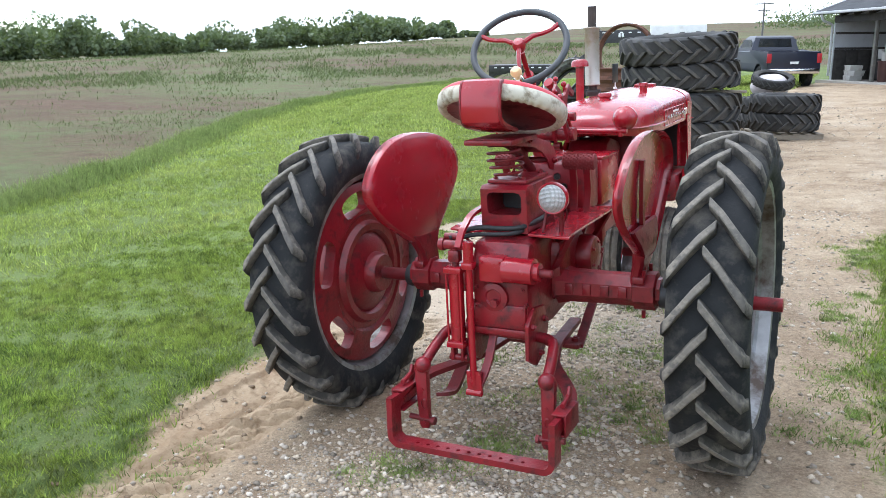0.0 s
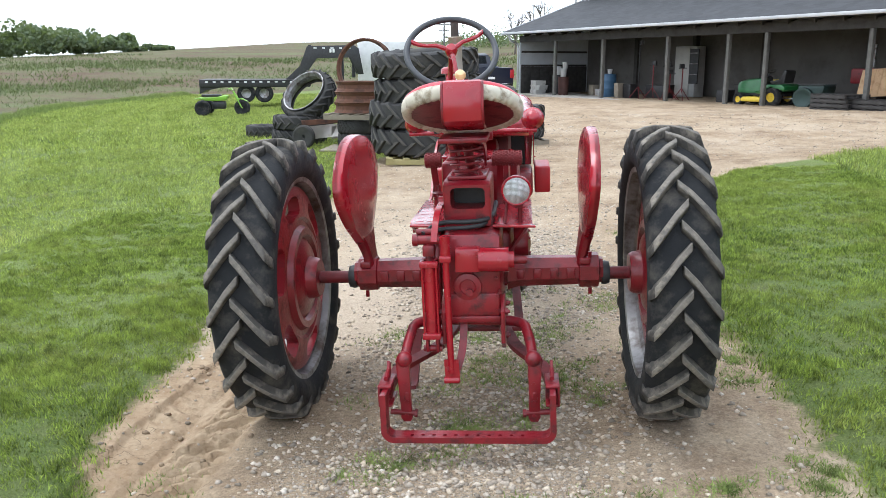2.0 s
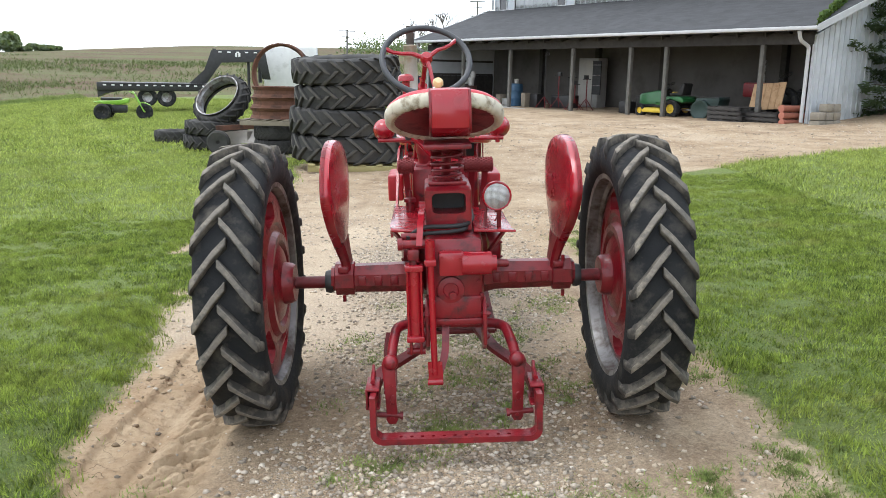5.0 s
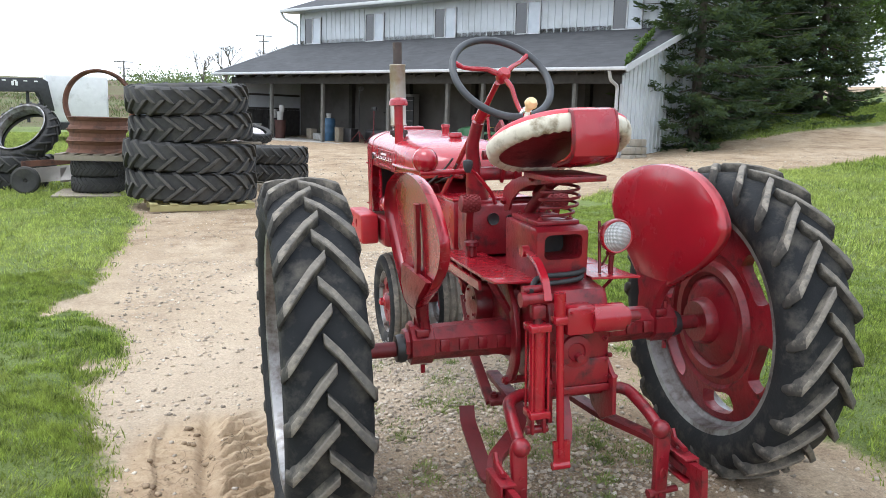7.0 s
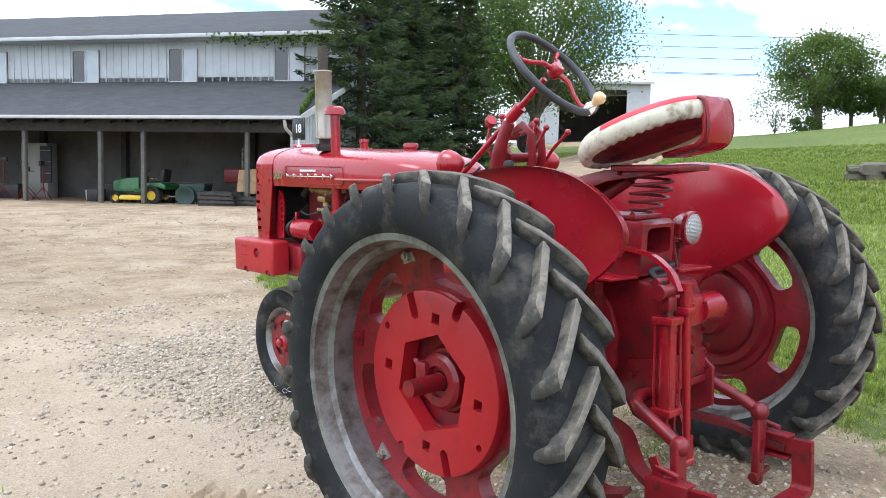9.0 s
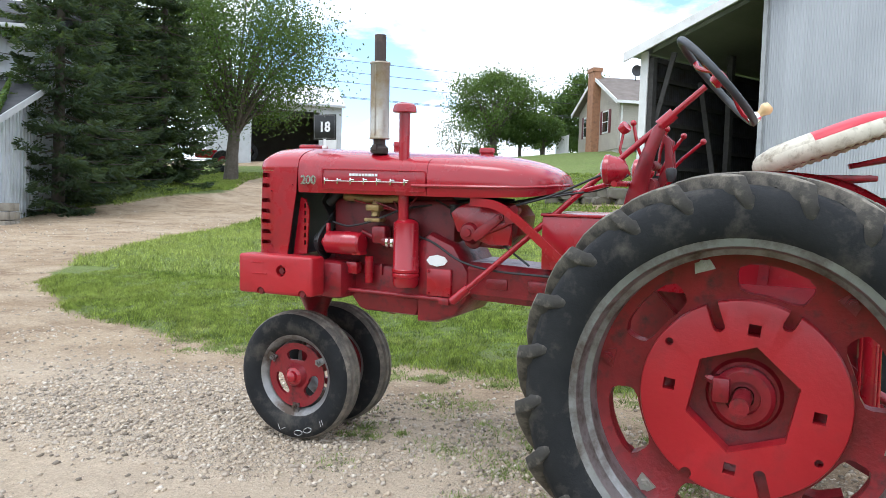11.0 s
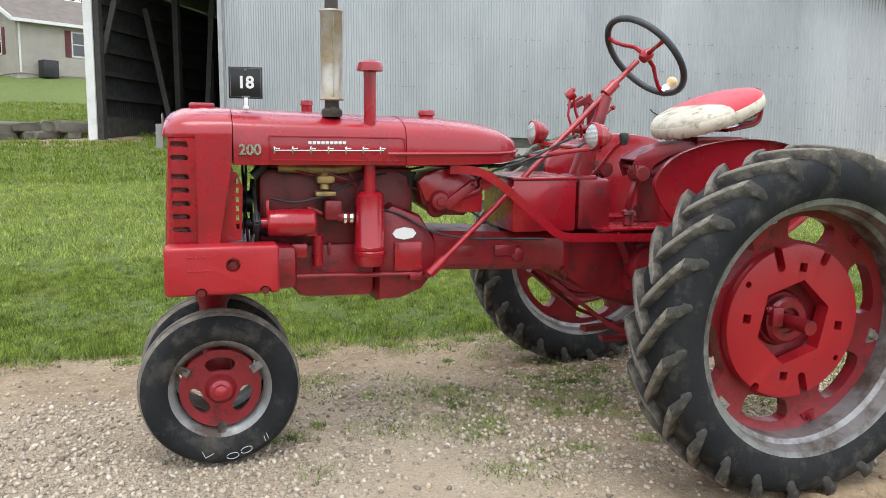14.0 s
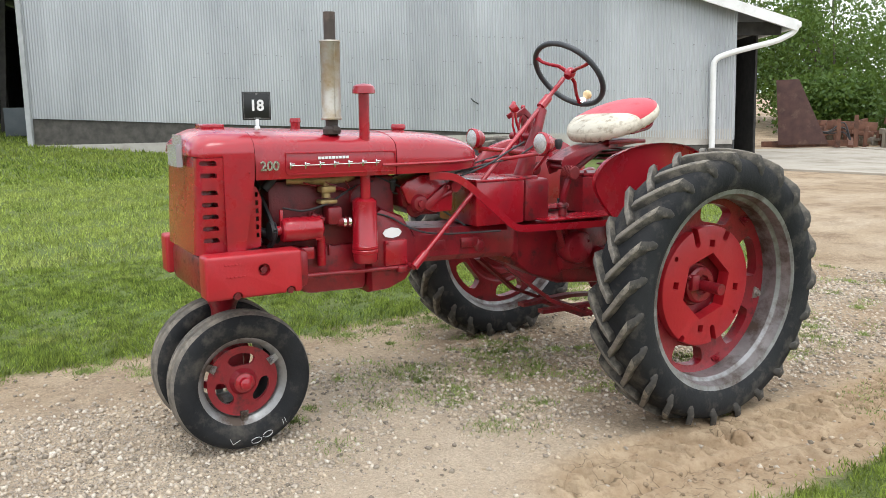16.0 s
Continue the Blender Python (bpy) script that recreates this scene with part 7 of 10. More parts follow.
sweep(bm, arc_pts([(-0.21, -0.36, 0.88), (-0.15, -0.27, 0.90), (-0.02, -0.27, 0.905), (0.05, -0.25, 0.91), (0.08, -0.12, 0.93), (0.08, 0.1, 0.94)], 5, 0.06), 0.009, 10)
part("hydraulic_hose", bm, HOSE, tractor, "black rubber hoses")
for s, y in ((-1, -0.33), (1, -0.31)):
    bm = bmesh.new()
    slab(bm, [(-0.37, 0.56), (-0.30, 0.62), (-0.18, 0.60), (-0.14, 0.50), (-0.20, 0.40), (-0.28, 0.37), (-0.37, 0.42)], 0.018, axes((s * 0.125, 0, 0), (0, 1, 0), (0, 0, 1), (1, 0, 0)), bevel=0.005)
    for yy, zz in ((-0.33, 0.55), (-0.25, 0.42), (-0.2, 0.55)):
        bolt(bm, (s * 0.134, yy, zz), (s, 0, 0), 0.014, 0.012)
    part("hitch_bracket", bm, RED_CAST, tractor)
# rocker shaft: cross tube whose ends bend back to the drop links
bm = bmesh.new()
sweep(bm, arc_pts([(-0.283, -0.485, 0.395), (-0.277, -0.40, 0.44), (-0.262, -0.30, 0.49), (-0.20, -0.27, 0.498), (0.16, -0.27, 0.490), (0.215, -0.30, 0.485), (0.238, -0.40, 0.44), (0.247, -0.485, 0.395)], 6, 0.06), 0.022, 14)
part("rocker_shaft", bm, RED_CAST, tractor)
for s, x in ((-1, -0.284), (1, 0.248)):
    bm = bmesh.new()
    slab(bm, [(-0.03, 0.30), (-0.022, 0.12), (-0.026, 0.05), (-0.015, 0.03), (0.015, 0.03), (0.026, 0.05), (0.022, 0.12), (0.026, 0.26), (0.032, 0.30), (0.02, 0.325), (-0.018, 0.325)], 0.03, axes((x, -0.485, 0.09), (1, 0, 0), (0, 0, 1), (0, -1, 0)) @ Matrix.Rotation(radians(-1.5 * s), 4, "Z"), bevel=0.007)
    bmesh.ops.create_uvsphere(bm, u_segments=16, v_segments=10, radius=0.034, matrix=Matrix.Translation((x, -0.487, 0.395)))
    for z in (0.29, 0.21, 0.15):
        rod(bm, (x, -0.495, z), (x, -0.505, z), 0.008, n=10)
    lathe(bm, [(0.013, -0.002), (0.017, 0.0), (0.013, 0.002)], axes((x + 0.005, -0.506, 0.235), (1, 0, 0), (0, 0, 1), (0, -1, 0)) @ Matrix.Diagonal((0.8, 1.4, 1, 1)), 20, True)
    dl = part("drop_link", bm, RED_CAST, tractor)
    c = bmesh.new()
    rod(c, (x - s * 0.04, -0.49, 0.157), (x + s * 0.07, -0.49, 0.164), 0.012, n=12)
    rod(c, (x - s * 0.045, -0.49, 0.156), (x - s * 0.032, -0.49, 0.157), 0.018, n=8)
    part("pin", c, RED_DARK, dl)
    # lower arm, a flat dark bar from under the gearbox to the prong sleeve
    ox = x + s * 0.075
    bm = bmesh.new()
    pts = [(s * 0.09, 0.35, 0.37), (s * 0.12, -0.02, 0.375), (s * 0.17, -0.20, 0.35), (x + s * 0.05, -0.36, 0.305), (ox, -0.44, 0.275), (ox, -0.56, 0.26)]
    sweep(bm, arc_pts(pts, 3, 0.05), 0, flat=(0.011, 0.026), up=(1, 0, 0))
    part("lower_arm", bm, RED_DARK, tractor)
    bm = bmesh.new()
    for z in (0.305, 0.225):
        box(bm, (ox, -0.50, z), (0.055, 0.15, 0.010), bevel=0.003)
    box(bm, (ox + s * 0.024, -0.50, 0.265), (0.010, 0.15, 0.09), bevel=0.003)
    slab(bm, [(-0.44, 0.31), (-0.42, 0.36), (-0.45, 0.375), (-0.485, 0.31)], 0.012, axes((ox, 0, 0), (0, 1, 0), (0, 0, 1), (1, 0, 0)), bevel=0.003)
    rod(bm, (ox, -0.45, 0.34), (ox, -0.53, 0.325), 0.010, n=10)
    part("hitch_socket", bm, RED_CAST, tractor)
# draw bar: a bent flat bar with a row of holes
bm = bmesh.new()
HB = [(-0.358, -0.45, 0.275), (-0.358, -0.615, 0.258), (-0.357, -0.635, 0.20), (-0.345, -0.635, 0.125), (-0.30, -0.635, 0.112), (0.27, -0.635, 0.112), (0.315, -0.635, 0.125), (0.326, -0.635, 0.20), (0.325, -0.615, 0.258), (0.325, -0.45, 0.275)]


def bar_section(p, tang, w, h, wide):
    return [p + wide * a * w + tang * b for a, b in ((1, h), (-1, h), (-1, -h), (1, -h))]


sweep(bm, arc_pts([(-0.355, -0.615, 0.30), (-0.355, -0.622, 0.135), (-0.33, -0.622, 0.112), (0.30, -0.622, 0.112), (0.323, -0.622, 0.135), (0.323, -0.615, 0.30)], 6, 0.05), 0, flat=(0.012, 0.036), up=(0, 1, 0))
cutter = bmesh.new()
for i in range(11):
    rod(cutter, (-0.245 + i * 0.0445, -0.630, 0.05), (-0.245 + i * 0.0445, -0.630, 0.2), 0.0085, n=14)
bar = part("drawbar", cut(bm, cutter), RED_CAST, tractor, "bent red drawbar with a row of holes", sharp=30)
for x in (-0.355, 0.323):
    bm = bmesh.new()
    box(bm, (x, -0.53, 0.268), (0.024, 0.20, 0.058), bevel=0.006)
    part("prong", bm, RED_CAST, bar)
# swinging stay bars towards the front axle
bm = bmesh.new()
for s in (-1, 1):
    sweep(bm, [(s * 0.13, 0.62, 0.66), (s * 0.17, 0.35, 0.45), (s * 0.19, 0.08, 0.34)], 0, flat=(0.020, 0.009))
box(bm, (0, 0.10, 0.345), (0.40, 0.10, 0.022), bevel=0.005)
for x in (-0.17, 0.17):
    bolt(bm, (x, 0.10, 0.357), (0, 0, 1), 0.018, 0.014)
sweep(bm, arc_pts([(-0.30, 0.06, 0.345), (-0.31, 0.02, 0.30), (-0.305, -0.2, 0.16), (-0.30, -0.30, 0.19)], 4, 0.05), 0, flat=(0.030, 0.008))
part("stay_bar", bm, RED_DARK, tractor)

# ---- gear stick, side screws, misc ----
bm = bmesh.new()
sweep(bm, arc_pts([(-0.05, 0.42, 1.11), (-0.08, 0.38, 1.16), (-0.15, 0.36, 1.24), (-0.19, 0.34, 1.27)], 4, 0.05), 0.008, 8)
gs = part("gear_stick", bm, RED, tractor)
bm = bmesh.new()
lathe(bm, [(0.0, -0.03), (0.012, -0.028), (0.018, -0.012), (0.022, 0.012), (0.018, 0.022), (0.0, 0.026)], pose(-0.2, 0.34, 1.285), 20)
part("stick_knob", bm, HOSE, gs, "black rubber knob")
bm = bmesh.new()
rod(bm, (0.14, -0.2, 0.91), (0.16, -0.15, 1.1), 0.006, n=8)
part("brake_latch", bm, RED_DARK, tractor)
bm = bmesh.new()
lathe(bm, [(0.0, 0.1), (0.012, 0.1), (0.014, 0.07), (0.03, 0.06), (0.032, 0.045), (0.022, 0.04), (0.024, 0.0), (0.0, 0.0)], pose(-0.2, 0.30, 0.91), 20)
part("pedal_return_post", bm, RED_CAST, tractor)

# ---- the numbered card clipped on the hood ----
card = thing("number_sign", LEVEL @ pose(-0.15, 1.92, 1.39, 0, 0, 0), "small black card with white number on a clip", "sign")
bm = bmesh.new()
box(bm, (0, 0, 0.092), (0.003, 0.123, 0.117), bevel=0.001)
part("card", bm, SIGN_BLACK, card)
me = text_mesh("18", 0.062, 0.0006)
me.materials.append(WHITE)
ob = new("number", me)
ob.parent = card
ob.matrix_local = axes((-0.0025, 0.0, 0.092), (0, -1, 0), (0, 0, 1), (-1, 0, 0))
bm = bmesh.new()
for y0, y1, z0, z1 in ((-0.056, -0.006, 0.145, 0.1462), (0.006, 0.056, 0.145, 0.1462), (-0.056, -0.018, 0.039, 0.0402), (0.018, 0.056, 0.039, 0.0402), (-0.0562, -0.055, 0.039, 0.146), (0.055, 0.0562, 0.039, 0.146)):
    box(bm, (-0.0022, (y0 + y1) / 2, (z0 + z1) / 2), (0.001, y1 - y0, z1 - z0))
part("border", bm, GALV, card)
bm = bmesh.new()
pts = [(0.0075 * (1 if k % 2 else 0.4) * math.sin(math.pi * k / 5), 0.0075 * (1 if k % 2 else 0.4) * -math.cos(math.pi * k / 5)) for k in range(10)]
slab(bm, pts, 0.001, axes((-0.0025, 0, 0.142), (0, -1, 0), (0, 0, 1), (-1, 0, 0)))
part("star", bm, GALV, card)
for i in range(4):
    part("letter_bar", box(bmesh.new(), (-0.0024, 0.012 - i * 0.008, 0.041), (0.001, 0.006, 0.006)), GALV, card)
bm = bmesh.new()
box(bm, (0, 0, 0.018), (0.004, 0.014, 0.04), bevel=0.001)
box(bm, (0, 0, 0.0), (0.02, 0.02, 0.014), bevel=0.003)
part("clip", bm, WHITE, card, "white plastic clip")

# clear plastic leaflet holder on the nose
k = Mat("clear_plastic", 0.08, 0.0, 0.5)
k.color(k.mix(k.ramp(k.noise(20, 3), [(0.3, 0.0), (0.7, 1.0)]), (0.75, 0.79, 0.82), (0.86, 0.88, 0.90)))
k.b.inputs["Transmission Weight"].default_value = 0.7
holder = thing("leaflet_holder", LEVEL @ pose(-0.02, 2.225, 1.29), "empty clear plastic leaflet holder on the tractor nose", "leaflet holder")
part("back_plate", box(bmesh.new(), (0, 0, 0.01), (0.15, 0.003, 0.13)), k.m, holder)
part("pocket", box(box(box(bmesh.new(), (0, 0.022, -0.01), (0.15, 0.003, 0.09)), (-0.074, 0.011, -0.01), (0.003, 0.022, 0.09)), (0, 0.011, -0.054), (0.15, 0.022, 0.003)), k.m, holder)

# bolts and ribs on the rear housing
for x, z in ((-0.105, 0.78), (0.105, 0.78), (-0.06, 0.80), (0.0, 0.805), (0.06, 0.80), (-0.115, 0.64), (0.115, 0.64), (-0.115, 0.56), (0.115, 0.56)):
    b = bmesh.new()
    bolt(b, (x, -0.337, z), (0, -1, 0), 0.010, 0.010)
    part("bolt", b, RED_DARK, tractor)
for s in (-1, 1):
    for k in range(8):
        a = radians(45 * k + 22)
        b = bmesh.new()
        bolt(b, (s * 0.148, 0.068 * math.cos(a), 0.645 + 0.068 * math.sin(a)), (s, 0, 0), 0.009, 0.010)
        part("bolt", b, RED_DARK, tractor)

# ---- trees ----
def leaf_mat(name, c0, c1):
    k = Mat(name, 0.55, 0.0, 0.3)
    c = k.mix(k.island(), c0, c1)
    k.color(c)
    tr = k.n.new("ShaderNodeBsdfTranslucent")
    k.l.new(k.mix(0.5, c, (0.3, 0.4, 0.05)), tr.inputs["Color"])
    mx = k.n.new("ShaderNodeMixShader")
    mx.inputs[0].default_value = 0.3
    k.l.new(k.b.outputs[0], mx.inputs[1])
    k.l.new(tr.outputs[0], mx.inputs[2])
    k.l.new(mx.outputs[0], k.n["Material Output"].inputs["Surface"])
    return k.m


LEAF = leaf_mat("green_leaves", (0.045, 0.09, 0.018), (0.10, 0.165, 0.036))
LEAF_DARK = leaf_mat("dark_green_leaves", (0.035, 0.075, 0.018), (0.075, 0.13, 0.03))
# greyer, paler green: distance haze mixed into the leaf colour
LEAF_HAZE = leaf_mat("haze_toned_leaves", (0.07, 0.10, 0.06), (0.15, 0.185, 0.10))
NEEDLE = leaf_mat("spruce_needles", (0.018, 0.038, 0.026), (0.055, 0.085, 0.052))
BARK = worn("grey_brown_bark", (0.07, 0.058, 0.045), (0.13, 0.11, 0.09), 6, 0.95, 0.0, None, bump=0.6, fine=12)


def quads(centres, sizes, rng, flat=0.0, long=1.6, droop=None):
    """Small leaf-shaped faces at the given places, turned at random."""
    n = len(centres)
    a = rng.normal(size=(n, 3))
    a[:, 2] *= 1 - flat
    if droop is not None:
        a = droop + a * 0.35
    a /= np.linalg.norm(a, axis=1)[:, None] + 1e-9
    b_ = rng.normal(size=(n, 3))
    b_ -= a * (a * b_).sum(1)[:, None]
    b_ /= np.linalg.norm(b_, axis=1)[:, None] + 1e-9
    s = np.asarray(sizes)[:, None]
    c = np.asarray(centres)
    p = np.stack([c - a * s * long / 2, c + b_ * s * 0.5, c + a * s * long / 2, c - b_ * s * 0.5], 1)
    return p.reshape(-1, 3)


def quad_mesh(name, pts, mat):
    n = len(pts) // 4
    me = bpy.data.meshes.new(name)
    me.vertices.add(len(pts))
    me.vertices.foreach_set("co", np.asarray(pts, np.float32).ravel())
    me.loops.add(n * 4)
    me.loops.foreach_set("vertex_index", np.arange(n * 4))
    me.polygons.add(n)
    me.polygons.foreach_set("loop_start", np.arange(n) * 4)
    me.update(calc_edges=True)
    me.materials.append(mat)
    return me


def leafy_tree(name, x, y, h, spread, trunk, low, clumps, per, leaf, mat, seed, label, lean=0.0, sparse=0.5, dz=0.0, fork=0.3):
    rng = np.random.default_rng(seed)
    z0 = ground_z(x, y) + dz
    tree = thing(name, Matrix.Translation((x, y, z0 - 0.1)), label, "tree")
    bm = bmesh.new()
    top = h * fork + low * 0.4
    sweep(bm, [(0, 0, 0), (lean * 0.1, 0.03, top * 0.5), (lean * 0.25, 0, top)], [trunk * 1.25, trunk, trunk * 0.85], 10)
    cs = []
    for i in range(clumps):
        u = rng.normal(size=3)
        u /= np.linalg.norm(u)
        r = rng.uniform(0.55, 1.0) ** 0.6
        c = np.array([u[0] * spread * r + lean * 0.5, u[1] * spread * r, low + (h - low) * (0.5 + 0.5 * u[2] * r)])
        cs.append(c)
        if i % 2 == 0:
            b0 = Vector((lean * 0.25, 0, top * rng.uniform(0.75, 1.0)))
            c1 = Vector(c)
            mid = b0.lerp(c1, 0.5) + Vector((0, 0, 0.12 * (c1 - b0).length))
            sweep(bm, [b0, b0.lerp(mid, 0.5), mid, c1], [trunk * 0.42, trunk * 0.3, trunk * 0.18, trunk * 0.06], 6)
    part("trunk", bm, BARK, tree)
    cent, size = [], []
    for c in cs:
        k = int(per * rng.uniform(0.5, 1.4))
        s = spread * rng.uniform(0.13, 0.28)
        cent.append(c + rng.normal(size=(k, 3)) * np.array([s, s, s * 0.7]))
        size.append(rng.uniform(0.6, 1.3, k) * leaf)
    ob = new("crown", quad_mesh("crown", quads(np.concatenate(cent), np.concatenate(size), rng), mat))
    ob.parent = tree
    return tree


def spruce(name, x, y, h, spread, seed, label):
    rng = np.random.default_rng(seed)
    z0 = ground_z(x, y)
    tree = thing(name, Matrix.Translation((x, y, z0 - 0.1)), label, "tree")
    bm = bmesh.new()
    sweep(bm, [(0, 0, 0), (0, 0, h * 0.5), (0, 0, h)], [0.2, 0.12, 0.02], 10)
    cent, size, dirs = [], [], []
    z = 0.4
    while z < h * 0.98:
        f = 1 - z / h
        L = spread * (0.10 + 0.90 * f ** 0.8) * (0.8 if z < 1.0 else 1.0)
        n = int(7 + 6 * f)
        a0 = rng.uniform(0, 6.28)
        for k in range(n):
            a = a0 + 2 * math.pi * k / n + rng.normal() * 0.22
            l = L * rng.uniform(0.62, 1.18)
            zb = z + rng.normal() * 0.12
            d = np.array([math.cos(a), math.sin(a), 0])
            side = np.array([-d[1], d[0], 0])
            # each bough: sprays of twigs along it, sagging and lifting at the tip
            m = int(60 + 130 * f)
            t = rng.uniform(0.2, 1.0, m) ** 0.75
            wob = rng.uniform(-1, 1, m) * (0.10 + 0.30 * l * (1.08 - t))
            drop = -0.34 * l * t + 0.26 * l * t * t * t - 0.16 * np.abs(wob)
            c = d * (t * l)[:, None] + side * wob[:, None]
            c[:, 2] = zb + drop - np.abs(rng.normal(size=m)) * 0.07
            cent.append(c)
            size.append(rng.uniform(0.035, 0.07, m))
            dd = d * 0.8 + side * np.sign(wob)[:, None] * 0.6
            dd[:, 2] = -0.30 + 0.5 * (t > 0.85)
            dirs.append(dd)
            if k % 2 == 0:
                sweep(bm, [(0, 0, zb), tuple(d * l * 0.5 + np.array([0, 0, zb - 0.13 * l])), tuple(d * l * 0.92 + np.array([0, 0, zb - 0.11 * l]))], [0.03, 0.02, 0.006], 5)
        z += 0.24 + 0.16 * f
    part("trunk", bm, BARK, tree)
    ob = new("crown", quad_mesh("crown", quads(np.concatenate(cent), np.concatenate(size), rng, long=4.2, droop=np.concatenate(dirs)), NEEDLE))
    ob.parent = tree
    return tree


spruce("spruce", 16.9, 22.5, 10.8, 3.1, 1, "tall dark blue-green spruce beside the barn")
spruce("spruce", 20.5, 22.7, 9.8, 2.4, 2, "dark green spruce behind another spruce")
spruce("spruce", 18.7, 24.0, 10.0, 2.8, 4, "dark green spruce behind another spruce")
spruce("spruce", 13.85, 20.35, 11.0, 2.8, 3, "dark green spruce close to the barn wall")
leafy_tree("deciduous_tree", 32.0, 28.8, 10.5, 4.6, 0.33, 3.3, 110, 330, 0.10, LEAF_DARK, 11, "airy green tree with forked dark limbs by the drive", lean=1.0, fork=0.16)
leafy_tree("deciduous_tree", 29.0, 31.5, 11.0, 3.6, 0.3, 2.5, 60, 280, 0.12, LEAF, 12, "dense green tree behind the spruces", fork=0.2)
leafy_tree("maple_tree", 47.6, 19.7, 5.9, 2.75, 0.26, 1.5, 60, 420, 0.10, LEAF, 13, "broad round maple on the lawn of the rise", fork=0.22)
leafy_tree("small_tree", 49.0, 18.3, 3.0, 1.25, 0.12, 1.2, 30, 220, 0.09, LEAF_DARK, 14, "small round-headed tree near the house")
leafy_tree("small_tree", 49.8, 16.9, 2.9, 1.2, 0.12, 1.2, 28, 220, 0.09, LEAF_DARK, 15, "small round-headed tree near the house")
leafy_tree("shade_tree", 69.0, 18.9, 10.0, 2.9, 0.35, 3.0, 60, 300, 0.15, LEAF_DARK, 16, "large dark green tree behind the house")
leafy_tree("shade_tree", 66.0, 22.2, 8.3, 1.5, 0.25, 3.0, 26, 150, 0.15, LEAF_DARK, 17, "thin dark green tree behind the house")
leafy_tree("shade_tree", 62.5, 6.0, 12.5, 3.6, 0.35, 4.0, 50, 260, 0.16, LEAF, 18, "green tree rising over the house roof")
leafy_tree("bush", 44.6, 20.9, 2.6, 1.6, 0.06, 0.3, 26, 50, 0.09, LEAF_HAZE, 19, "thin twiggy lilac bush on the rise", fork=0.02)
leafy_tree("bush", 46.3, 19.9, 0.9, 0.9, 0.06, 0.1, 14, 150, 0.08, LEAF_DARK, 20, "low dark clipped shrub")
for i, (x, y, h, sp, m) in enumerate(((19, -31, 6.8, 3.4, LEAF), (15.5, -36, 5.4, 3.0, LEAF_DARK), (23.5, -36, 6.0, 3.2, LEAF), (11.5, -34, 5.0, 2.6, LEAF_DARK), (27, -30, 8.0, 3.6, LEAF_DARK), (8.0, -38, 7.0, 3.2, LEAF), (17.0, -27.5, 2.4, 1.7, LEAF), (12.6, -27.5, 2.0, 1.6, LEAF_DARK))):
    leafy_tree("wild_tree" if h > 3 else "bush", x, y, h, sp, 0.16, 0.4, 50, 300, 0.12, m, 30 + i, "overgrown green tree behind the scrap iron" if h > 3 else "overgrown green bush behind the scrap iron", fork=0.1)

# vine over the barn eave and the corner of the open shed
rng = np.random.default_rng(8)
vc = []
for s0, s1, y, z, dz in ((-0.6, 4.6, B_D - 0.6, 5.85, 0.25), (-0.4, 0.4, -0.3, 3.05, 0.2)):
    n = 520 if s1 > 2 else 500
    t = rng.uniform(0, 1, n) ** 1.6
    c = np.stack([s0 + (s1 - s0) * t, y + rng.normal(size=n) * 0.10, z + rng.normal(size=n) * 0.07 - dz * rng.uniform(0, 1, n) ** 2 * (1.4 - t)], 1)
    if s1 < 2:
        c[:, 1] = y + 3.2 * t
        c[:, 2] = z + 1.25 * t + rng.normal(size=n) * 0.08
    vc.append(c)
vc = np.concatenate(vc)
ob = new("ivy", quad_mesh("ivy", quads(vc, rng.uniform(0.06, 0.12, len(vc)), rng), LEAF_DARK))
ob.matrix_world = BARN
tagged(ob, "dark green creeper trailing along the barn eaves", "ivy", kind="stuff")

# far tree lines round the fields
rng = np.random.default_rng(9)
cent, size = [], []
for i in range(430):
    deg = rng.uniform(-92, -24)
    az = radians(deg)
    d = rng.uniform(165, 200)
    x, y = d * math.sin(az), d * math.cos(az)
    stand = 1 + 0.28 * math.sin(deg * 1.3) + 0.22 * math.sin(deg * 3.7 + 1) + 0.2 * math.sin(deg * 9.1)
    hh = stand * np.interp(deg, [-92, -60, -53, -46, -40, -36, -30, -27, -24], [10.5, 9.5, 7.5, 5.0, 4.6, 6.0, 5.0, 2.5, 1.5]) * rng.uniform(0.6, 1.2)
    wide = rng.uniform(0.30, 0.5) * hh + 0.8
    for j in range(5):
        k = 60
        u = rng.normal(size=(k, 3))
        u /= np.linalg.norm(u, axis=1)[:, None]
        o = rng.normal(size=3) * np.array([0.5, 0.5, 0.0]) * wide + np.array([0, 0, hh * rng.uniform(0.25, 0.72)])
        cent.append(u * np.array([wide * 0.55, wide * 0.55, hh * 0.24]) * rng.uniform(0.6, 1, (k, 1)) + o + np.array([x, y, float(height(x, y))]))
        size.append(rng.uniform(0.35, 0.8, k))
for i in range(150):
    az = radians(rng.uniform(-6, 8))
    d = rng.uniform(150, 190)
    x, y = d * math.sin(az), d * math.cos(az)
    hh = rng.uniform(2, 5)
    u = rng.normal(size=(40, 3))
    u /= np.linalg.norm(u, axis=1)[:, None]
    cent.append(u * np.array([2.0, 2.0, hh * 0.5]) * rng.uniform(0.3, 1, (40, 1)) + np.array([x, y, float(height(x, y)) + hh * 0.4]))
    size.append(rng.uniform(0.2, 0.45, 40))
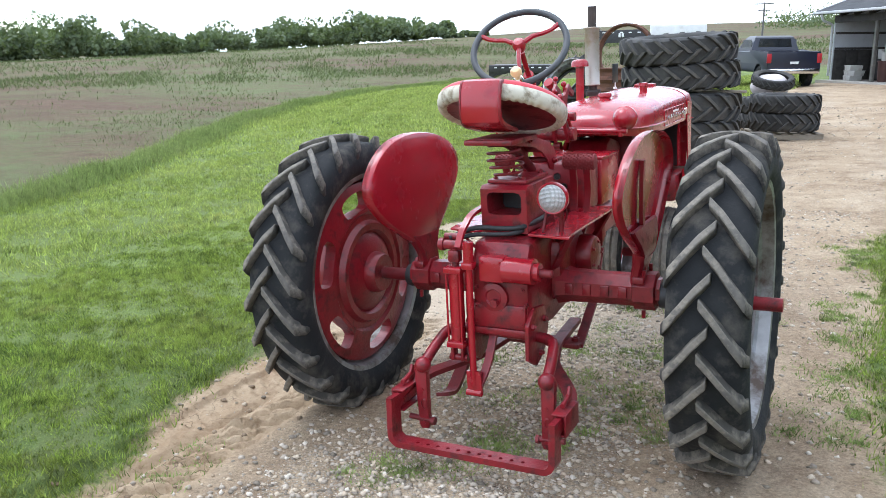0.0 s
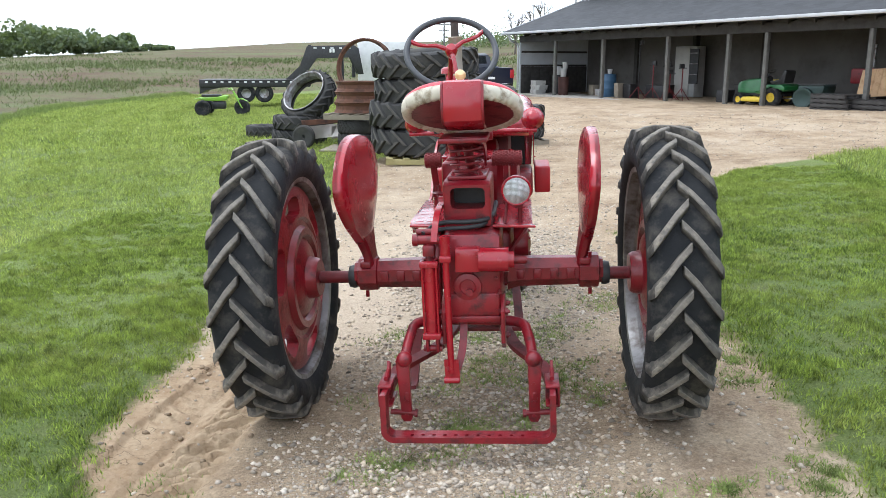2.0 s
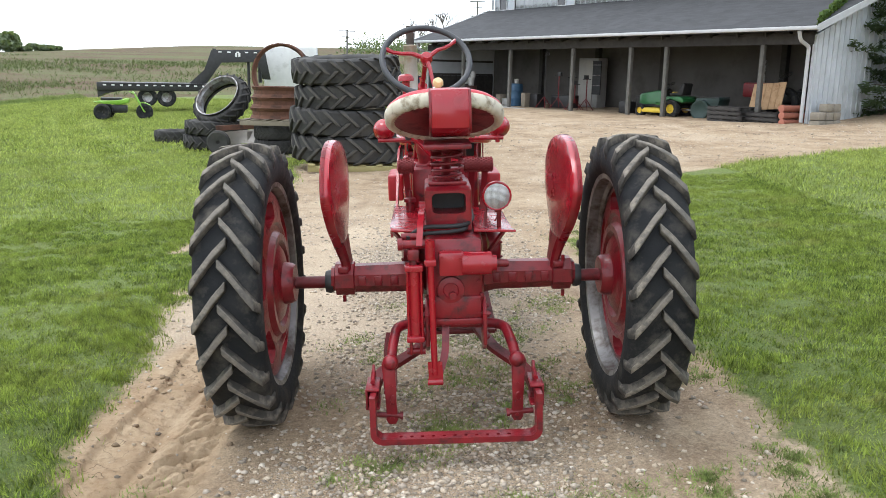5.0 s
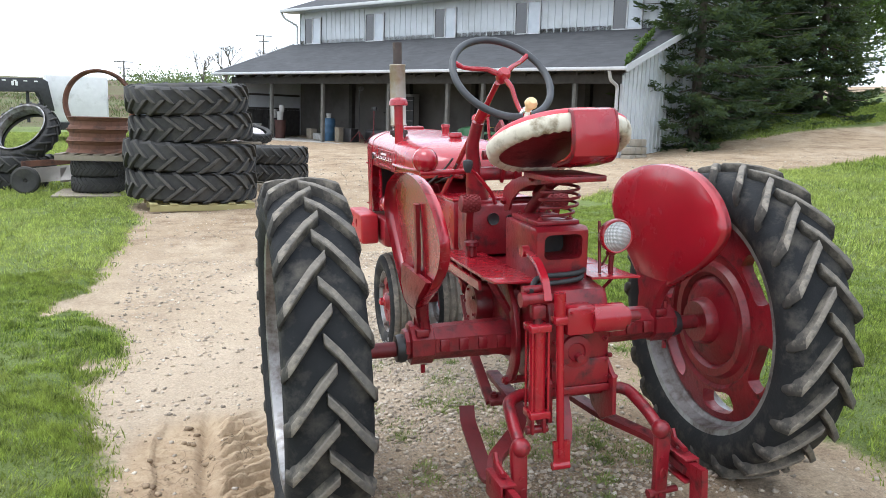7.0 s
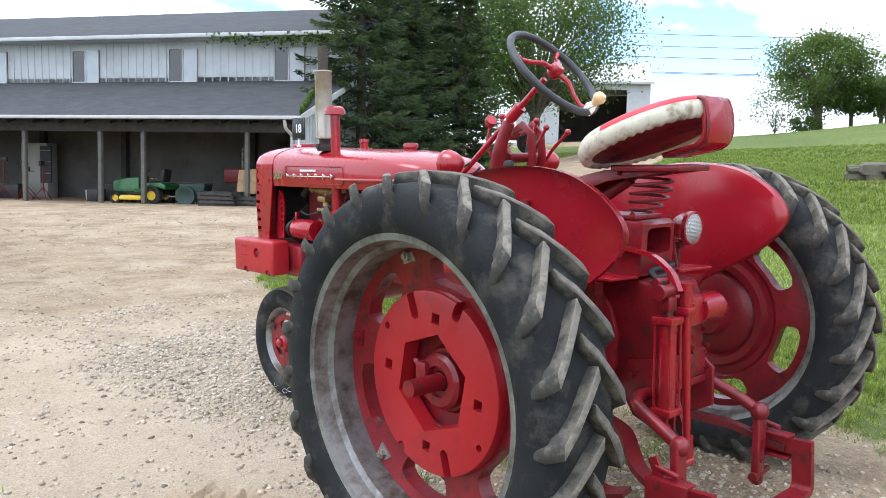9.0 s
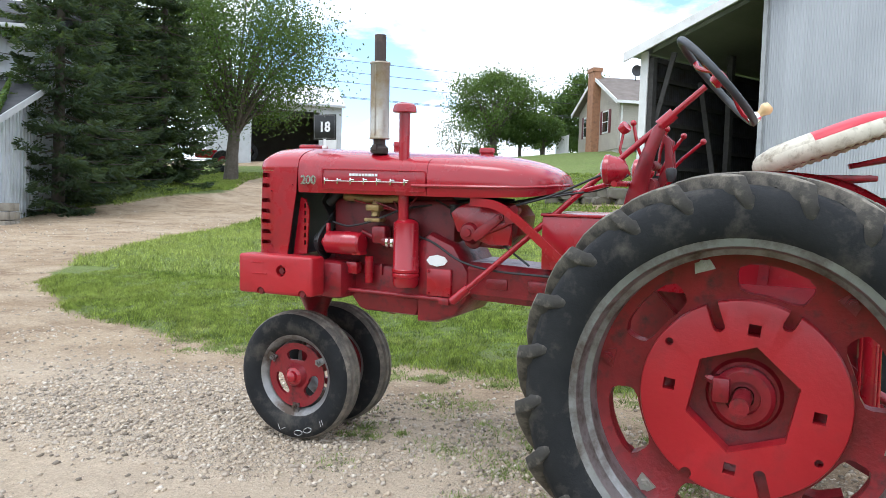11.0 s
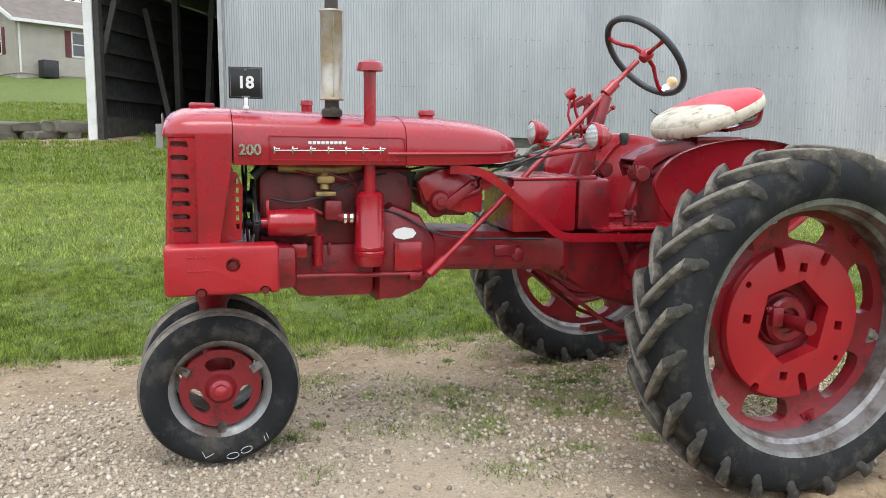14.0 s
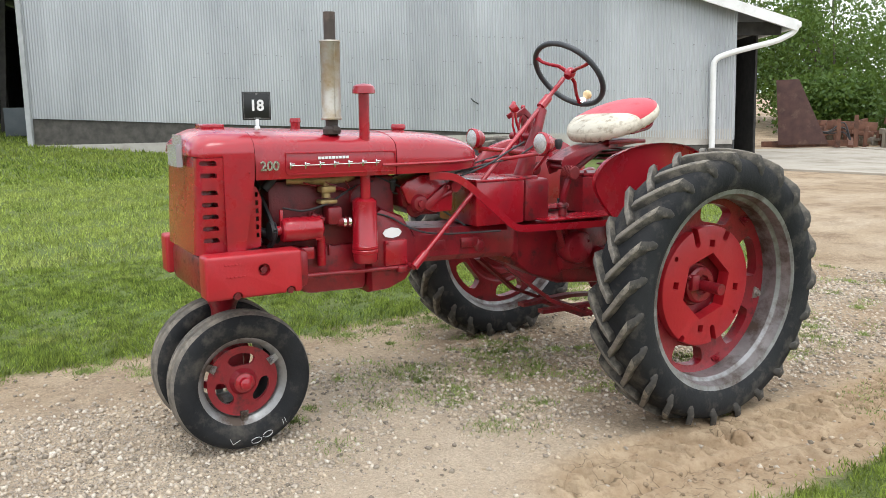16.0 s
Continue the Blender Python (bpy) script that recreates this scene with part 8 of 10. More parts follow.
for i in range(60):
    x, y = 95 + rng.uniform(-5, 25), rng.uniform(20, 70)
    u = rng.normal(size=(40, 3))
    u /= np.linalg.norm(u, axis=1)[:, None]
    cent.append(u * np.array([1.6, 1.6, 1.2]) + np.array([x, y, float(height(x, y)) + 1.0]))
    size.append(rng.uniform(0.3, 0.6, 40))
pts = np.concatenate(cent)
ob = new("tree_line", quad_mesh("tree_line", quads(pts, np.concatenate(size), rng, long=1.3), LEAF_HAZE))
tagged(ob, "distant green tree line along the field edge", "trees", kind="stuff")


def bare_tree(x, y, h, seed):
    r = random.Random(seed)
    t = thing("bare_tree", Matrix.Translation((x, y, ground_z(x, y))), "leafless grey tree behind the barn", "tree")
    bm = bmesh.new()

    def grow(p, d, l, w, depth):
        q = p + d * l
        sweep(bm, [p, p.lerp(q, 0.5) + Vector((r.uniform(-1, 1), r.uniform(-1, 1), 0)) * l * 0.05, q], [w, w * 0.8, w * 0.6], 4, caps=False)
        if depth:
            for _ in range(3):
                e = (d + Vector((r.uniform(-1, 1), r.uniform(-1, 1), r.uniform(-0.2, 0.6))) * 0.65).normalized()
                grow(p.lerp(q, r.uniform(0.6, 1.0)), e, l * r.uniform(0.55, 0.8), w * 0.6, depth - 1)

    grow(Vector((0, 0, 0)), Vector((0, 0, 1)), h * 0.33, h * 0.02, 5)
    part("trunk", bm, BARK, t)


for x, y, h, sd in ((1.5, 108, 9, 1), (-1.5, 112, 7.5, 2), (6.5, 104, 8, 3)):
    bare_tree(x, y, h, sd)

# ---- heaps of tyres, wheels and pallets at the edge of the yard ----
RUST = worn("rusty_steel", (0.12, 0.055, 0.035), (0.20, 0.095, 0.06), 5, 0.75, 0.3, (0.06, 0.04, 0.035), 4, (0.5, 0.7), 0.3)
PALLET = worn("grey_pallet_wood", (0.20, 0.17, 0.13), (0.30, 0.26, 0.20), 6, 0.85, 0.0, (0.12, 0.10, 0.08), 3, (0.5, 0.75), 0.3)
PALLET_Y = worn("yellow_pallet_wood", (0.27, 0.235, 0.10), (0.36, 0.31, 0.14), 6, 0.8, 0.0, (0.3, 0.25, 0.12), 3, (0.5, 0.75), 0.3)
OLD_RUBBER = worn("old_dusty_rubber", (0.022, 0.022, 0.022), (0.05, 0.048, 0.045), 4, 0.85, 0.0, (0.12, 0.11, 0.092), 2.5, (0.5, 0.85), 0.3)
OLD_LUG = worn("old_dusty_lug", (0.035, 0.034, 0.033), (0.085, 0.08, 0.072), 5, 0.85, 0.0, (0.15, 0.135, 0.11), 3.5, (0.5, 0.8), 0.3)
FLAT = pose(0, 0, 0, 0, 90, 0)


def tyre_thing(m, R, W, bead, lugs, bar, h, label, rim=None, group="heap of tyres"):
    bm = carcass(R, W, bead, h)
    hw = W / 2
    lathe(bm, [(bead, -hw * 0.72), (bead + 0.03, -hw * 0.6), (bead + (R - bead) * 0.55, -hw * 0.8), (R - h - 0.05, 0.0), (bead + (R - bead) * 0.55, hw * 0.8), (bead + 0.03, hw * 0.6), (bead, hw * 0.72)], BX, 40)
    ob = solid("tyre", bm, OLD_RUBBER, label, "tyre", m, group, sharp=45)
    add_lugs(ob, R, W, lugs, bar, h, OLD_LUG, OLD_RUBBER)
    return ob


def pallet(x, y, z, turn, mat, label, w=1.2, d=1.0):
    p = thing("pallet", pose(x, y, z, 0, 0, turn), label, "pallet")
    for i in range(3):
        part("bearer", box(bmesh.new(), (0, (i - 1) * (d / 2 - 0.05), 0.05), (w, 0.08, 0.09), bevel=0.005), mat, p)
    for i in range(6):
        part("board", box(bmesh.new(), (-w / 2 + 0.06 + i * (w - 0.12) / 5, 0, 0.106), (0.11, d, 0.02), bevel=0.003), mat, p)
    return p


sx, sy = -1.5, 10.45
sz = ground_z(sx, sy)
pallet(sx + 0.08, sy - 0.3, sz, 8, PALLET_Y, "weathered yellow pallet under a stack of tyres", 1.5, 1.25)
for i, (dx, dy, R, W, tx, ty) in enumerate(((0.0, 0.0, 0.99, 0.44, 0, 1), (-0.02, 0.02, 1.0, 0.44, 1, 1.5), (0.0, 0.05, 0.93, 0.41, -1, -3.5), (-0.05, 0.0, 0.92, 0.41, 1.5, -4.5))):
    tyre_thing(pose(sx + dx, sy + dy, sz + 0.34 + i * 0.435, tx, ty, 13 * i) @ FLAT, R, W, 0.52, 20, 0.085, 0.05, "big worn black tractor tyre lying in a tall stack")
b = bmesh.new()
box(b, (sx + 0.3, sy - 0.1, sz + 0.985), (1.5, 0.16, 0.035), pose(0, 0, 0, 0, 0, 0), bevel=0.004)
solid("plank", b, PALLET, "grey wooden plank between stacked tyres", "plank")
# low stack behind it
ax, ay = -0.05, 12.5
az_ = ground_z(ax, ay)
pallet(ax, ay, az_, 20, PALLET, "dark pallet under two tyres", 1.1, 1.0)
for i in range(2):
    tyre_thing(pose(ax, ay, az_ + 0.30 + i * 0.31, 0, 0, 20 * i) @ FLAT, 0.60, 0.31, 0.36, 18, 0.05, 0.035, "black tractor tyre in a low stack")
bx_, by_ = -0.45, 13.9
bz_ = ground_z(bx_, by_)
for i in range(2):
    tyre_thing(pose(bx_, by_, bz_ + 0.17 + i * 0.30, 0, 0, 25 * i) @ FLAT, 0.55, 0.30, 0.33, 16, 0.05, 0.03, "black tyre under a wrapped bundle")
b = bmesh.new()
bmesh.ops.create_icosphere(b, subdivisions=3, radius=0.36, matrix=Matrix.Translation((bx_, by_, bz_ + 0.82)) @ Matrix.Diagonal((1, 1, 0.7, 1)))
for v in b.verts:
    v.co += (v.co - Vector((bx_, by_, bz_ + 0.82))) * 0.15 * noise.noise(v.co * 5)
solid("wrapped_load", b, worn("pale_plastic_wrap", (0.42, 0.38, 0.38), (0.55, 0.50, 0.50), 5, 0.4, 0.0, None, bump=0.3), "pale plastic-wrapped load on old tyres", "wrapped load")
tyre_thing(pose(bx_ + 0.05, by_ - 0.1, bz_ + 0.95, 15, 8, 0) @ FLAT, 0.40, 0.18, 0.27, 20, 0.03, 0.015, "small black tyre lying on a bundle")
# rims on a pallet on two car tyres
rx, ry = -3.1, 12.4
rz = ground_z(rx, ry)
b = bmesh.new()
box(b, (rx + 0.1, ry - 0.1, rz + 0.03), (1.5, 1.3, 0.03), bevel=0.004)
solid("board", b, PALLET, "pale weathered sheet of board lying on the grass", "board")
for i in range(2):
    tyre_thing(pose(rx, ry, rz + 0.19 + i * 0.27, 0, 0, 30 * i) @ FLAT, 0.44, 0.265, 0.24, 30, 0.02, 0.012, "worn black car tyre under a pallet of rims")
pallet(rx, ry, rz + 0.60, -6, PALLET, "grey pallet carrying rusty wheel rims", 1.15, 1.0)


def rim_hoop(m, r, w, label, mat=RUST):
    b = bmesh.new()
    lathe(b, [(r - 0.055, -w * 0.2), (r - 0.03, -w * 0.32), (r - 0.02, -w * 0.47), (r, -w / 2), (r + 0.008, -w * 0.49), (r - 0.01, -w * 0.44), (r - 0.02, -w * 0.28), (r - 0.045, -w * 0.17), (r - 0.045, w * 0.17), (r - 0.02, w * 0.28), (r - 0.01, w * 0.44), (r + 0.008, w * 0.49), (r, w / 2), (r - 0.02, w * 0.47), (r - 0.03, w * 0.32), (r - 0.055, w * 0.2)], BX, 56, True)
    return solid("wheel_rim", b, mat, label, "wheel rim", m, "loose wheel rims")


for i in range(3):
    rim_hoop(pose(rx + 0.02 * i, ry, rz + 0.83 + i * 0.2) @ FLAT, 0.50, 0.2, "rusty brown steel rim stacked on a pallet")
hx, hy = -3.2, 13.5
hz = ground_z(hx, hy)
for i in range(3):
    tyre_thing(pose(hx, hy, hz + 0.17 + i * 0.30, 0, 0, 40 * i) @ FLAT, 0.5, 0.30, 0.3, 16, 0.05, 0.03, "black tyre under an upright rim")
rim_hoop(pose(hx + 0.05, hy - 0.1, hz + 0.92 + 0.62, 0, 0, 78), 0.62, 0.16, "large rusty rim standing on edge")
tyre_thing(pose(hx + 1.05, hy - 0.2, hz + 0.42, 0, 0, 80), 0.43, 0.12, 0.33, 20, 0.02, 0.012, "thin black tyre standing on edge")
rim_hoop(pose(hx + 1.0, hy - 0.55, hz + 0.45, 0, 0, 84), 0.45, 0.14, "rusty rim standing on edge")
# leaning drive wheel on tyres
lx, ly = -4.75, 13.9
lz = ground_z(lx, ly)
for i in range(2):
    tyre_thing(pose(lx + 0.1 * i, ly, lz + 0.17 + i * 0.30, 0, 0, 17 * i) @ FLAT, 0.60 + 0.06 * i, 0.30, 0.36, 18, 0.05, 0.035, "black tractor tyre lying on the grass")
lean_m = pose(lx + 0.25, ly - 0.05, lz + 1.02, 0, 38, 62)
tyre_thing(lean_m, 0.64, 0.32, 0.47, 20, 0.05, 0.035, "old tractor tyre leaning on other tyres")
rim_hoop(lean_m @ pose(-0.08, 0, 0), 0.50, 0.26, "dull galvanised rim in a leaning tyre", GALV)
tyre_thing(pose(-6.1, 15.7, ground_z(-6.1, 15.7) + 0.15, 0, 0, 0) @ FLAT, 0.46, 0.28, 0.27, 16, 0.05, 0.03, "black tyre lying on the grass")
# plough bottoms
plough = thing("plough", pose(-3.75, 12.7, ground_z(-3.75, 12.7), 0, 0, 12), "old plough with bright steel mouldboards and a small wheel", "plough")
for k in range(2):
    b = bmesh.new()
    rows = []
    for i in range(7):
        t = i / 6
        rows.append([Vector((-0.45 + 0.8 * t + k * 0.45, 0.12 * math.sin(t * 2.5) + w * 0.10 * t + k * 0.12, 0.18 + 0.26 * w + 0.06 * t)) for w in np.linspace(0, 1, 5)])
    for a_, c_ in zip(rows, rows[1:]):
        va, vb = [b.verts.new(p) for p in a_], [b.verts.new(p) for p in c_]
        bridge(b, va, vb, False)
    bmesh.ops.remove_doubles(b, verts=b.verts, dist=0.0005)
    bmesh.ops.solidify(b, geom=b.faces, thickness=0.012)
    part("mouldboard", b, worn("bright_plough_steel", (0.5, 0.46, 0.42), (0.66, 0.62, 0.57), 4, 0.35, 0.7, (0.3, 0.2, 0.14), 4, (0.5, 0.75), 0.1), plough)
b = bmesh.new()
sweep(b, [(-0.6, 0.2, 0.5), (0.3, 0.3, 0.55), (1.0, 0.4, 0.5)], 0, flat=(0.03, 0.05))
part("beam", b, RUST, plough)
b = bmesh.new()
lathe(b, [(0.13, -0.05), (0.2, -0.06), (0.235, -0.04), (0.24, 0), (0.235, 0.04), (0.2, 0.06), (0.13, 0.05), (0.04, 0.02), (0.04, -0.02)], pose(-0.55, -0.05, 0.24, 0, 0, 70) @ BX, 32, True)
part("wheel", b, OLD_RUBBER, plough)

# ---- green three-wheeler ----
ATV_G = worn("lime_green_plastic", (0.20, 0.42, 0.04), (0.26, 0.50, 0.06), 5, 0.4, 0.0, None, bump=0.02)
atv = thing("three_wheeler", pose(-10.85, 25.5, ground_z(-10.85, 25.5), 0, 0, 12), "small lime green three-wheeled off-road cycle on the lawn", "three-wheeler")
for x, y in ((-0.62, -0.42), (-0.62, 0.42), (0.72, 0.0)):
    b = bmesh.new()
    lathe(b, [(0.12, -0.1), (0.22, -0.13), (0.27, -0.1), (0.29, 0), (0.27, 0.1), (0.22, 0.13), (0.12, 0.1), (0.03, 0.03), (0.03, -0.03)], pose(x, y, 0.28, 0, 0, 90) @ BX, 28, True)
    part("wheel", b, RUBBER, atv)
b = bmesh.new()
slab(b, [(-0.95, 0.62), (-0.7, 0.66), (-0.2, 0.62), (0.1, 0.74), (0.25, 0.72), (0.2, 0.58), (-0.1, 0.52), (-0.6, 0.55)], 0.34, axes((0, 0, 0), (1, 0, 0), (0, 0, 1), (0, -1, 0)), bevel=0.04)
part("bodywork", b, ATV_G, atv)
b = bmesh.new()
box(b, (-0.35, 0, 0.72), (0.7, 0.26, 0.09), bevel=0.03)
part("saddle", b, BLACK, atv)
b = bmesh.new()
box(b, (-0.1, 0, 0.38), (0.5, 0.26, 0.28), bevel=0.05)
rod(b, (-0.62, -0.5, 0.28), (-0.62, 0.5, 0.28), 0.03)
part("engine", b, BLACK, atv)
b = bmesh.new()
for y in (-0.09, 0.09):
    rod(b, (0.72, y * 1.4, 0.28), (0.42, y, 0.88), 0.022)
sweep(b, arc_pts([(0.3, -0.36, 0.98), (0.4, -0.15, 0.92), (0.4, 0.15, 0.92), (0.3, 0.36, 0.98)], 4, 0.1), 0.018)
slab(b, [(0.5, 0.6), (0.72, 0.63), (0.95, 0.5), (0.72, 0.58)], 0.18, axes((0, 0, 0), (1, 0, 0), (0, 0, 1), (0, -1, 0)))
part("front_fork", b, ATV_G, atv)

# ---- black gooseneck trailer, white box trailer, pickup ----
trailer = thing("flatbed_trailer", pose(-13.1, 30.1, 0.0, 0, 0, 14), "black gooseneck flatbed trailer parked on the lawn", "trailer")
b = bmesh.new()
box(b, (2.0, 1.1, 0.88), (4.4, 2.3, 0.10), bevel=0.01)
box(b, (1.9, 0.0, 0.78), (4.6, 0.10, 0.32), bevel=0.01)
box(b, (1.9, 2.2, 0.78), (4.6, 0.10, 0.32), bevel=0.01)
slab(b, [(-0.4, 0.94), (0.6, 0.94), (0.6, 0.62), (-0.1, 0.5), (-0.4, 0.35)], 2.1, axes((0, 1.1, 0), (1, 0, 0), (0, 0, 1), (0, -1, 0)))
part("deck", b, BLACK, trailer)
for x in (1.5, 2.25):
    b = bmesh.new()
    lathe(b, [(0.2, -0.11), (0.33, -0.13), (0.38, -0.1), (0.38, 0.1), (0.33, 0.13), (0.2, 0.11)], pose(x, 0.15, 0.36, 0, 0, 90) @ BX, 32, True)
    w = part("wheel", b, RUBBER, trailer)
    b = bmesh.new()
    lathe(b, [(0.0, 0.03), (0.1, 0.03), (0.16, 0.07), (0.2, 0.08), (0.2, -0.08), (0.0, -0.05)], pose(x, 0.15, 0.36, 0, 0, -90) @ BX, 24)
    part("hub", b, GALV, w)
b = bmesh.new()
for y in (0.3, 1.9):
    slab(b, [(3.0, 0.72), (3.7, 0.72), (4.5, 1.84), (5.95, 1.88), (6.25, 1.15), (6.5, 1.15), (6.3, 2.25), (6.1, 2.38), (4.1, 2.32), (3.8, 1.5), (3.2, 0.98)], 0.16, axes((0, y, 0), (1, 0, 0), (0, 0, 1), (0, -1, 0)), bevel=0.012)
for x, z in ((3.9, 1.5), (4.6, 2.1), (5.4, 2.12), (6.1, 2.1)):
    box(b, (x, 1.1, z), (0.16, 1.6, 0.3))
box(b, (4.22, 1.1, 2.25), (0.14, 1.7, 0.26))
sweep(b, [(6.1, 1.1, 2.2), (6.1, 1.1, 1.0)], 0.08, 8)
sweep(b, [(5.6, 0.5, 2.2), (5.6, 0.5, 0.7)], 0.06, 8)
part("gooseneck", b, BLACK, trailer)
for i in range(14):
    part("reflector", box(bmesh.new(), (-0.1 + i * 0.32, -0.054, 0.84), (0.12, 0.012, 0.05)), WHITE, trailer, "white reflective strip")
for i in range(5):
    part("reflector", box(bmesh.new(), (4.45 + i * 0.36, 0.21, 2.25), (0.13, 0.02, 0.05)), WHITE, trailer, "white reflective strip")
b = bmesh.new()
for dx in (0.0, 0.13):
    box(b, (5.1 + dx, 0.21, 2.14), (0.09, 0.02, 0.16), bevel=0.01)
part("maker_badge", b, WHITE, trailer)
box_tr = thing("box_trailer", pose(-6.7, 36.2, ground_z(-6.7, 36.2), 0, 0, 10), "white enclosed box trailer behind the flatbed", "trailer")
part("body", box(bmesh.new(), (0, 0, 1.75), (2.4, 4.0, 2.0), bevel=0.12, seg=3), WHITE_TRIM, box_tr)
for x in (-1.05, 1.05):
    b = bmesh.new()
    lathe(b, [(0.0, -0.1), (0.3, -0.1), (0.34, 0), (0.3, 0.1), (0.0, 0.1)], pose(x, 0, 0.36) @ BX, 24)
    part("wheel", b, RUBBER, box_tr)
part("frame", box(bmesh.new(), (0, 0, 0.62), (2.2, 4.0, 0.3)), BLACK, box_tr)

NAVY = worn("navy_car_paint", (0.006, 0.009, 0.022), (0.010, 0.014, 0.032), 2, 0.35, 0.0, None, bump=0, coat=0.3)
truck = thing("pickup_truck", pose(-2.35, 32.4, ground_z(-2.3, 32) + 0.02, 0, 0, 24), "dark blue pickup truck parked at the yard edge", "pickup truck")
b = bmesh.new()
slab(b, [(-2.7, 0.55), (-2.75, 0.75), (-2.7, 1.32), (-0.65, 1.34), (-0.6, 1.36), (1.15, 1.32), (2.55, 1.18), (2.75, 0.95), (2.75, 0.55)], 1.95, axes((0, 0, 0), (0, 1, 0), (0, 0, 1), (1, 0, 0)), bevel=0.06)
cutter = bmesh.new()
box(cutter, (0, -1.72, 1.25), (1.6, 1.85, 0.6))
for y in (-1.75, 1.75):
    rod(cutter, (-1.2, y, 0.42), (-0.7, y, 0.42), 0.47, n=24)
    rod(cutter, (0.7, y, 0.42), (1.2, y, 0.42), 0.47, n=24)
part("body", cut(b, cutter), NAVY, truck)
b = bmesh.new()
loft(b, [[Vector((sx_ * w, y, z)) for sx_, y in ((-1, y0), (1, y0), (1, y1), (-1, y1))] for z, w, y0, y1 in ((1.33, 0.92, -0.62, 1.35), (1.85, 0.74, -0.45, 0.65), (1.92, 0.66, -0.3, 0.5))])
part("cab", b, NAVY, truck)
b = bmesh.new()
slab(b, [(-0.66, 1.38), (0.66, 1.38), (0.58, 1.8), (-0.58, 1.8)], 0.02, axes((0, -0.56, 0), (1, 0, 0), (0, 0, 1), (0, -1, 0)))
part("rear_window", b, GLASS_DARK, truck)
for s in (-1, 1):
    b = bmesh.new()
    slab(b, [(-0.45, 1.40), (1.0, 1.40), (0.6, 1.78), (-0.38, 1.78)], 0.02, axes((s * 0.86, 0, 0), (0, 1, 0), (0, 0, 1), (1, 0, 0)))
    part("side_window", b, GLASS_DARK, truck)
    b = bmesh.new()
    box(b, (s * 0.90, -2.72, 1.08), (0.16, 0.06, 0.34), bevel=0.01)
    part("tail_light", b, RED_BRIGHT, truck)
    for y in (-1.75, 1.75):
        b = bmesh.new()
        lathe(b, [(0.0, -0.1), (0.2, -0.1), (0.36, -0.12), (0.4, -0.08), (0.4, 0.08), (0.36, 0.12), (0.2, 0.1), (0.0, 0.1)], pose(s * 0.84, y, 0.40) @ BX, 32)
        w = part("wheel", b, RUBBER, truck)
b = bmesh.new()
box(b, (0, -2.8, 0.62), (1.8, 0.14, 0.18), bevel=0.03)
part("bumper", b, CHROME, truck)
b = bmesh.new()
box(b, (0, -2.76, 0.92), (0.3, 0.02, 0.09))
part("plate", b, WHITE, truck)

# ---- power line ----
for x, y, h, z in ((6.8, 116.5, 8.5, 3.2), (-10.7, 106.0, 5.2, 1.6)):
    pole = thing("utility_pole", Matrix.Translation((x, y, z)), "wooden utility pole far across the field", "utility pole")
    b = bmesh.new()
    rod(b, (0, 0, -3), (0, 0, h), 0.14, 0.1)
    part("pole", b, POST_WOOD, pole)
    for dz in (0.15, 0.9):
        part("crossarm", box(bmesh.new(), (0, 0, h - dz), (2.2 if dz < 0.5 else 1.4, 0.1, 0.12)), POST_WOOD, pole)
wires = bmesh.new()
for k, (z0, z1) in enumerate(((13.6, 12.6), (12.6, 11.8), (11.7, 11.0), (8.6, 8.2), (8.0, 7.7))):
    pts = [(46 + 40 * t - 6 * k * 0.1, 44 - 60 * t, z0 + (z1 - z0) * t - 1.0 * math.sin(math.pi * t) + (0.6 * k if k > 2 else 0)) for t in np.linspace(0, 1, 12)]
    sweep(wires, pts, 0.018, 4)
solid("power_lines", wires, BLACK, "thin power lines crossing the sky over the rise", "power lines", kind="stuff")

# ---- scrap iron and cracked concrete beyond the machine shed ----
b = bmesh.new()
for pts in ([(6.2, -13.6), (9.6, -12.4), (13.5, -17.5), (12.6, -22), (7.2, -20.5)], [(2.5, -18.5), (5.9, -13.8), (6.9, -20.4), (6.0, -26), (1.5, -26)], [(12.4, -22.2), (7.2, -20.8), (6.2, -26.2), (12, -27)]):
    slab(b, pts, 0.2, Matrix.Translation((0, 0, 0.3)))
for v in b.verts:
    v.co.z = ground_z(v.co.x, v.co.y) + (0.045 if v.co.z > 0.3 else -0.2)
solid("concrete_apron", b, worn("old_tan_concrete", (0.30, 0.27, 0.22), (0.40, 0.36, 0.30), 1.2, 0.9, 0.0, (0.2, 0.17, 0.12), 1.0, (0.48, 0.7), 0.2), "cracked pale concrete slabs with grass in the joints", "concrete", kind="structure")
scrap = thing("scrap_plow", pose(13.4, -21.0, ground_z(13.4, -21) + 0.02, 0, 0, 35), "rusty dark snow blade standing upright with hydraulic hoses", "implement")
b = bmesh.new()
loft(b, [[Vector((x * w + 0.25 * z, y * 0.25, z)) for x, y in ((-1, -1), (1, -1), (1, 1), (-1, 1))] for z, w in ((0.1, 0.75), (0.7, 0.62), (2.2, 0.34))])
part("upright", b, worn("rusty_maroon_paint", (0.06, 0.03, 0.028), (0.11, 0.055, 0.045), 4, 0.7, 0.1, (0.2, 0.14, 0.1), 3, (0.55, 0.75), 0.3), scrap)
b = bmesh.new()
for i in range(3):
    sweep(b, arc_pts([(-0.2 + 0.1 * i, -0.3, 0.7), (-0.7, -0.6 - 0.1 * i, 0.4), (-1.2, -0.7, 0.9 - 0.2 * i), (-1.4, -0.6, 0.2)], 5, 0.3), 0.025, 6)
part("hose", b, HOSE, scrap)
b = bmesh.new()
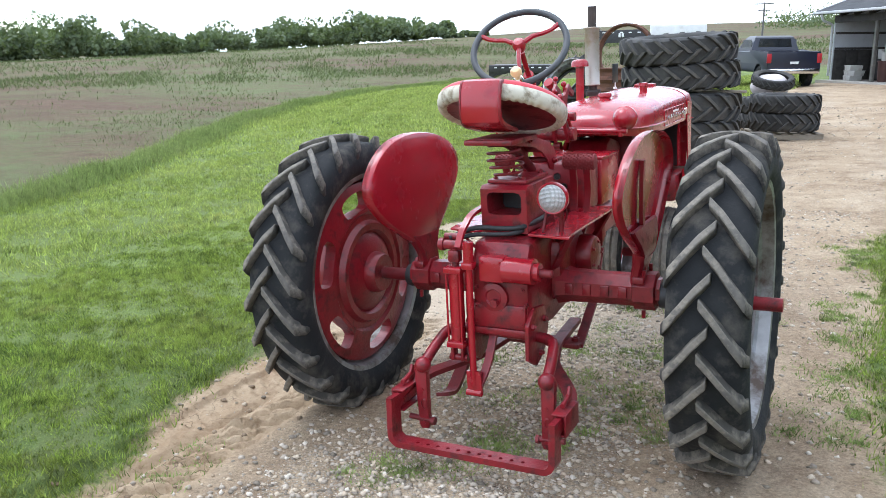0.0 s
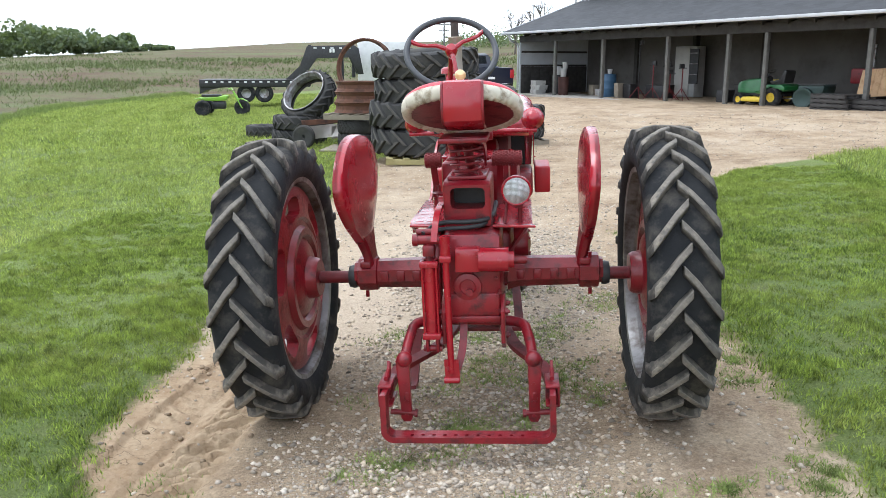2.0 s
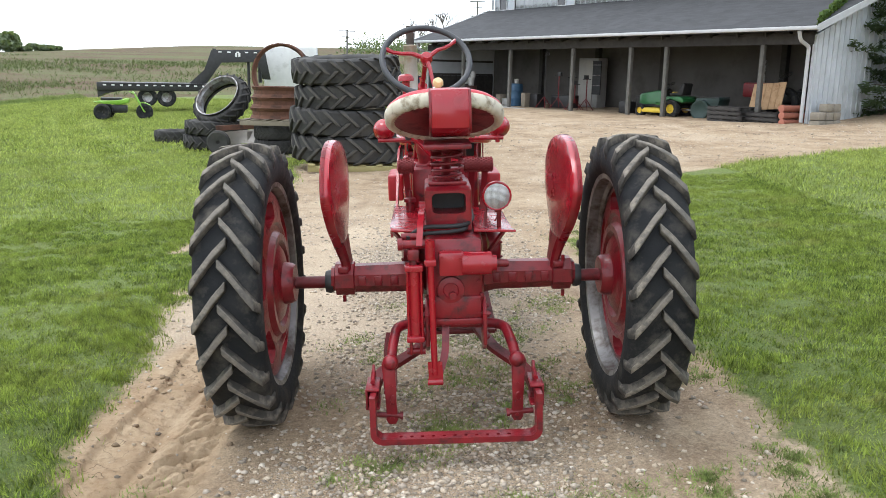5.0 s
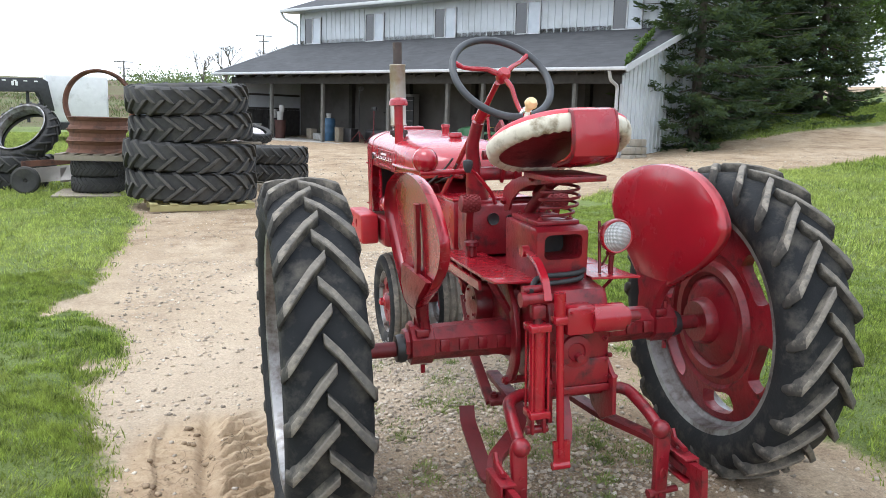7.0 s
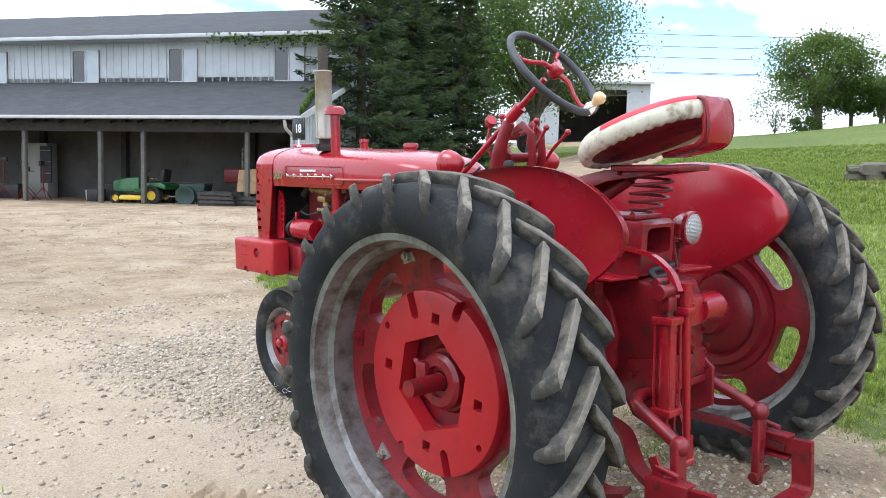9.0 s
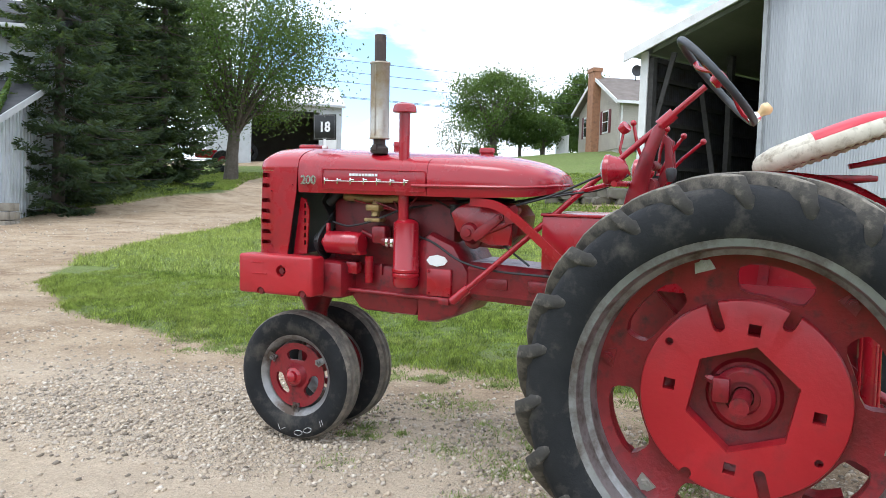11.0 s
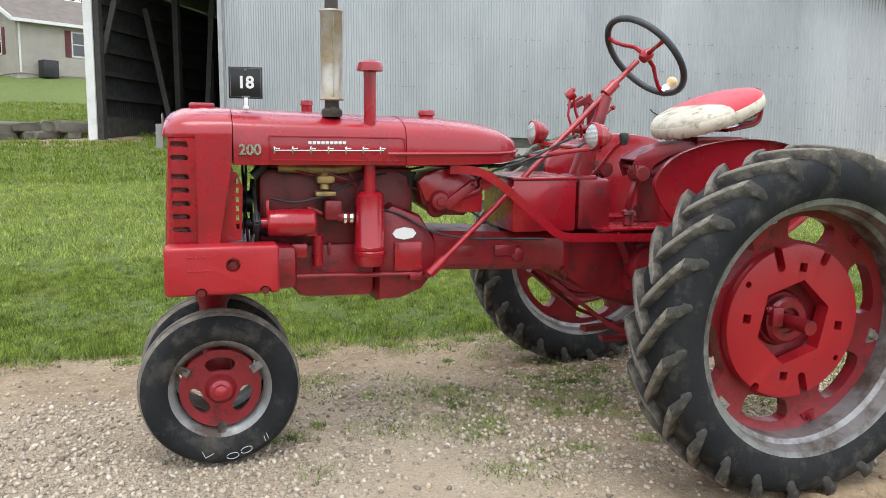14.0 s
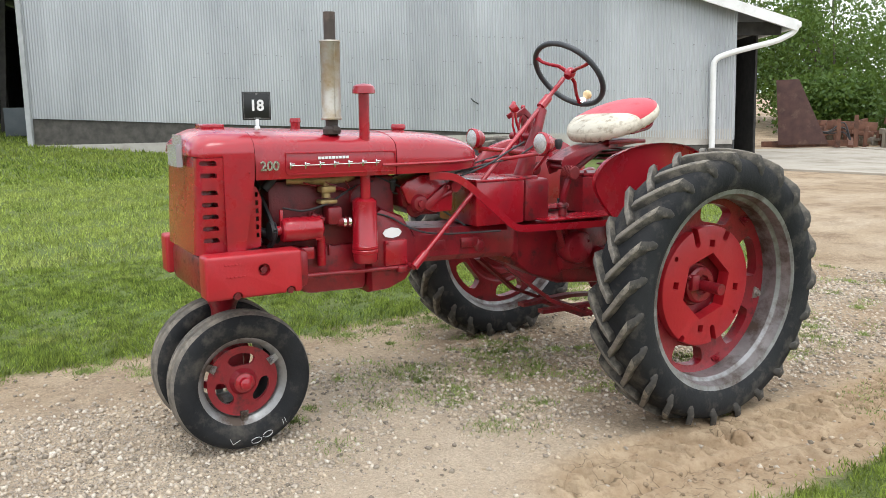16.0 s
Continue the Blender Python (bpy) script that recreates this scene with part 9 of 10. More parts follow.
box(b, (0, 0, 0.12), (2.6, 0.3, 0.2))
box(b, (-1.5, 0.4, 0.5), (0.12, 0.12, 1.0))
box(b, (-1.0, 0.5, 0.45), (0.12, 0.12, 0.9))
part("skid", b, RUST, scrap)
rng_s = random.Random(12)
for i in range(30):
    x, y = 13.4 + rng_s.uniform(-3.2, 2.4), -24.0 + rng_s.uniform(-1.8, 1.5)
    b = bmesh.new()
    L = rng_s.uniform(0.7, 2.4)
    z = rng_s.uniform(0.1, 0.75)
    box(b, (0, 0, z), (L, rng_s.uniform(0.1, 0.3), rng_s.uniform(0.08, 0.3)), bevel=0.012)
    box(b, (L * 0.3, 0, z / 2), (0.12, 0.2, z), bevel=0.01)
    box(b, (-L * 0.3, 0, z / 2), (0.12, 0.2, z), bevel=0.01)
    solid("scrap_iron", b, RUST if i % 3 else PALLET, "rusty implement beam in a scrap heap", "scrap", pose(x, y, ground_z(x, y), 0, rng_s.uniform(-16, 16), rng_s.uniform(0, 180)), "scrap heap")

# ---- what stands under the lean-to ----
def in_barn(s, y, turn=0):
    return BARN @ pose(s, y, B_FLOOR - 0.03, 0, 0, turn)


MOWER_G = worn("green_mower_paint", (0.012, 0.10, 0.025), (0.02, 0.14, 0.035), 4, 0.4, 0.0, None, bump=0.02, coat=0.3)
YELLOW = worn("yellow_paint", (0.62, 0.45, 0.03), (0.7, 0.52, 0.05), 5, 0.45, 0.0, None, bump=0.02)
MOWER_SIDE = (1, 0, 0), (0, 0, 1), (0, -1, 0)
mower = thing("ride_on_mower", in_barn(5.4, 0.95, 176), "green and yellow ride-on mower under the lean-to", "mower")
b = bmesh.new()
hood = []
for x, w, zb, zt in ((-0.98, 0.17, 0.47, 0.64), (-0.94, 0.22, 0.42, 0.74), (-0.80, 0.245, 0.40, 0.79), (-0.50, 0.25, 0.40, 0.835), (-0.16, 0.25, 0.42, 0.865), (-0.08, 0.235, 0.44, 0.86)):
    hood.append([Vector((x, y, z)) for y, z in ((-w, zb), (-w, zt - 0.10), (-w * 0.86, zt - 0.035), (-w * 0.5, zt), (w * 0.5, zt), (w * 0.86, zt - 0.035), (w, zt - 0.10), (w, zb))])
part("hood", loft(b, hood), MOWER_G, mower)
b = bmesh.new()
slab(b, [(-0.12, 0.40), (-0.10, 0.47), (0.10, 0.46), (0.18, 0.60), (0.30, 0.68), (0.78, 0.69), (0.93, 0.62), (0.95, 0.52), (0.86, 0.47), (0.74, 0.58), (0.45, 0.64), (0.24, 0.57), (0.14, 0.38)], 0.94, axes((0, 0, 0), *MOWER_SIDE), bevel=0.035)
part("fender_deck", b, MOWER_G, mower)
b = bmesh.new()
slab(b, [(-0.10, 0.55), (-0.12, 0.86), (-0.02, 0.93), (0.06, 0.88), (0.02, 0.56)], 0.34, axes((0, 0, 0), *MOWER_SIDE), bevel=0.03)
part("dash_cowl", b, BLACK, mower)
b = bmesh.new()
slab(b, [(-0.55, 0.14), (-0.58, 0.22), (-0.50, 0.29), (0.10, 0.29), (0.18, 0.22), (0.16, 0.14)], 1.12, axes((0, 0, 0), *MOWER_SIDE), bevel=0.04)
part("deck", b, YELLOW, mower)
part("frame", box(bmesh.new(), (-0.05, 0, 0.38), (1.6, 0.36, 0.12)), BLACK, mower)
VINYL_BLACK = worn("black_vinyl", (0.015, 0.015, 0.015), (0.03, 0.03, 0.03), 3, 0.5)
b = bmesh.new()
slab(b, [(0.26, 0.70), (0.24, 0.77), (0.30, 0.80), (0.56, 0.78), (0.62, 0.90), (0.68, 1.08), (0.74, 1.12), (0.80, 1.08), (0.74, 0.72)], 0.48, axes((0, 0, 0), *MOWER_SIDE), bevel=0.035)
seat_m = part("seat", b, VINYL_BLACK, mower)
b = bmesh.new()
slab(b, [(0.28, 0.79), (0.31, 0.825), (0.55, 0.80), (0.60, 0.90), (0.665, 1.07), (0.69, 1.06), (0.63, 0.88), (0.58, 0.77)], 0.36, axes((0, 0, 0), *MOWER_SIDE), bevel=0.012)
part("cushion", b, YELLOW, seat_m)
b = bmesh.new()
lathe(b, [(0.155, -0.012), (0.17, 0), (0.155, 0.012), (0.14, 0)], pose(0.06, 0, 1.04, 0, -30, 0), 24, True)
rod(b, (0.06, 0, 1.04), (-0.04, 0, 0.86), 0.028)
rod(b, (0.06, -0.15, 1.04), (0.06, 0.15, 1.04), 0.016)
part("steering_wheel", b, BLACK, mower)
for x, r, y in ((-0.72, 0.2, 0.40), (-0.72, 0.2, -0.40), (0.50, 0.29, 0.42), (0.50, 0.29, -0.42)):
    b = bmesh.new()
    lathe(b, [(r * 0.5, -0.09), (r * 0.85, -0.11), (r, -0.07), (r, 0.07), (r * 0.85, 0.11), (r * 0.5, 0.09)], pose(x, y, r, 0, 0, 90) @ BX, 28, True)
    w = part("wheel", b, RUBBER, mower)
    b = bmesh.new()
    lathe(b, [(0.0, -0.06), (r * 0.16, -0.075), (r * 0.2, -0.05), (r * 0.44, -0.05), (r * 0.5, -0.085), (r * 0.52, 0), (r * 0.5, 0.085), (r * 0.44, 0.05), (r * 0.2, 0.05), (r * 0.16, 0.075), (0.0, 0.06)], pose(x, y, r, 0, 0, 90) @ BX, 24)
    part("hub", b, YELLOW, w)
CART_G = worn("dark_green_paint", (0.014, 0.034, 0.03), (0.022, 0.05, 0.042), 4, 0.5)
cart = thing("lawn_cart", in_barn(3.7, 1.0, 170), "small dark green lawn sweeper cart behind the mower", "cart")
b = bmesh.new()
slab(b, [(-0.30, 0.34), (-0.36, 0.62), (-0.30, 0.68), (0.42, 0.70), (0.46, 0.64), (0.38, 0.30)], 0.72, axes((0, 0, 0), *MOWER_SIDE), bevel=0.04)
part("tub", b, CART_G, cart)
part("rim", box(box(bmesh.new(), (0.05, -0.36, 0.70), (0.78, 0.03, 0.035), bevel=0.008), (0.05, 0.36, 0.70), (0.78, 0.03, 0.035), bevel=0.008), VINYL_BLACK, cart)
for y in (-0.43, 0.43):
    b = bmesh.new()
    lathe(b, [(0.0, -0.03), (0.20, -0.035), (0.24, -0.06), (0.30, -0.055), (0.31, 0), (0.30, 0.055), (0.24, 0.06), (0.20, 0.035), (0.0, 0.03)], pose(-0.12, y, 0.31, 0, 0, 90) @ BX, 28)
    part("wheel", b, CART_G, cart)
part("tongue", box(bmesh.new(), (-0.72, 0, 0.27), (0.75, 0.05, 0.04), pose(0, 0, 0, 0, 0, 0), bevel=0.008), GALV, cart)
for i, (s, y, n) in enumerate(((2.25, 0.2, 4), (1.25, 0.45, 3))):
    for k in range(n):
        p = pallet(0, 0, 0, 0, DARK_WOOD, "dark weathered pallet in a low stack", 1.15, 1.0)
        p.matrix_world = in_barn(s, y, 3 * k - 4) @ Matrix.Translation((0, 0, k * 0.122))
sheet = thing("leaning_crate_lid", in_barn(1.55, 0.62, 0) @ pose(0, 0, 0.42, -20, 5, 0), "pale plank panel leaning on stacked pallets", "panel")
WOODP = worn("pale_new_wood", (0.40, 0.25, 0.13), (0.50, 0.33, 0.18), 4, 0.7, 0.0, (0.30, 0.17, 0.09), 6, (0.5, 0.7), 0.1)
for i in range(5):
    part("plank", box(bmesh.new(), (-0.42 + i * 0.21, 0, 0.40), (0.2, 0.03, 0.80), bevel=0.004), WOODP, sheet)
part("batten", box(bmesh.new(), (0, 0.03, 0.15), (1.02, 0.03, 0.08), bevel=0.003), WOODP, sheet)
part("batten", box(bmesh.new(), (0, 0.03, 0.65), (1.02, 0.03, 0.08), bevel=0.003), WOODP, sheet)
old = thing("stored_tractor", in_barn(2.0, 1.9, 0), "dark old tractor parked deep in the shade", "tractor")
part("hood", box(bmesh.new(), (0.6, 0, 0.95), (1.0, 0.45, 0.45), bevel=0.06), RED_DARK, old)
part("body", box(bmesh.new(), (-0.3, 0, 0.75), (1.0, 0.4, 0.4), bevel=0.05), BLACK, old)
part("exhaust", rod(bmesh.new(), (0.6, 0.1, 1.1), (0.6, 0.1, 1.85), 0.035), GALV, old)
b = bmesh.new()
lathe(b, [(0.19, -0.012), (0.205, 0), (0.19, 0.012), (0.178, 0)], pose(-0.2, 0, 1.4, 0, 30, 0), 28, True)
rod(b, (-0.2, 0, 1.4), (0.1, 0, 1.1), 0.02)
part("steering_wheel", b, BLACK, old)
for y in (-0.6, 0.6):
    part("wheel", carcass(0.55, 0.25, 0.32, 0.03), RUBBER, old).matrix_local = pose(-0.6, y, 0.55, 0, 0, 90)
for k in range(3):
    b = bmesh.new()
    rod(b, (0, -0.3, 0), (0, 0.5, 0), 0.085, n=16)
    rod(b, (0, -0.36, 0), (0, -0.28, 0), 0.1, n=16)
    solid("clay_pipe", b, worn("terracotta", (0.36, 0.13, 0.09), (0.45, 0.18, 0.12), 5, 0.8), "short red clay drain pipe in a stack", "pipe", in_barn(0.48 + 0.02 * k, 0.3, 8) @ Matrix.Translation((0, 0, 0.12 + 0.19 * k)), "stack of pipes")
# stone pier at the corner
pier = thing("stone_pier", in_barn(-0.35, 0.15, 0), "low stepped retaining wall of tan stone blocks", "stone wall")
TANST = worn("tan_stone", (0.20, 0.18, 0.145), (0.30, 0.27, 0.22), 4, 0.9, 0.0, (0.25, 0.22, 0.16), 3, (0.5, 0.7), 0.3)
for i in range(3):
    for j in range(3):
        if j > i + 1:
            continue
        part("block", box(bmesh.new(), (-0.05, i * 0.36, 0.12 + j * 0.22), (0.3 - 0.03 * j, 0.34, 0.21), bevel=0.03), TANST, pier)
drum = thing("plastic_drum", in_barn(13.6, 1.3), "blue plastic drum standing by the barn wall", "drum")
b = bmesh.new()
lathe(b, [(0.0, 0.0), (0.27, 0.0), (0.29, 0.04), (0.29, 0.3), (0.3, 0.32), (0.29, 0.34), (0.29, 0.6), (0.3, 0.62), (0.29, 0.64), (0.28, 0.86), (0.25, 0.9), (0.0, 0.91)], I4, 32)
part("shell", b, worn("blue_plastic", (0.035, 0.09, 0.17), (0.05, 0.12, 0.21), 4, 0.5), drum)
# cabinet whites are greyed: the lean-to's shade is in their colour
CABINET_SHADED = worn("shaded_cream_steel", (0.34, 0.33, 0.30), (0.42, 0.41, 0.38), 3, 0.5)
cab_ = thing("steel_cabinet", in_barn(10.95, 3.2), "white steel cabinet with an open dark shelf side", "cabinet")
part("carcass", box(bmesh.new(), (0.45, 0.25, 0.98), (1.1, 0.5, 1.96), bevel=0.01), worn("shaded_white_steel", (0.30, 0.30, 0.285), (0.38, 0.38, 0.365), 3, 0.5), cab_)
part("door", box(bmesh.new(), (0.55, -0.03, 1.0), (0.75, 0.04, 1.8), bevel=0.006), CABINET_SHADED, cab_)
# black panel painted for the dark between the shelves
part("shelf_shade", box(bmesh.new(), (-0.05, -0.02, 1.2), (0.45, 0.04, 1.3)), BLACK, cab_)
for z in (0.9, 1.3, 1.7):
    part("shelf", box(bmesh.new(), (-0.05, -0.045, z), (0.42, 0.02, 0.03)), GALV, cab_)
for s, y, h in ((9.1, 0.9, 1.15), (9.6, 0.8, 0.95), (10.05, 1.1, 1.2), (10.6, 0.9, 1.25), (11.5, 1.0, 2.0)):
    tp = thing("work_light", in_barn(s, y, s * 50), "tripod work light with a square lamp head", "work light", "tripod work lights")
    part("mast", rod(bmesh.new(), (0, 0, 0.3), (0, 0, h), 0.02, n=8), RED_DARK if h < 1.3 else BLACK, tp)
    for k in range(3):
        a = radians(120 * k)
        part("leg", rod(bmesh.new(), (0, 0, 0.45), (0.36 * math.cos(a), 0.36 * math.sin(a), 0.02), 0.014, n=6), RED_DARK, tp)
    part("crossbar", rod(bmesh.new(), (-0.18, 0, h), (0.18, 0, h), 0.015, n=6), BLACK, tp)
    for x in ((-0.18, 0.18) if h > 1.3 else (0.0,)):
        part("lamp_head", box(bmesh.new(), (x, -0.05, h + 0.07), (0.17, 0.09, 0.15), bevel=0.01), BLACK, tp)
        part("lamp_glass", box(bmesh.new(), (x, -0.1, h + 0.07), (0.13, 0.012, 0.11)), LENS, tp)
def tapered(b, w, h, z=0.0):
    """An open pail or bin standing at z."""
    lathe(b, [(0.0, z), (w * 0.42, z), (w * 0.5, z + h), (w * 0.54, z + h), (w * 0.54, z + h + 0.02), (w * 0.46, z + h + 0.02), (w * 0.40, z + 0.03), (0.0, z + 0.03)], I4, 24)
    return b


def lidded(b, w, d, h):
    """A box with a lipped lid."""
    box(b, (0, 0, h / 2), (w, d, h), bevel=0.012)
    box(b, (0, 0, h), (w * 1.03, d * 1.03, 0.03), bevel=0.004)
    return b


PAIL = worn("dusty_white_plastic", (0.42, 0.42, 0.41), (0.52, 0.52, 0.50), 4, 0.55, 0.0, (0.30, 0.28, 0.25), 3, (0.5, 0.75), 0.03)
BIN_RED = worn("brown_red_steel", (0.06, 0.025, 0.02), (0.09, 0.035, 0.028), 4, 0.6)
rng_b = random.Random(6)
for s, y, z, w, h, m, name, lab in (
        (7.9, 1.6, 0, 0.27, 0.36, PAIL, "bucket", "white plastic bucket on the floor"), (3.25, 1.2, 0, 0.30, 0.42, PAIL, "bucket", "dusty pale bucket beside the cart"),
        (16.15, 0.9, 0, 0.48, 0.74, BIN_RED, "bin", "brown red steel bin with pails on top"), (16.1, 0.85, 0.765, 0.28, 0.32, PAIL, "bucket", "white plastic bucket on a steel bin"),
        (16.05, 0.9, 1.1, 0.24, 0.24, PAIL, "bucket", "white plastic bucket stacked on another"), (17.45, 1.6, 0, 0.62, 0.80, BLACK, "bin", "black plastic bin with a pail on it"),
        (17.45, 1.6, 0.825, 0.27, 0.34, PAIL, "bucket", "white plastic bucket on a black bin"), (13.55, 1.28, 0.912, 0.20, 0.16, PAIL, "bucket", "small white pail on a blue drum")):
    solid(name, tapered(bmesh.new(), w, h), m, lab, name, in_barn(s, y, rng_b.uniform(-12, 12)) @ Matrix.Translation((0, 0, z)))
for k in range(3):
    b = bmesh.new()
    slab(b, [(-0.27, 0.0), (-0.31, 0.17), (-0.34, 0.17), (-0.34, 0.19), (0.34, 0.19), (0.34, 0.17), (0.31, 0.17), (0.27, 0.0)], 0.46, axes((0, 0, 0), (1, 0, 0), (0, 0, 1), (0, -1, 0)), bevel=0.008)
    solid("crate", b, PAIL, "white plastic tub in a crooked stack", "crate", in_barn(17.5 + (0.05, -0.04, 0.03)[k], 0.55, (8, -6, 12)[k]) @ Matrix.Translation((0, 0, 0.195 * k)), "stack of tubs")
for s, y, w, d, h, m, name, lab in (
        (12.5, 0.9, 0.22, 0.3, 0.55, PALLET, "box", "narrow pale wooden box standing on end"), (12.15, 1.2, 0.5, 0.4, 0.52, BLACK, "box", "dark storage box by the drum"),
        (11.3, 1.9, 1.0, 0.5, 0.5, BLACK, "chest", "long dark chest by the block wall"), (14.8, 1.9, 0.4, 0.4, 0.25, PAIL, "box", "grey box in the shade"),
        (15.2, 1.8, 0.34, 0.3, 0.42, PALLET, "box", "weathered wooden box in the shade"), (14.4, 1.7, 0.36, 0.3, 0.2, PAIL, "box", "low pale box in the shade"),
        (7.35, 1.2, 0.42, 0.4, 0.42, BLACK, "box", "dark storage box near the mower"), (7.2, 1.9, 0.5, 0.4, 0.62, DARK_WOOD, "box", "tall dark wooden box")):
    solid(name, lidded(bmesh.new(), w, d, h), m, lab, name, in_barn(s, y, rng_b.uniform(-10, 10)))
# red tractors by the hilltop shed, far off
for x, y, r in ((36.0, 33.2, 30), (44.6, 38.4, 60)):
    far = thing("far_tractor", pose(x, y, ground_z(x, y), 0, 0, r), "small red tractor standing by the hilltop shed", "tractor")
    part("hood", box(bmesh.new(), (0, 0.6, 1.1), (0.5, 1.3, 0.5), bevel=0.08), RED, far)
    part("body", box(bmesh.new(), (0, -0.4, 0.8), (0.4, 1.0, 0.4), bevel=0.05), RED_CAST, far)
    for sx_ in (-0.7, 0.7):
        b = bmesh.new()
        lathe(b, [(0.3, -0.13), (0.6, -0.14), (0.66, 0), (0.6, 0.14), (0.3, 0.13)], pose(sx_, -0.5, 0.66) @ BX, 28, True)
        part("wheel", b, RUBBER, far)
    b = bmesh.new()
    lathe(b, [(0.1, -0.1), (0.3, -0.1), (0.33, 0), (0.3, 0.1), (0.1, 0.1)], pose(0, 1.1, 0.33) @ BX, 24, True)
    part("front_wheel", b, RUBBER, far)
    b = bmesh.new()
    lathe(b, [(0.19, -0.012), (0.21, 0), (0.19, 0.012)], pose(0, -0.2, 1.6, 50, 0, 0), 20, True)
    rod(b, (0, -0.2, 1.6), (0, 0.1, 1.2), 0.03)
    part("steering_wheel", b, BLACK, far)

# ---- grass, weeds, gravel and clods ----
def tri_mesh(name, pts, mat, per=3):
    n = len(pts) // per
    me = bpy.data.meshes.new(name)
    me.vertices.add(len(pts))
    me.vertices.foreach_set("co", np.asarray(pts, np.float32).ravel())
    me.loops.add(len(pts))
    me.loops.foreach_set("vertex_index", np.arange(len(pts)))
    me.polygons.add(n)
    me.polygons.foreach_set("loop_start", np.arange(n) * per)
    me.update(calc_edges=True)
    me.materials.append(mat)
    return me


def ground_near(x, y):
    """Height of the sheet as meshed, between its grid lines."""
    i = np.clip(np.searchsorted(gx, x) - 1, 0, len(gx) - 2)
    j = np.clip(np.searchsorted(gy, y) - 1, 0, len(gy) - 2)
    u = (x - gx[i]) / (gx[i + 1] - gx[i])
    v = (y - gy[j]) / (gy[j + 1] - gy[j])
    return (GZ[j, i] * (1 - u) + GZ[j, i + 1] * u) * (1 - v) + (GZ[j + 1, i] * (1 - u) + GZ[j + 1, i + 1] * u) * v


def blades(x, y, length, width, rng, lean=0.5, comb=None):
    n = len(x)
    z = ground_near(x, y) - 0.004
    a = rng.uniform(0, 2 * np.pi, n)
    w = np.stack([np.cos(a), np.sin(a), np.zeros(n)], 1) * (width / 2)[:, None]
    d = rng.normal(size=(n, 3)) * lean
    d[:, 2] = 1.0
    if comb is not None:
        d[:, :2] += comb
    d /= np.linalg.norm(d, axis=1)[:, None]
    p = np.stack([x, y, z], 1)
    return np.stack([p - w, p + w, p + d * length[:, None]], 1).reshape(-1, 3)


def grass_mat(name, c0, c1, c2, dry, patch=0.5):
    k = Mat(name, 0.6, 0.0, 0.25)
    c = k.mix(k.island(), c0, c1)
    c = k.mix(k.ramp(k.noise(patch, 6, 0.65), [(0.38, 0.0), (0.66, 0.75)]), c, c2)
    c = k.mix(k.ramp(k.noise(1.7, 6, 0.7), [(0.56, 0.0), (0.74, 0.6)]), c, dry)
    c = k.mix(1.0, c, k.ramp(k.noise(11.0, 6, 0.75), [(0.36, 0.32), (0.60, 1.15)]), "MULTIPLY")
    k.color(c)
    tr = k.n.new("ShaderNodeBsdfTranslucent")
    k.l.new(c, tr.inputs["Color"])
    mx = k.n.new("ShaderNodeMixShader")
    mx.inputs[0].default_value = 0.35
    k.l.new(k.b.outputs[0], mx.inputs[1])
    k.l.new(tr.outputs[0], mx.inputs[2])
    k.l.new(mx.outputs[0], k.n["Material Output"].inputs["Surface"])
    return k.m


GRASS = grass_mat("lush_lawn_blades", (0.055, 0.110, 0.018), (0.40, 0.51, 0.09), (0.34, 0.41, 0.085), (0.50, 0.47, 0.17))
# lighter copy of the lawn blades: the sheen of the farther grass in colour
GRASS_SHEEN = grass_mat("mown_sheen_blades", (0.11, 0.17, 0.035), (0.52, 0.62, 0.14), (0.47, 0.54, 0.14), (0.58, 0.55, 0.23))
FIELD_WEED = grass_mat("field_weed_blades", (0.07, 0.11, 0.035), (0.17, 0.22, 0.075), (0.16, 0.19, 0.07), (0.26, 0.21, 0.11), 0.2)
WEED = grass_mat("rough_grass_blades", (0.15, 0.22, 0.055), (0.36, 0.45, 0.14), (0.33, 0.40, 0.13), (0.46, 0.42, 0.22), 0.2)


def scatter(x0, x1, y0, y1, per_m2, rng):
    n = int((x1 - x0) * (y1 - y0) * per_m2)
    return rng.uniform(x0, x1, n), rng.uniform(y0, y1, n)


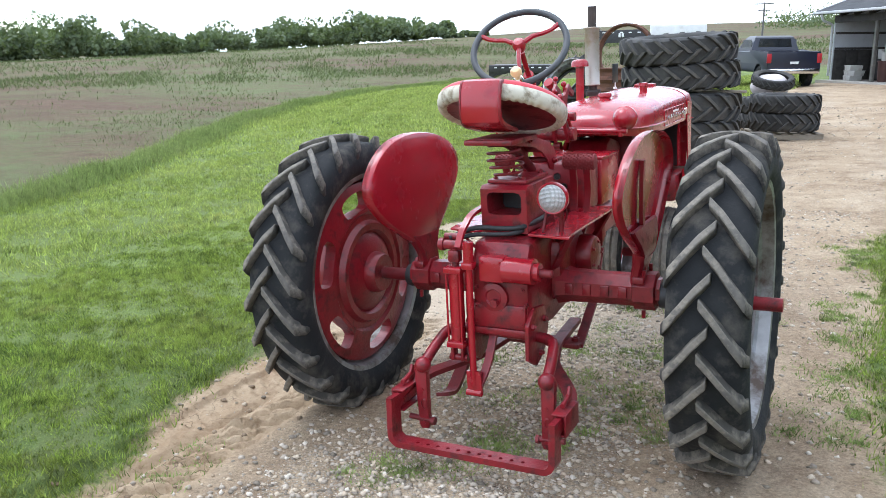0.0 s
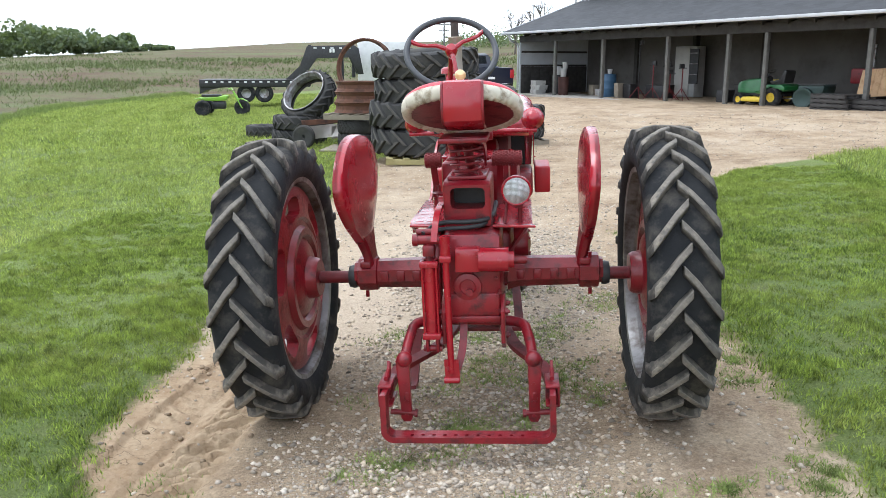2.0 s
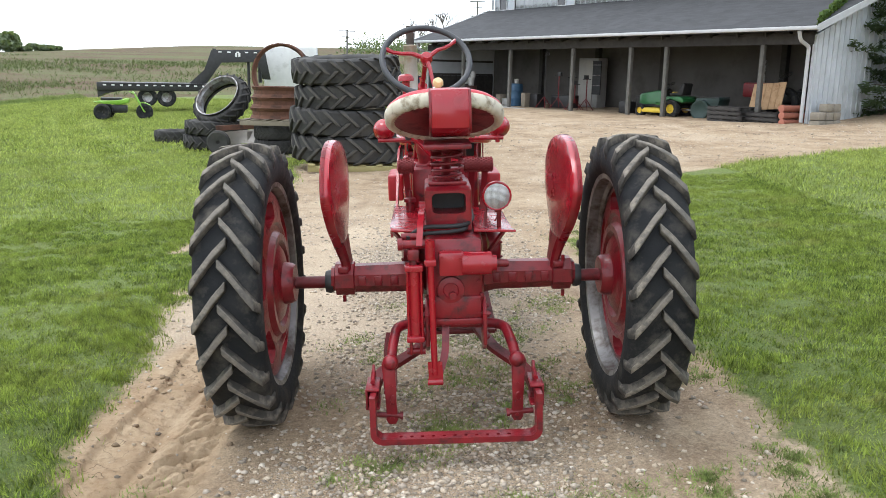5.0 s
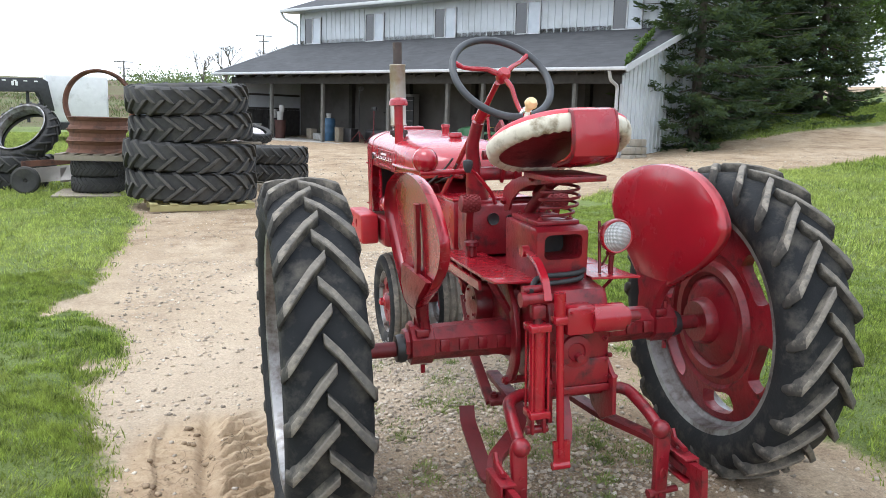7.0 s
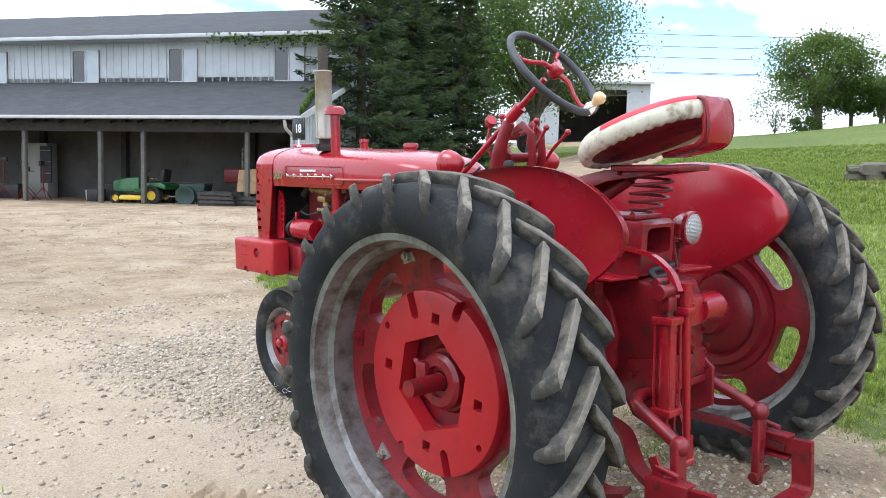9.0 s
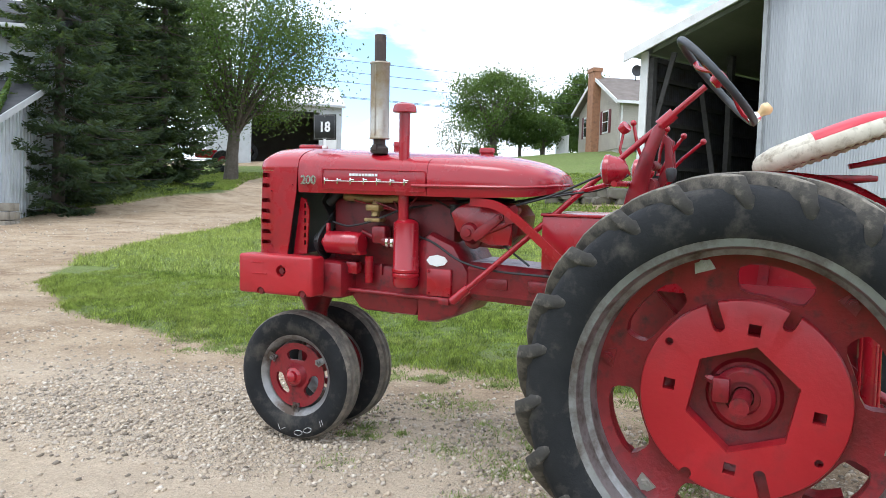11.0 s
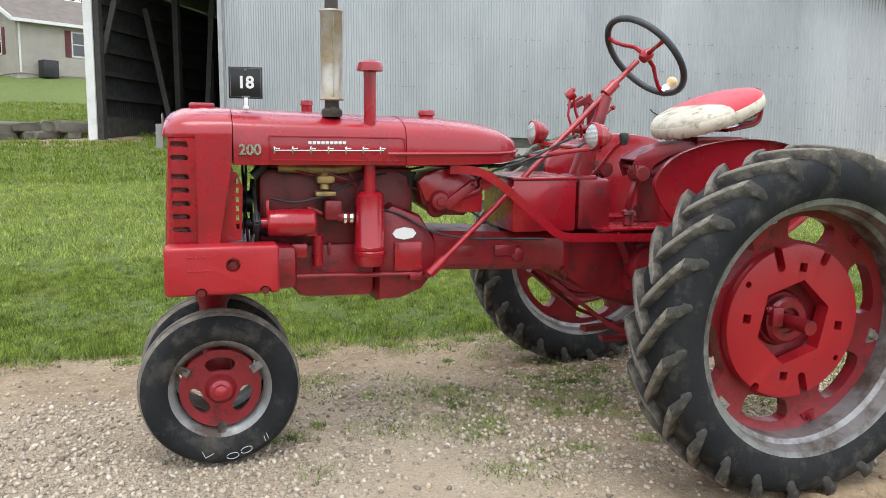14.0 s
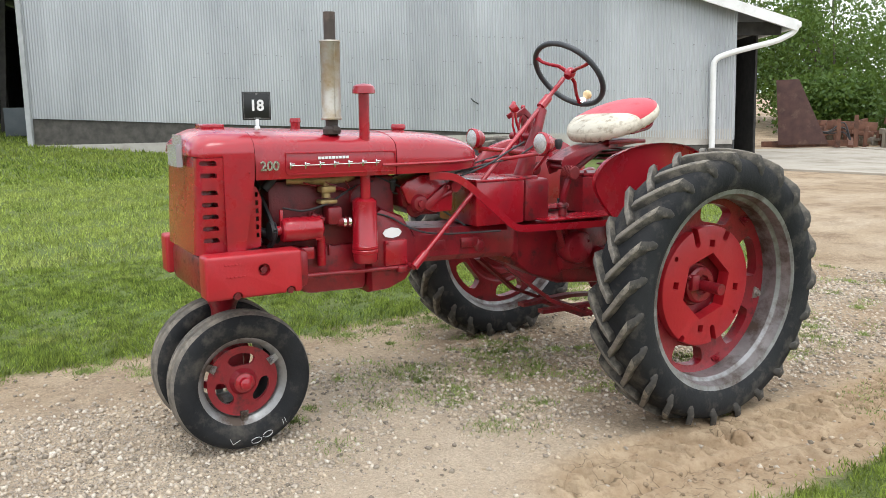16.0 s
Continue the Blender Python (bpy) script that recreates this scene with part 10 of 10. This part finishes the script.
def lawn_patch(name, x0, x1, y0, y1, per_m2, size, wide, seed, label, mat):
    rng = np.random.default_rng(seed)
    x, y = scatter(x0, x1, y0, y1, per_m2, rng)
    d = lawn_depth(x, y)
    clump = 0.8 * wiggle(x, y, 4.0, 41) + 0.7 * wiggle(x, y, 11.0, 42) + 0.6 * wiggle(x, y, 27.0, 43)
    keep = (d + 0.05 * rng.normal(size=len(x)) > 0.0) & (rng.uniform(size=len(x)) < np.clip(0.72 + 0.5 * clump, 0.12, 1))
    keep &= inside(FIELD, x, y) < 0.5
    x, y, d, clump = x[keep], y[keep], d[keep], clump[keep]
    rim = np.exp(-((d - 0.10) / 0.12) ** 2)
    length = size * (0.55 + 0.6 * rng.uniform(size=len(x))) * np.clip(1 + 0.55 * clump, 0.35, 2.2) * (1 + 0.3 * rim)
    # tufts lie over together, and each pass of the mower combs its own way
    pass_ = np.sign(np.sin(inside(FIELD, x, y) * 4.6)) * np.clip((-1.9 - x) / 2.0, 0, 1)
    comb = np.stack([0.55 * wiggle(x, y, 6.0, 44) + 0.35 * wiggle(x, y, 19.0, 46), 0.55 * wiggle(x, y, 6.5, 45) + 0.35 * wiggle(x, y, 21.0, 47) + 0.35 * pass_], 1)
    pts = blades(x, y, np.maximum(length, 0.012), wide * rng.uniform(0.6, 1.4, len(x)), rng, 0.45, comb)
    tagged(new(name, tri_mesh(name, pts, mat)), label, "grass", kind="stuff")


lawn_patch("lawn_grass", -4.6, -1.2, -3.4, 5.2, 11500, 0.038, 0.0072, 1, "short mown green lawn grass beside the gravel drive", GRASS)
lawn_patch("lawn_grass", 1.15, 4.4, -3.2, 8.0, 9500, 0.040, 0.0078, 2, "short mown green lawn grass between drive and sheds", GRASS)
lawn_patch("lawn_grass", -9.0, -1.4, 5.2, 13.0, 2200, 0.065, 0.010, 3, "mown green lawn grass along the weedy field", GRASS_SHEEN)
lawn_patch("lawn_grass", -9.5, -4.6, -4.5, 5.2, 2200, 0.065, 0.010, 4, "mown green lawn grass along the weedy field", GRASS_SHEEN)
lawn_patch("lawn_grass", 4.4, 13.0, -9.0, 13.0, 1300, 0.075, 0.013, 5, "mown green lawn grass before the grey shed", GRASS_SHEEN)
lawn_patch("lawn_grass", 1.1, 4.4, -6.5, -3.2, 1500, 0.06, 0.010, 6, "mown green lawn grass before the grey shed", GRASS)
lawn_patch("lawn_grass", -16.0, -9.0, 2.0, 13.0, 700, 0.08, 0.016, 9, "mown green lawn grass along the weedy field", GRASS_SHEEN)
lawn_patch("lawn_grass", -20.0, -1.0, 13.0, 44.0, 450, 0.10, 0.03, 7, "mown green lawn grass along the weedy field", GRASS_SHEEN)
lawn_patch("lawn_grass", 13.0, 36.0, -4.0, 34.0, 500, 0.10, 0.03, 8, "mown green grass on the rise by the house", GRASS)

# tall grass left standing along the field's edge
rng = np.random.default_rng(21)
ex, ey = [], []
for (x0, y0), (x1, y1) in zip(FIELD[1:8], FIELD[2:9]):
    n = int(math.hypot(x1 - x0, y1 - y0) * 1500)
    t = rng.uniform(size=n)
    o = rng.normal(size=n) * 0.2 - 0.05
    l = math.hypot(x1 - x0, y1 - y0)
    ex.append(x0 + (x1 - x0) * t + o * (y1 - y0) / l)
    ey.append(y0 + (y1 - y0) * t - o * (x1 - x0) / l)
ex, ey = np.concatenate(ex), np.concatenate(ey)
tall = 0.17 + 0.12 * wiggle(ex, ey, 1.3, 51) + 0.05 * rng.normal(size=len(ex))
pts = blades(ex, ey, np.clip(tall, 0.06, 0.6), 0.012 + 0.012 * rng.uniform(size=len(ex)), rng, 0.35)
tagged(new("field_edge_grass", tri_mesh("field_edge_grass", pts, WEED)), "tall uncut grass along the edge of the field", "grass", kind="stuff")

# weeds over the field
wx, wy = [], []
for x0, x1, y0, y1, dens in ((-26, -7, -2, 40, 60), (-60, -26, 0, 60, 18), (-60, 40, 40, 110, 8), (-130, -60, 20, 130, 3)):
    x, y = scatter(x0, x1, y0, y1, dens, rng)
    m = wiggle(x, y, 0.16, 61) + 0.7 * wiggle(x, y, 0.9, 62) + np.clip(np.hypot(x, y) - 40, 0, 60) / 90
    k_ = (inside(FIELD, x, y) > 0.2) & (m + 0.5 * rng.normal(size=len(x)) > 0.7)
    wx.append(x[k_])
    wy.append(y[k_])
wx, wy = np.concatenate(wx), np.concatenate(wy)
far = np.clip(np.hypot(wx, wy) / 40, 0.35, 2.2)
pts = blades(wx, wy, far * rng.uniform(0.12, 0.28, len(wx)), far * 0.045, rng, 0.8)
tagged(new("field_weeds", tri_mesh("field_weeds", pts, FIELD_WEED)), "green weeds scattered over the brown field", "weeds", kind="stuff")


def stones(name, x, y, size, mat, rng, label, category, squash=0.6, sink=0.25, turn=None, long=1.0, blocky=False):
    """Rough little double pyramids, half sunk into the ground."""
    n = len(x)
    c = np.stack([x, y, ground_near(x, y) + size * squash * (0.5 - sink)], 1)
    a = rng.uniform(0, 6.28, n)
    k = 5
    ring_ = []
    for i in range(k):
        r = size * rng.uniform(0.36, 0.66, n)
        t = a + (i + rng.uniform(-0.3, 0.3, n)) * 6.283 / k
        u, v = r * np.cos(t) * long, r * np.sin(t) * 0.8
        if turn is not None:
            u, v = u * np.cos(turn) - v * np.sin(turn), u * np.sin(turn) + v * np.cos(turn)
        ring_.append(c + np.stack([u, v, size * rng.uniform(-0.12, 0.12, n)], 1))
    lift = size * squash * rng.uniform(0.35, 0.6, n)
    if blocky:
        # clods keep a broken flat top
        tops = [c + (r_ - c) * 0.72 + np.stack([np.zeros(n), np.zeros(n), lift * rng.uniform(0.7, 1.15, n)], 1) for r_ in ring_]
    else:
        tops = [c + np.stack([size * rng.uniform(-.25, .25, n), size * rng.uniform(-.25, .25, n), lift], 1)]
    v = np.stack(ring_ + tops + [c - [0, 0, 0.02]], 1)
    m_ = v.shape[1]
    f = []
    for i in range(k):
        j = (i + 1) % k
        f.append((j, i, m_ - 1))
        f += [(i, j, k + j), (i, k + j, k + i)] if blocky else [(i, j, k)]
    if blocky:
        f += [(k, k + i, k + i + 1) for i in range(1, k - 1)]
    f = np.array(f)
    faces = (np.arange(n)[:, None, None] * m_ + f[None]).reshape(-1, 3)
    me = bpy.data.meshes.new(name)
    me.vertices.add(n * m_)
    me.vertices.foreach_set("co", v.astype(np.float32).ravel())
    me.loops.add(faces.size)
    me.loops.foreach_set("vertex_index", faces.ravel())
    me.polygons.add(len(faces))
    me.polygons.foreach_set("loop_start", np.arange(len(faces)) * 3)
    me.update(calc_edges=True)
    me.materials.append(mat)
    tagged(new(name, me), label, category, kind="stuff")


k = Mat("limestone_gravel", 0.9, 0.0, 0.3)
c = k.ramp(k.island(), [(0.0, (0.19, 0.16, 0.125)), (0.2, (0.33, 0.28, 0.22)), (0.5, (0.49, 0.425, 0.345)), (0.8, (0.54, 0.44, 0.32)), (1.0, (0.66, 0.60, 0.51))])
k.color(k.mix(1.0, c, k.ramp(k.noise(90, 4, 0.7), [(0.3, 0.75), (0.7, 1.1)]), "MULTIPLY"))
LIMESTONE = k.m
rng = np.random.default_rng(31)
sx, sy, ss = [], [], []
for x0, x1, y0, y1, dens, s0, s1 in ((-2.0, 1.35, -4.0, 5.5, 3400, 0.006, 0.036), (-2.4, 7.0, 5.5, 12.0, 230, 0.012, 0.038), (-1.5, 16.0, 12.0, 19.0, 90, 0.025, 0.055)):
    x, y = scatter(x0, x1, y0, y1, dens, rng)
    k_ = (lawn_depth(x, y) < -0.02) & (rng.uniform(size=len(x)) < gravel_share(x, y))
    x, y = x[k_], y[k_]
    sx.append(x)
    sy.append(y)
    ss.append(s0 + (s1 - s0) * rng.uniform(size=len(x)) ** 2.8)
stones("gravel", np.concatenate(sx), np.concatenate(sy), np.concatenate(ss), LIMESTONE, rng, "loose grey and tan limestone gravel on the drive", "gravel")

# clods thrown up by tyres in the soft track
k = Mat("dried_mud", 0.95, 0.0, 0.2)
c = k.mix(k.island(), (0.22, 0.16, 0.105), (0.38, 0.29, 0.195))
k.color(k.mix(1.0, c, k.ramp(k.noise(60, 5, 0.7), [(0.3, 0.7), (0.7, 1.1)]), "MULTIPLY")).bump(k.noise(120, 4, 0.7), 0.4, 0.004)
MUD = k.m
x, y = scatter(-1.75, -0.85, -4.2, 1.2, 900, rng)
rd = rut_depth(x, y)
k_ = rng.uniform(size=len(x)) < rd * np.clip(0.25 + 0.5 * wiggle(x, y, 3, 81), 0.04, 1)
x, y = x[k_], y[k_]
stones("mud_clods", x, y, 0.008 + 0.035 * rng.uniform(size=len(x)) ** 3.0, MUD, rng, "dried clods of churned tan mud in the wheel track", "mud", 0.6, 0.3, blocky=True)
# tufts of grass in the gravel
tx, ty = scatter(-1.3, 1.4, -4.2, 4.5, 120, rng)
d = lawn_depth(tx, ty)
share = 0.9 * np.exp(-((tx - 0.2) / 0.7) ** 2) * (np.exp(-((ty + 0.9) / 1.3) ** 2) + 0.16 * (ty < 2.6)) + 1.2 * np.exp(-(d / 0.22) ** 2)
k_ = (d < 0) & (rng.uniform(size=len(tx)) < share * 0.8) & (wiggle(tx, ty, 2.6, 91) > -0.25)
tx, ty = tx[k_], ty[k_]
bx, by, bl = [], [], []
for x, y in zip(tx, ty):
    n = int(rng.integers(60, 220))
    s = rng.uniform(0.02, 0.075)
    bx.append(x + rng.normal(size=n) * s)
    by.append(y + rng.normal(size=n) * s)
    bl.append(rng.uniform(0.012, 0.038, n))
bx, by, bl = np.concatenate(bx), np.concatenate(by), np.concatenate(bl)
tagged(new("grass_tufts", tri_mesh("grass_tufts", blades(bx, by, bl, np.full(len(bx), 0.007), rng, 0.9), WEED)), "small tufts of grass growing through the gravel", "grass", kind="stuff")
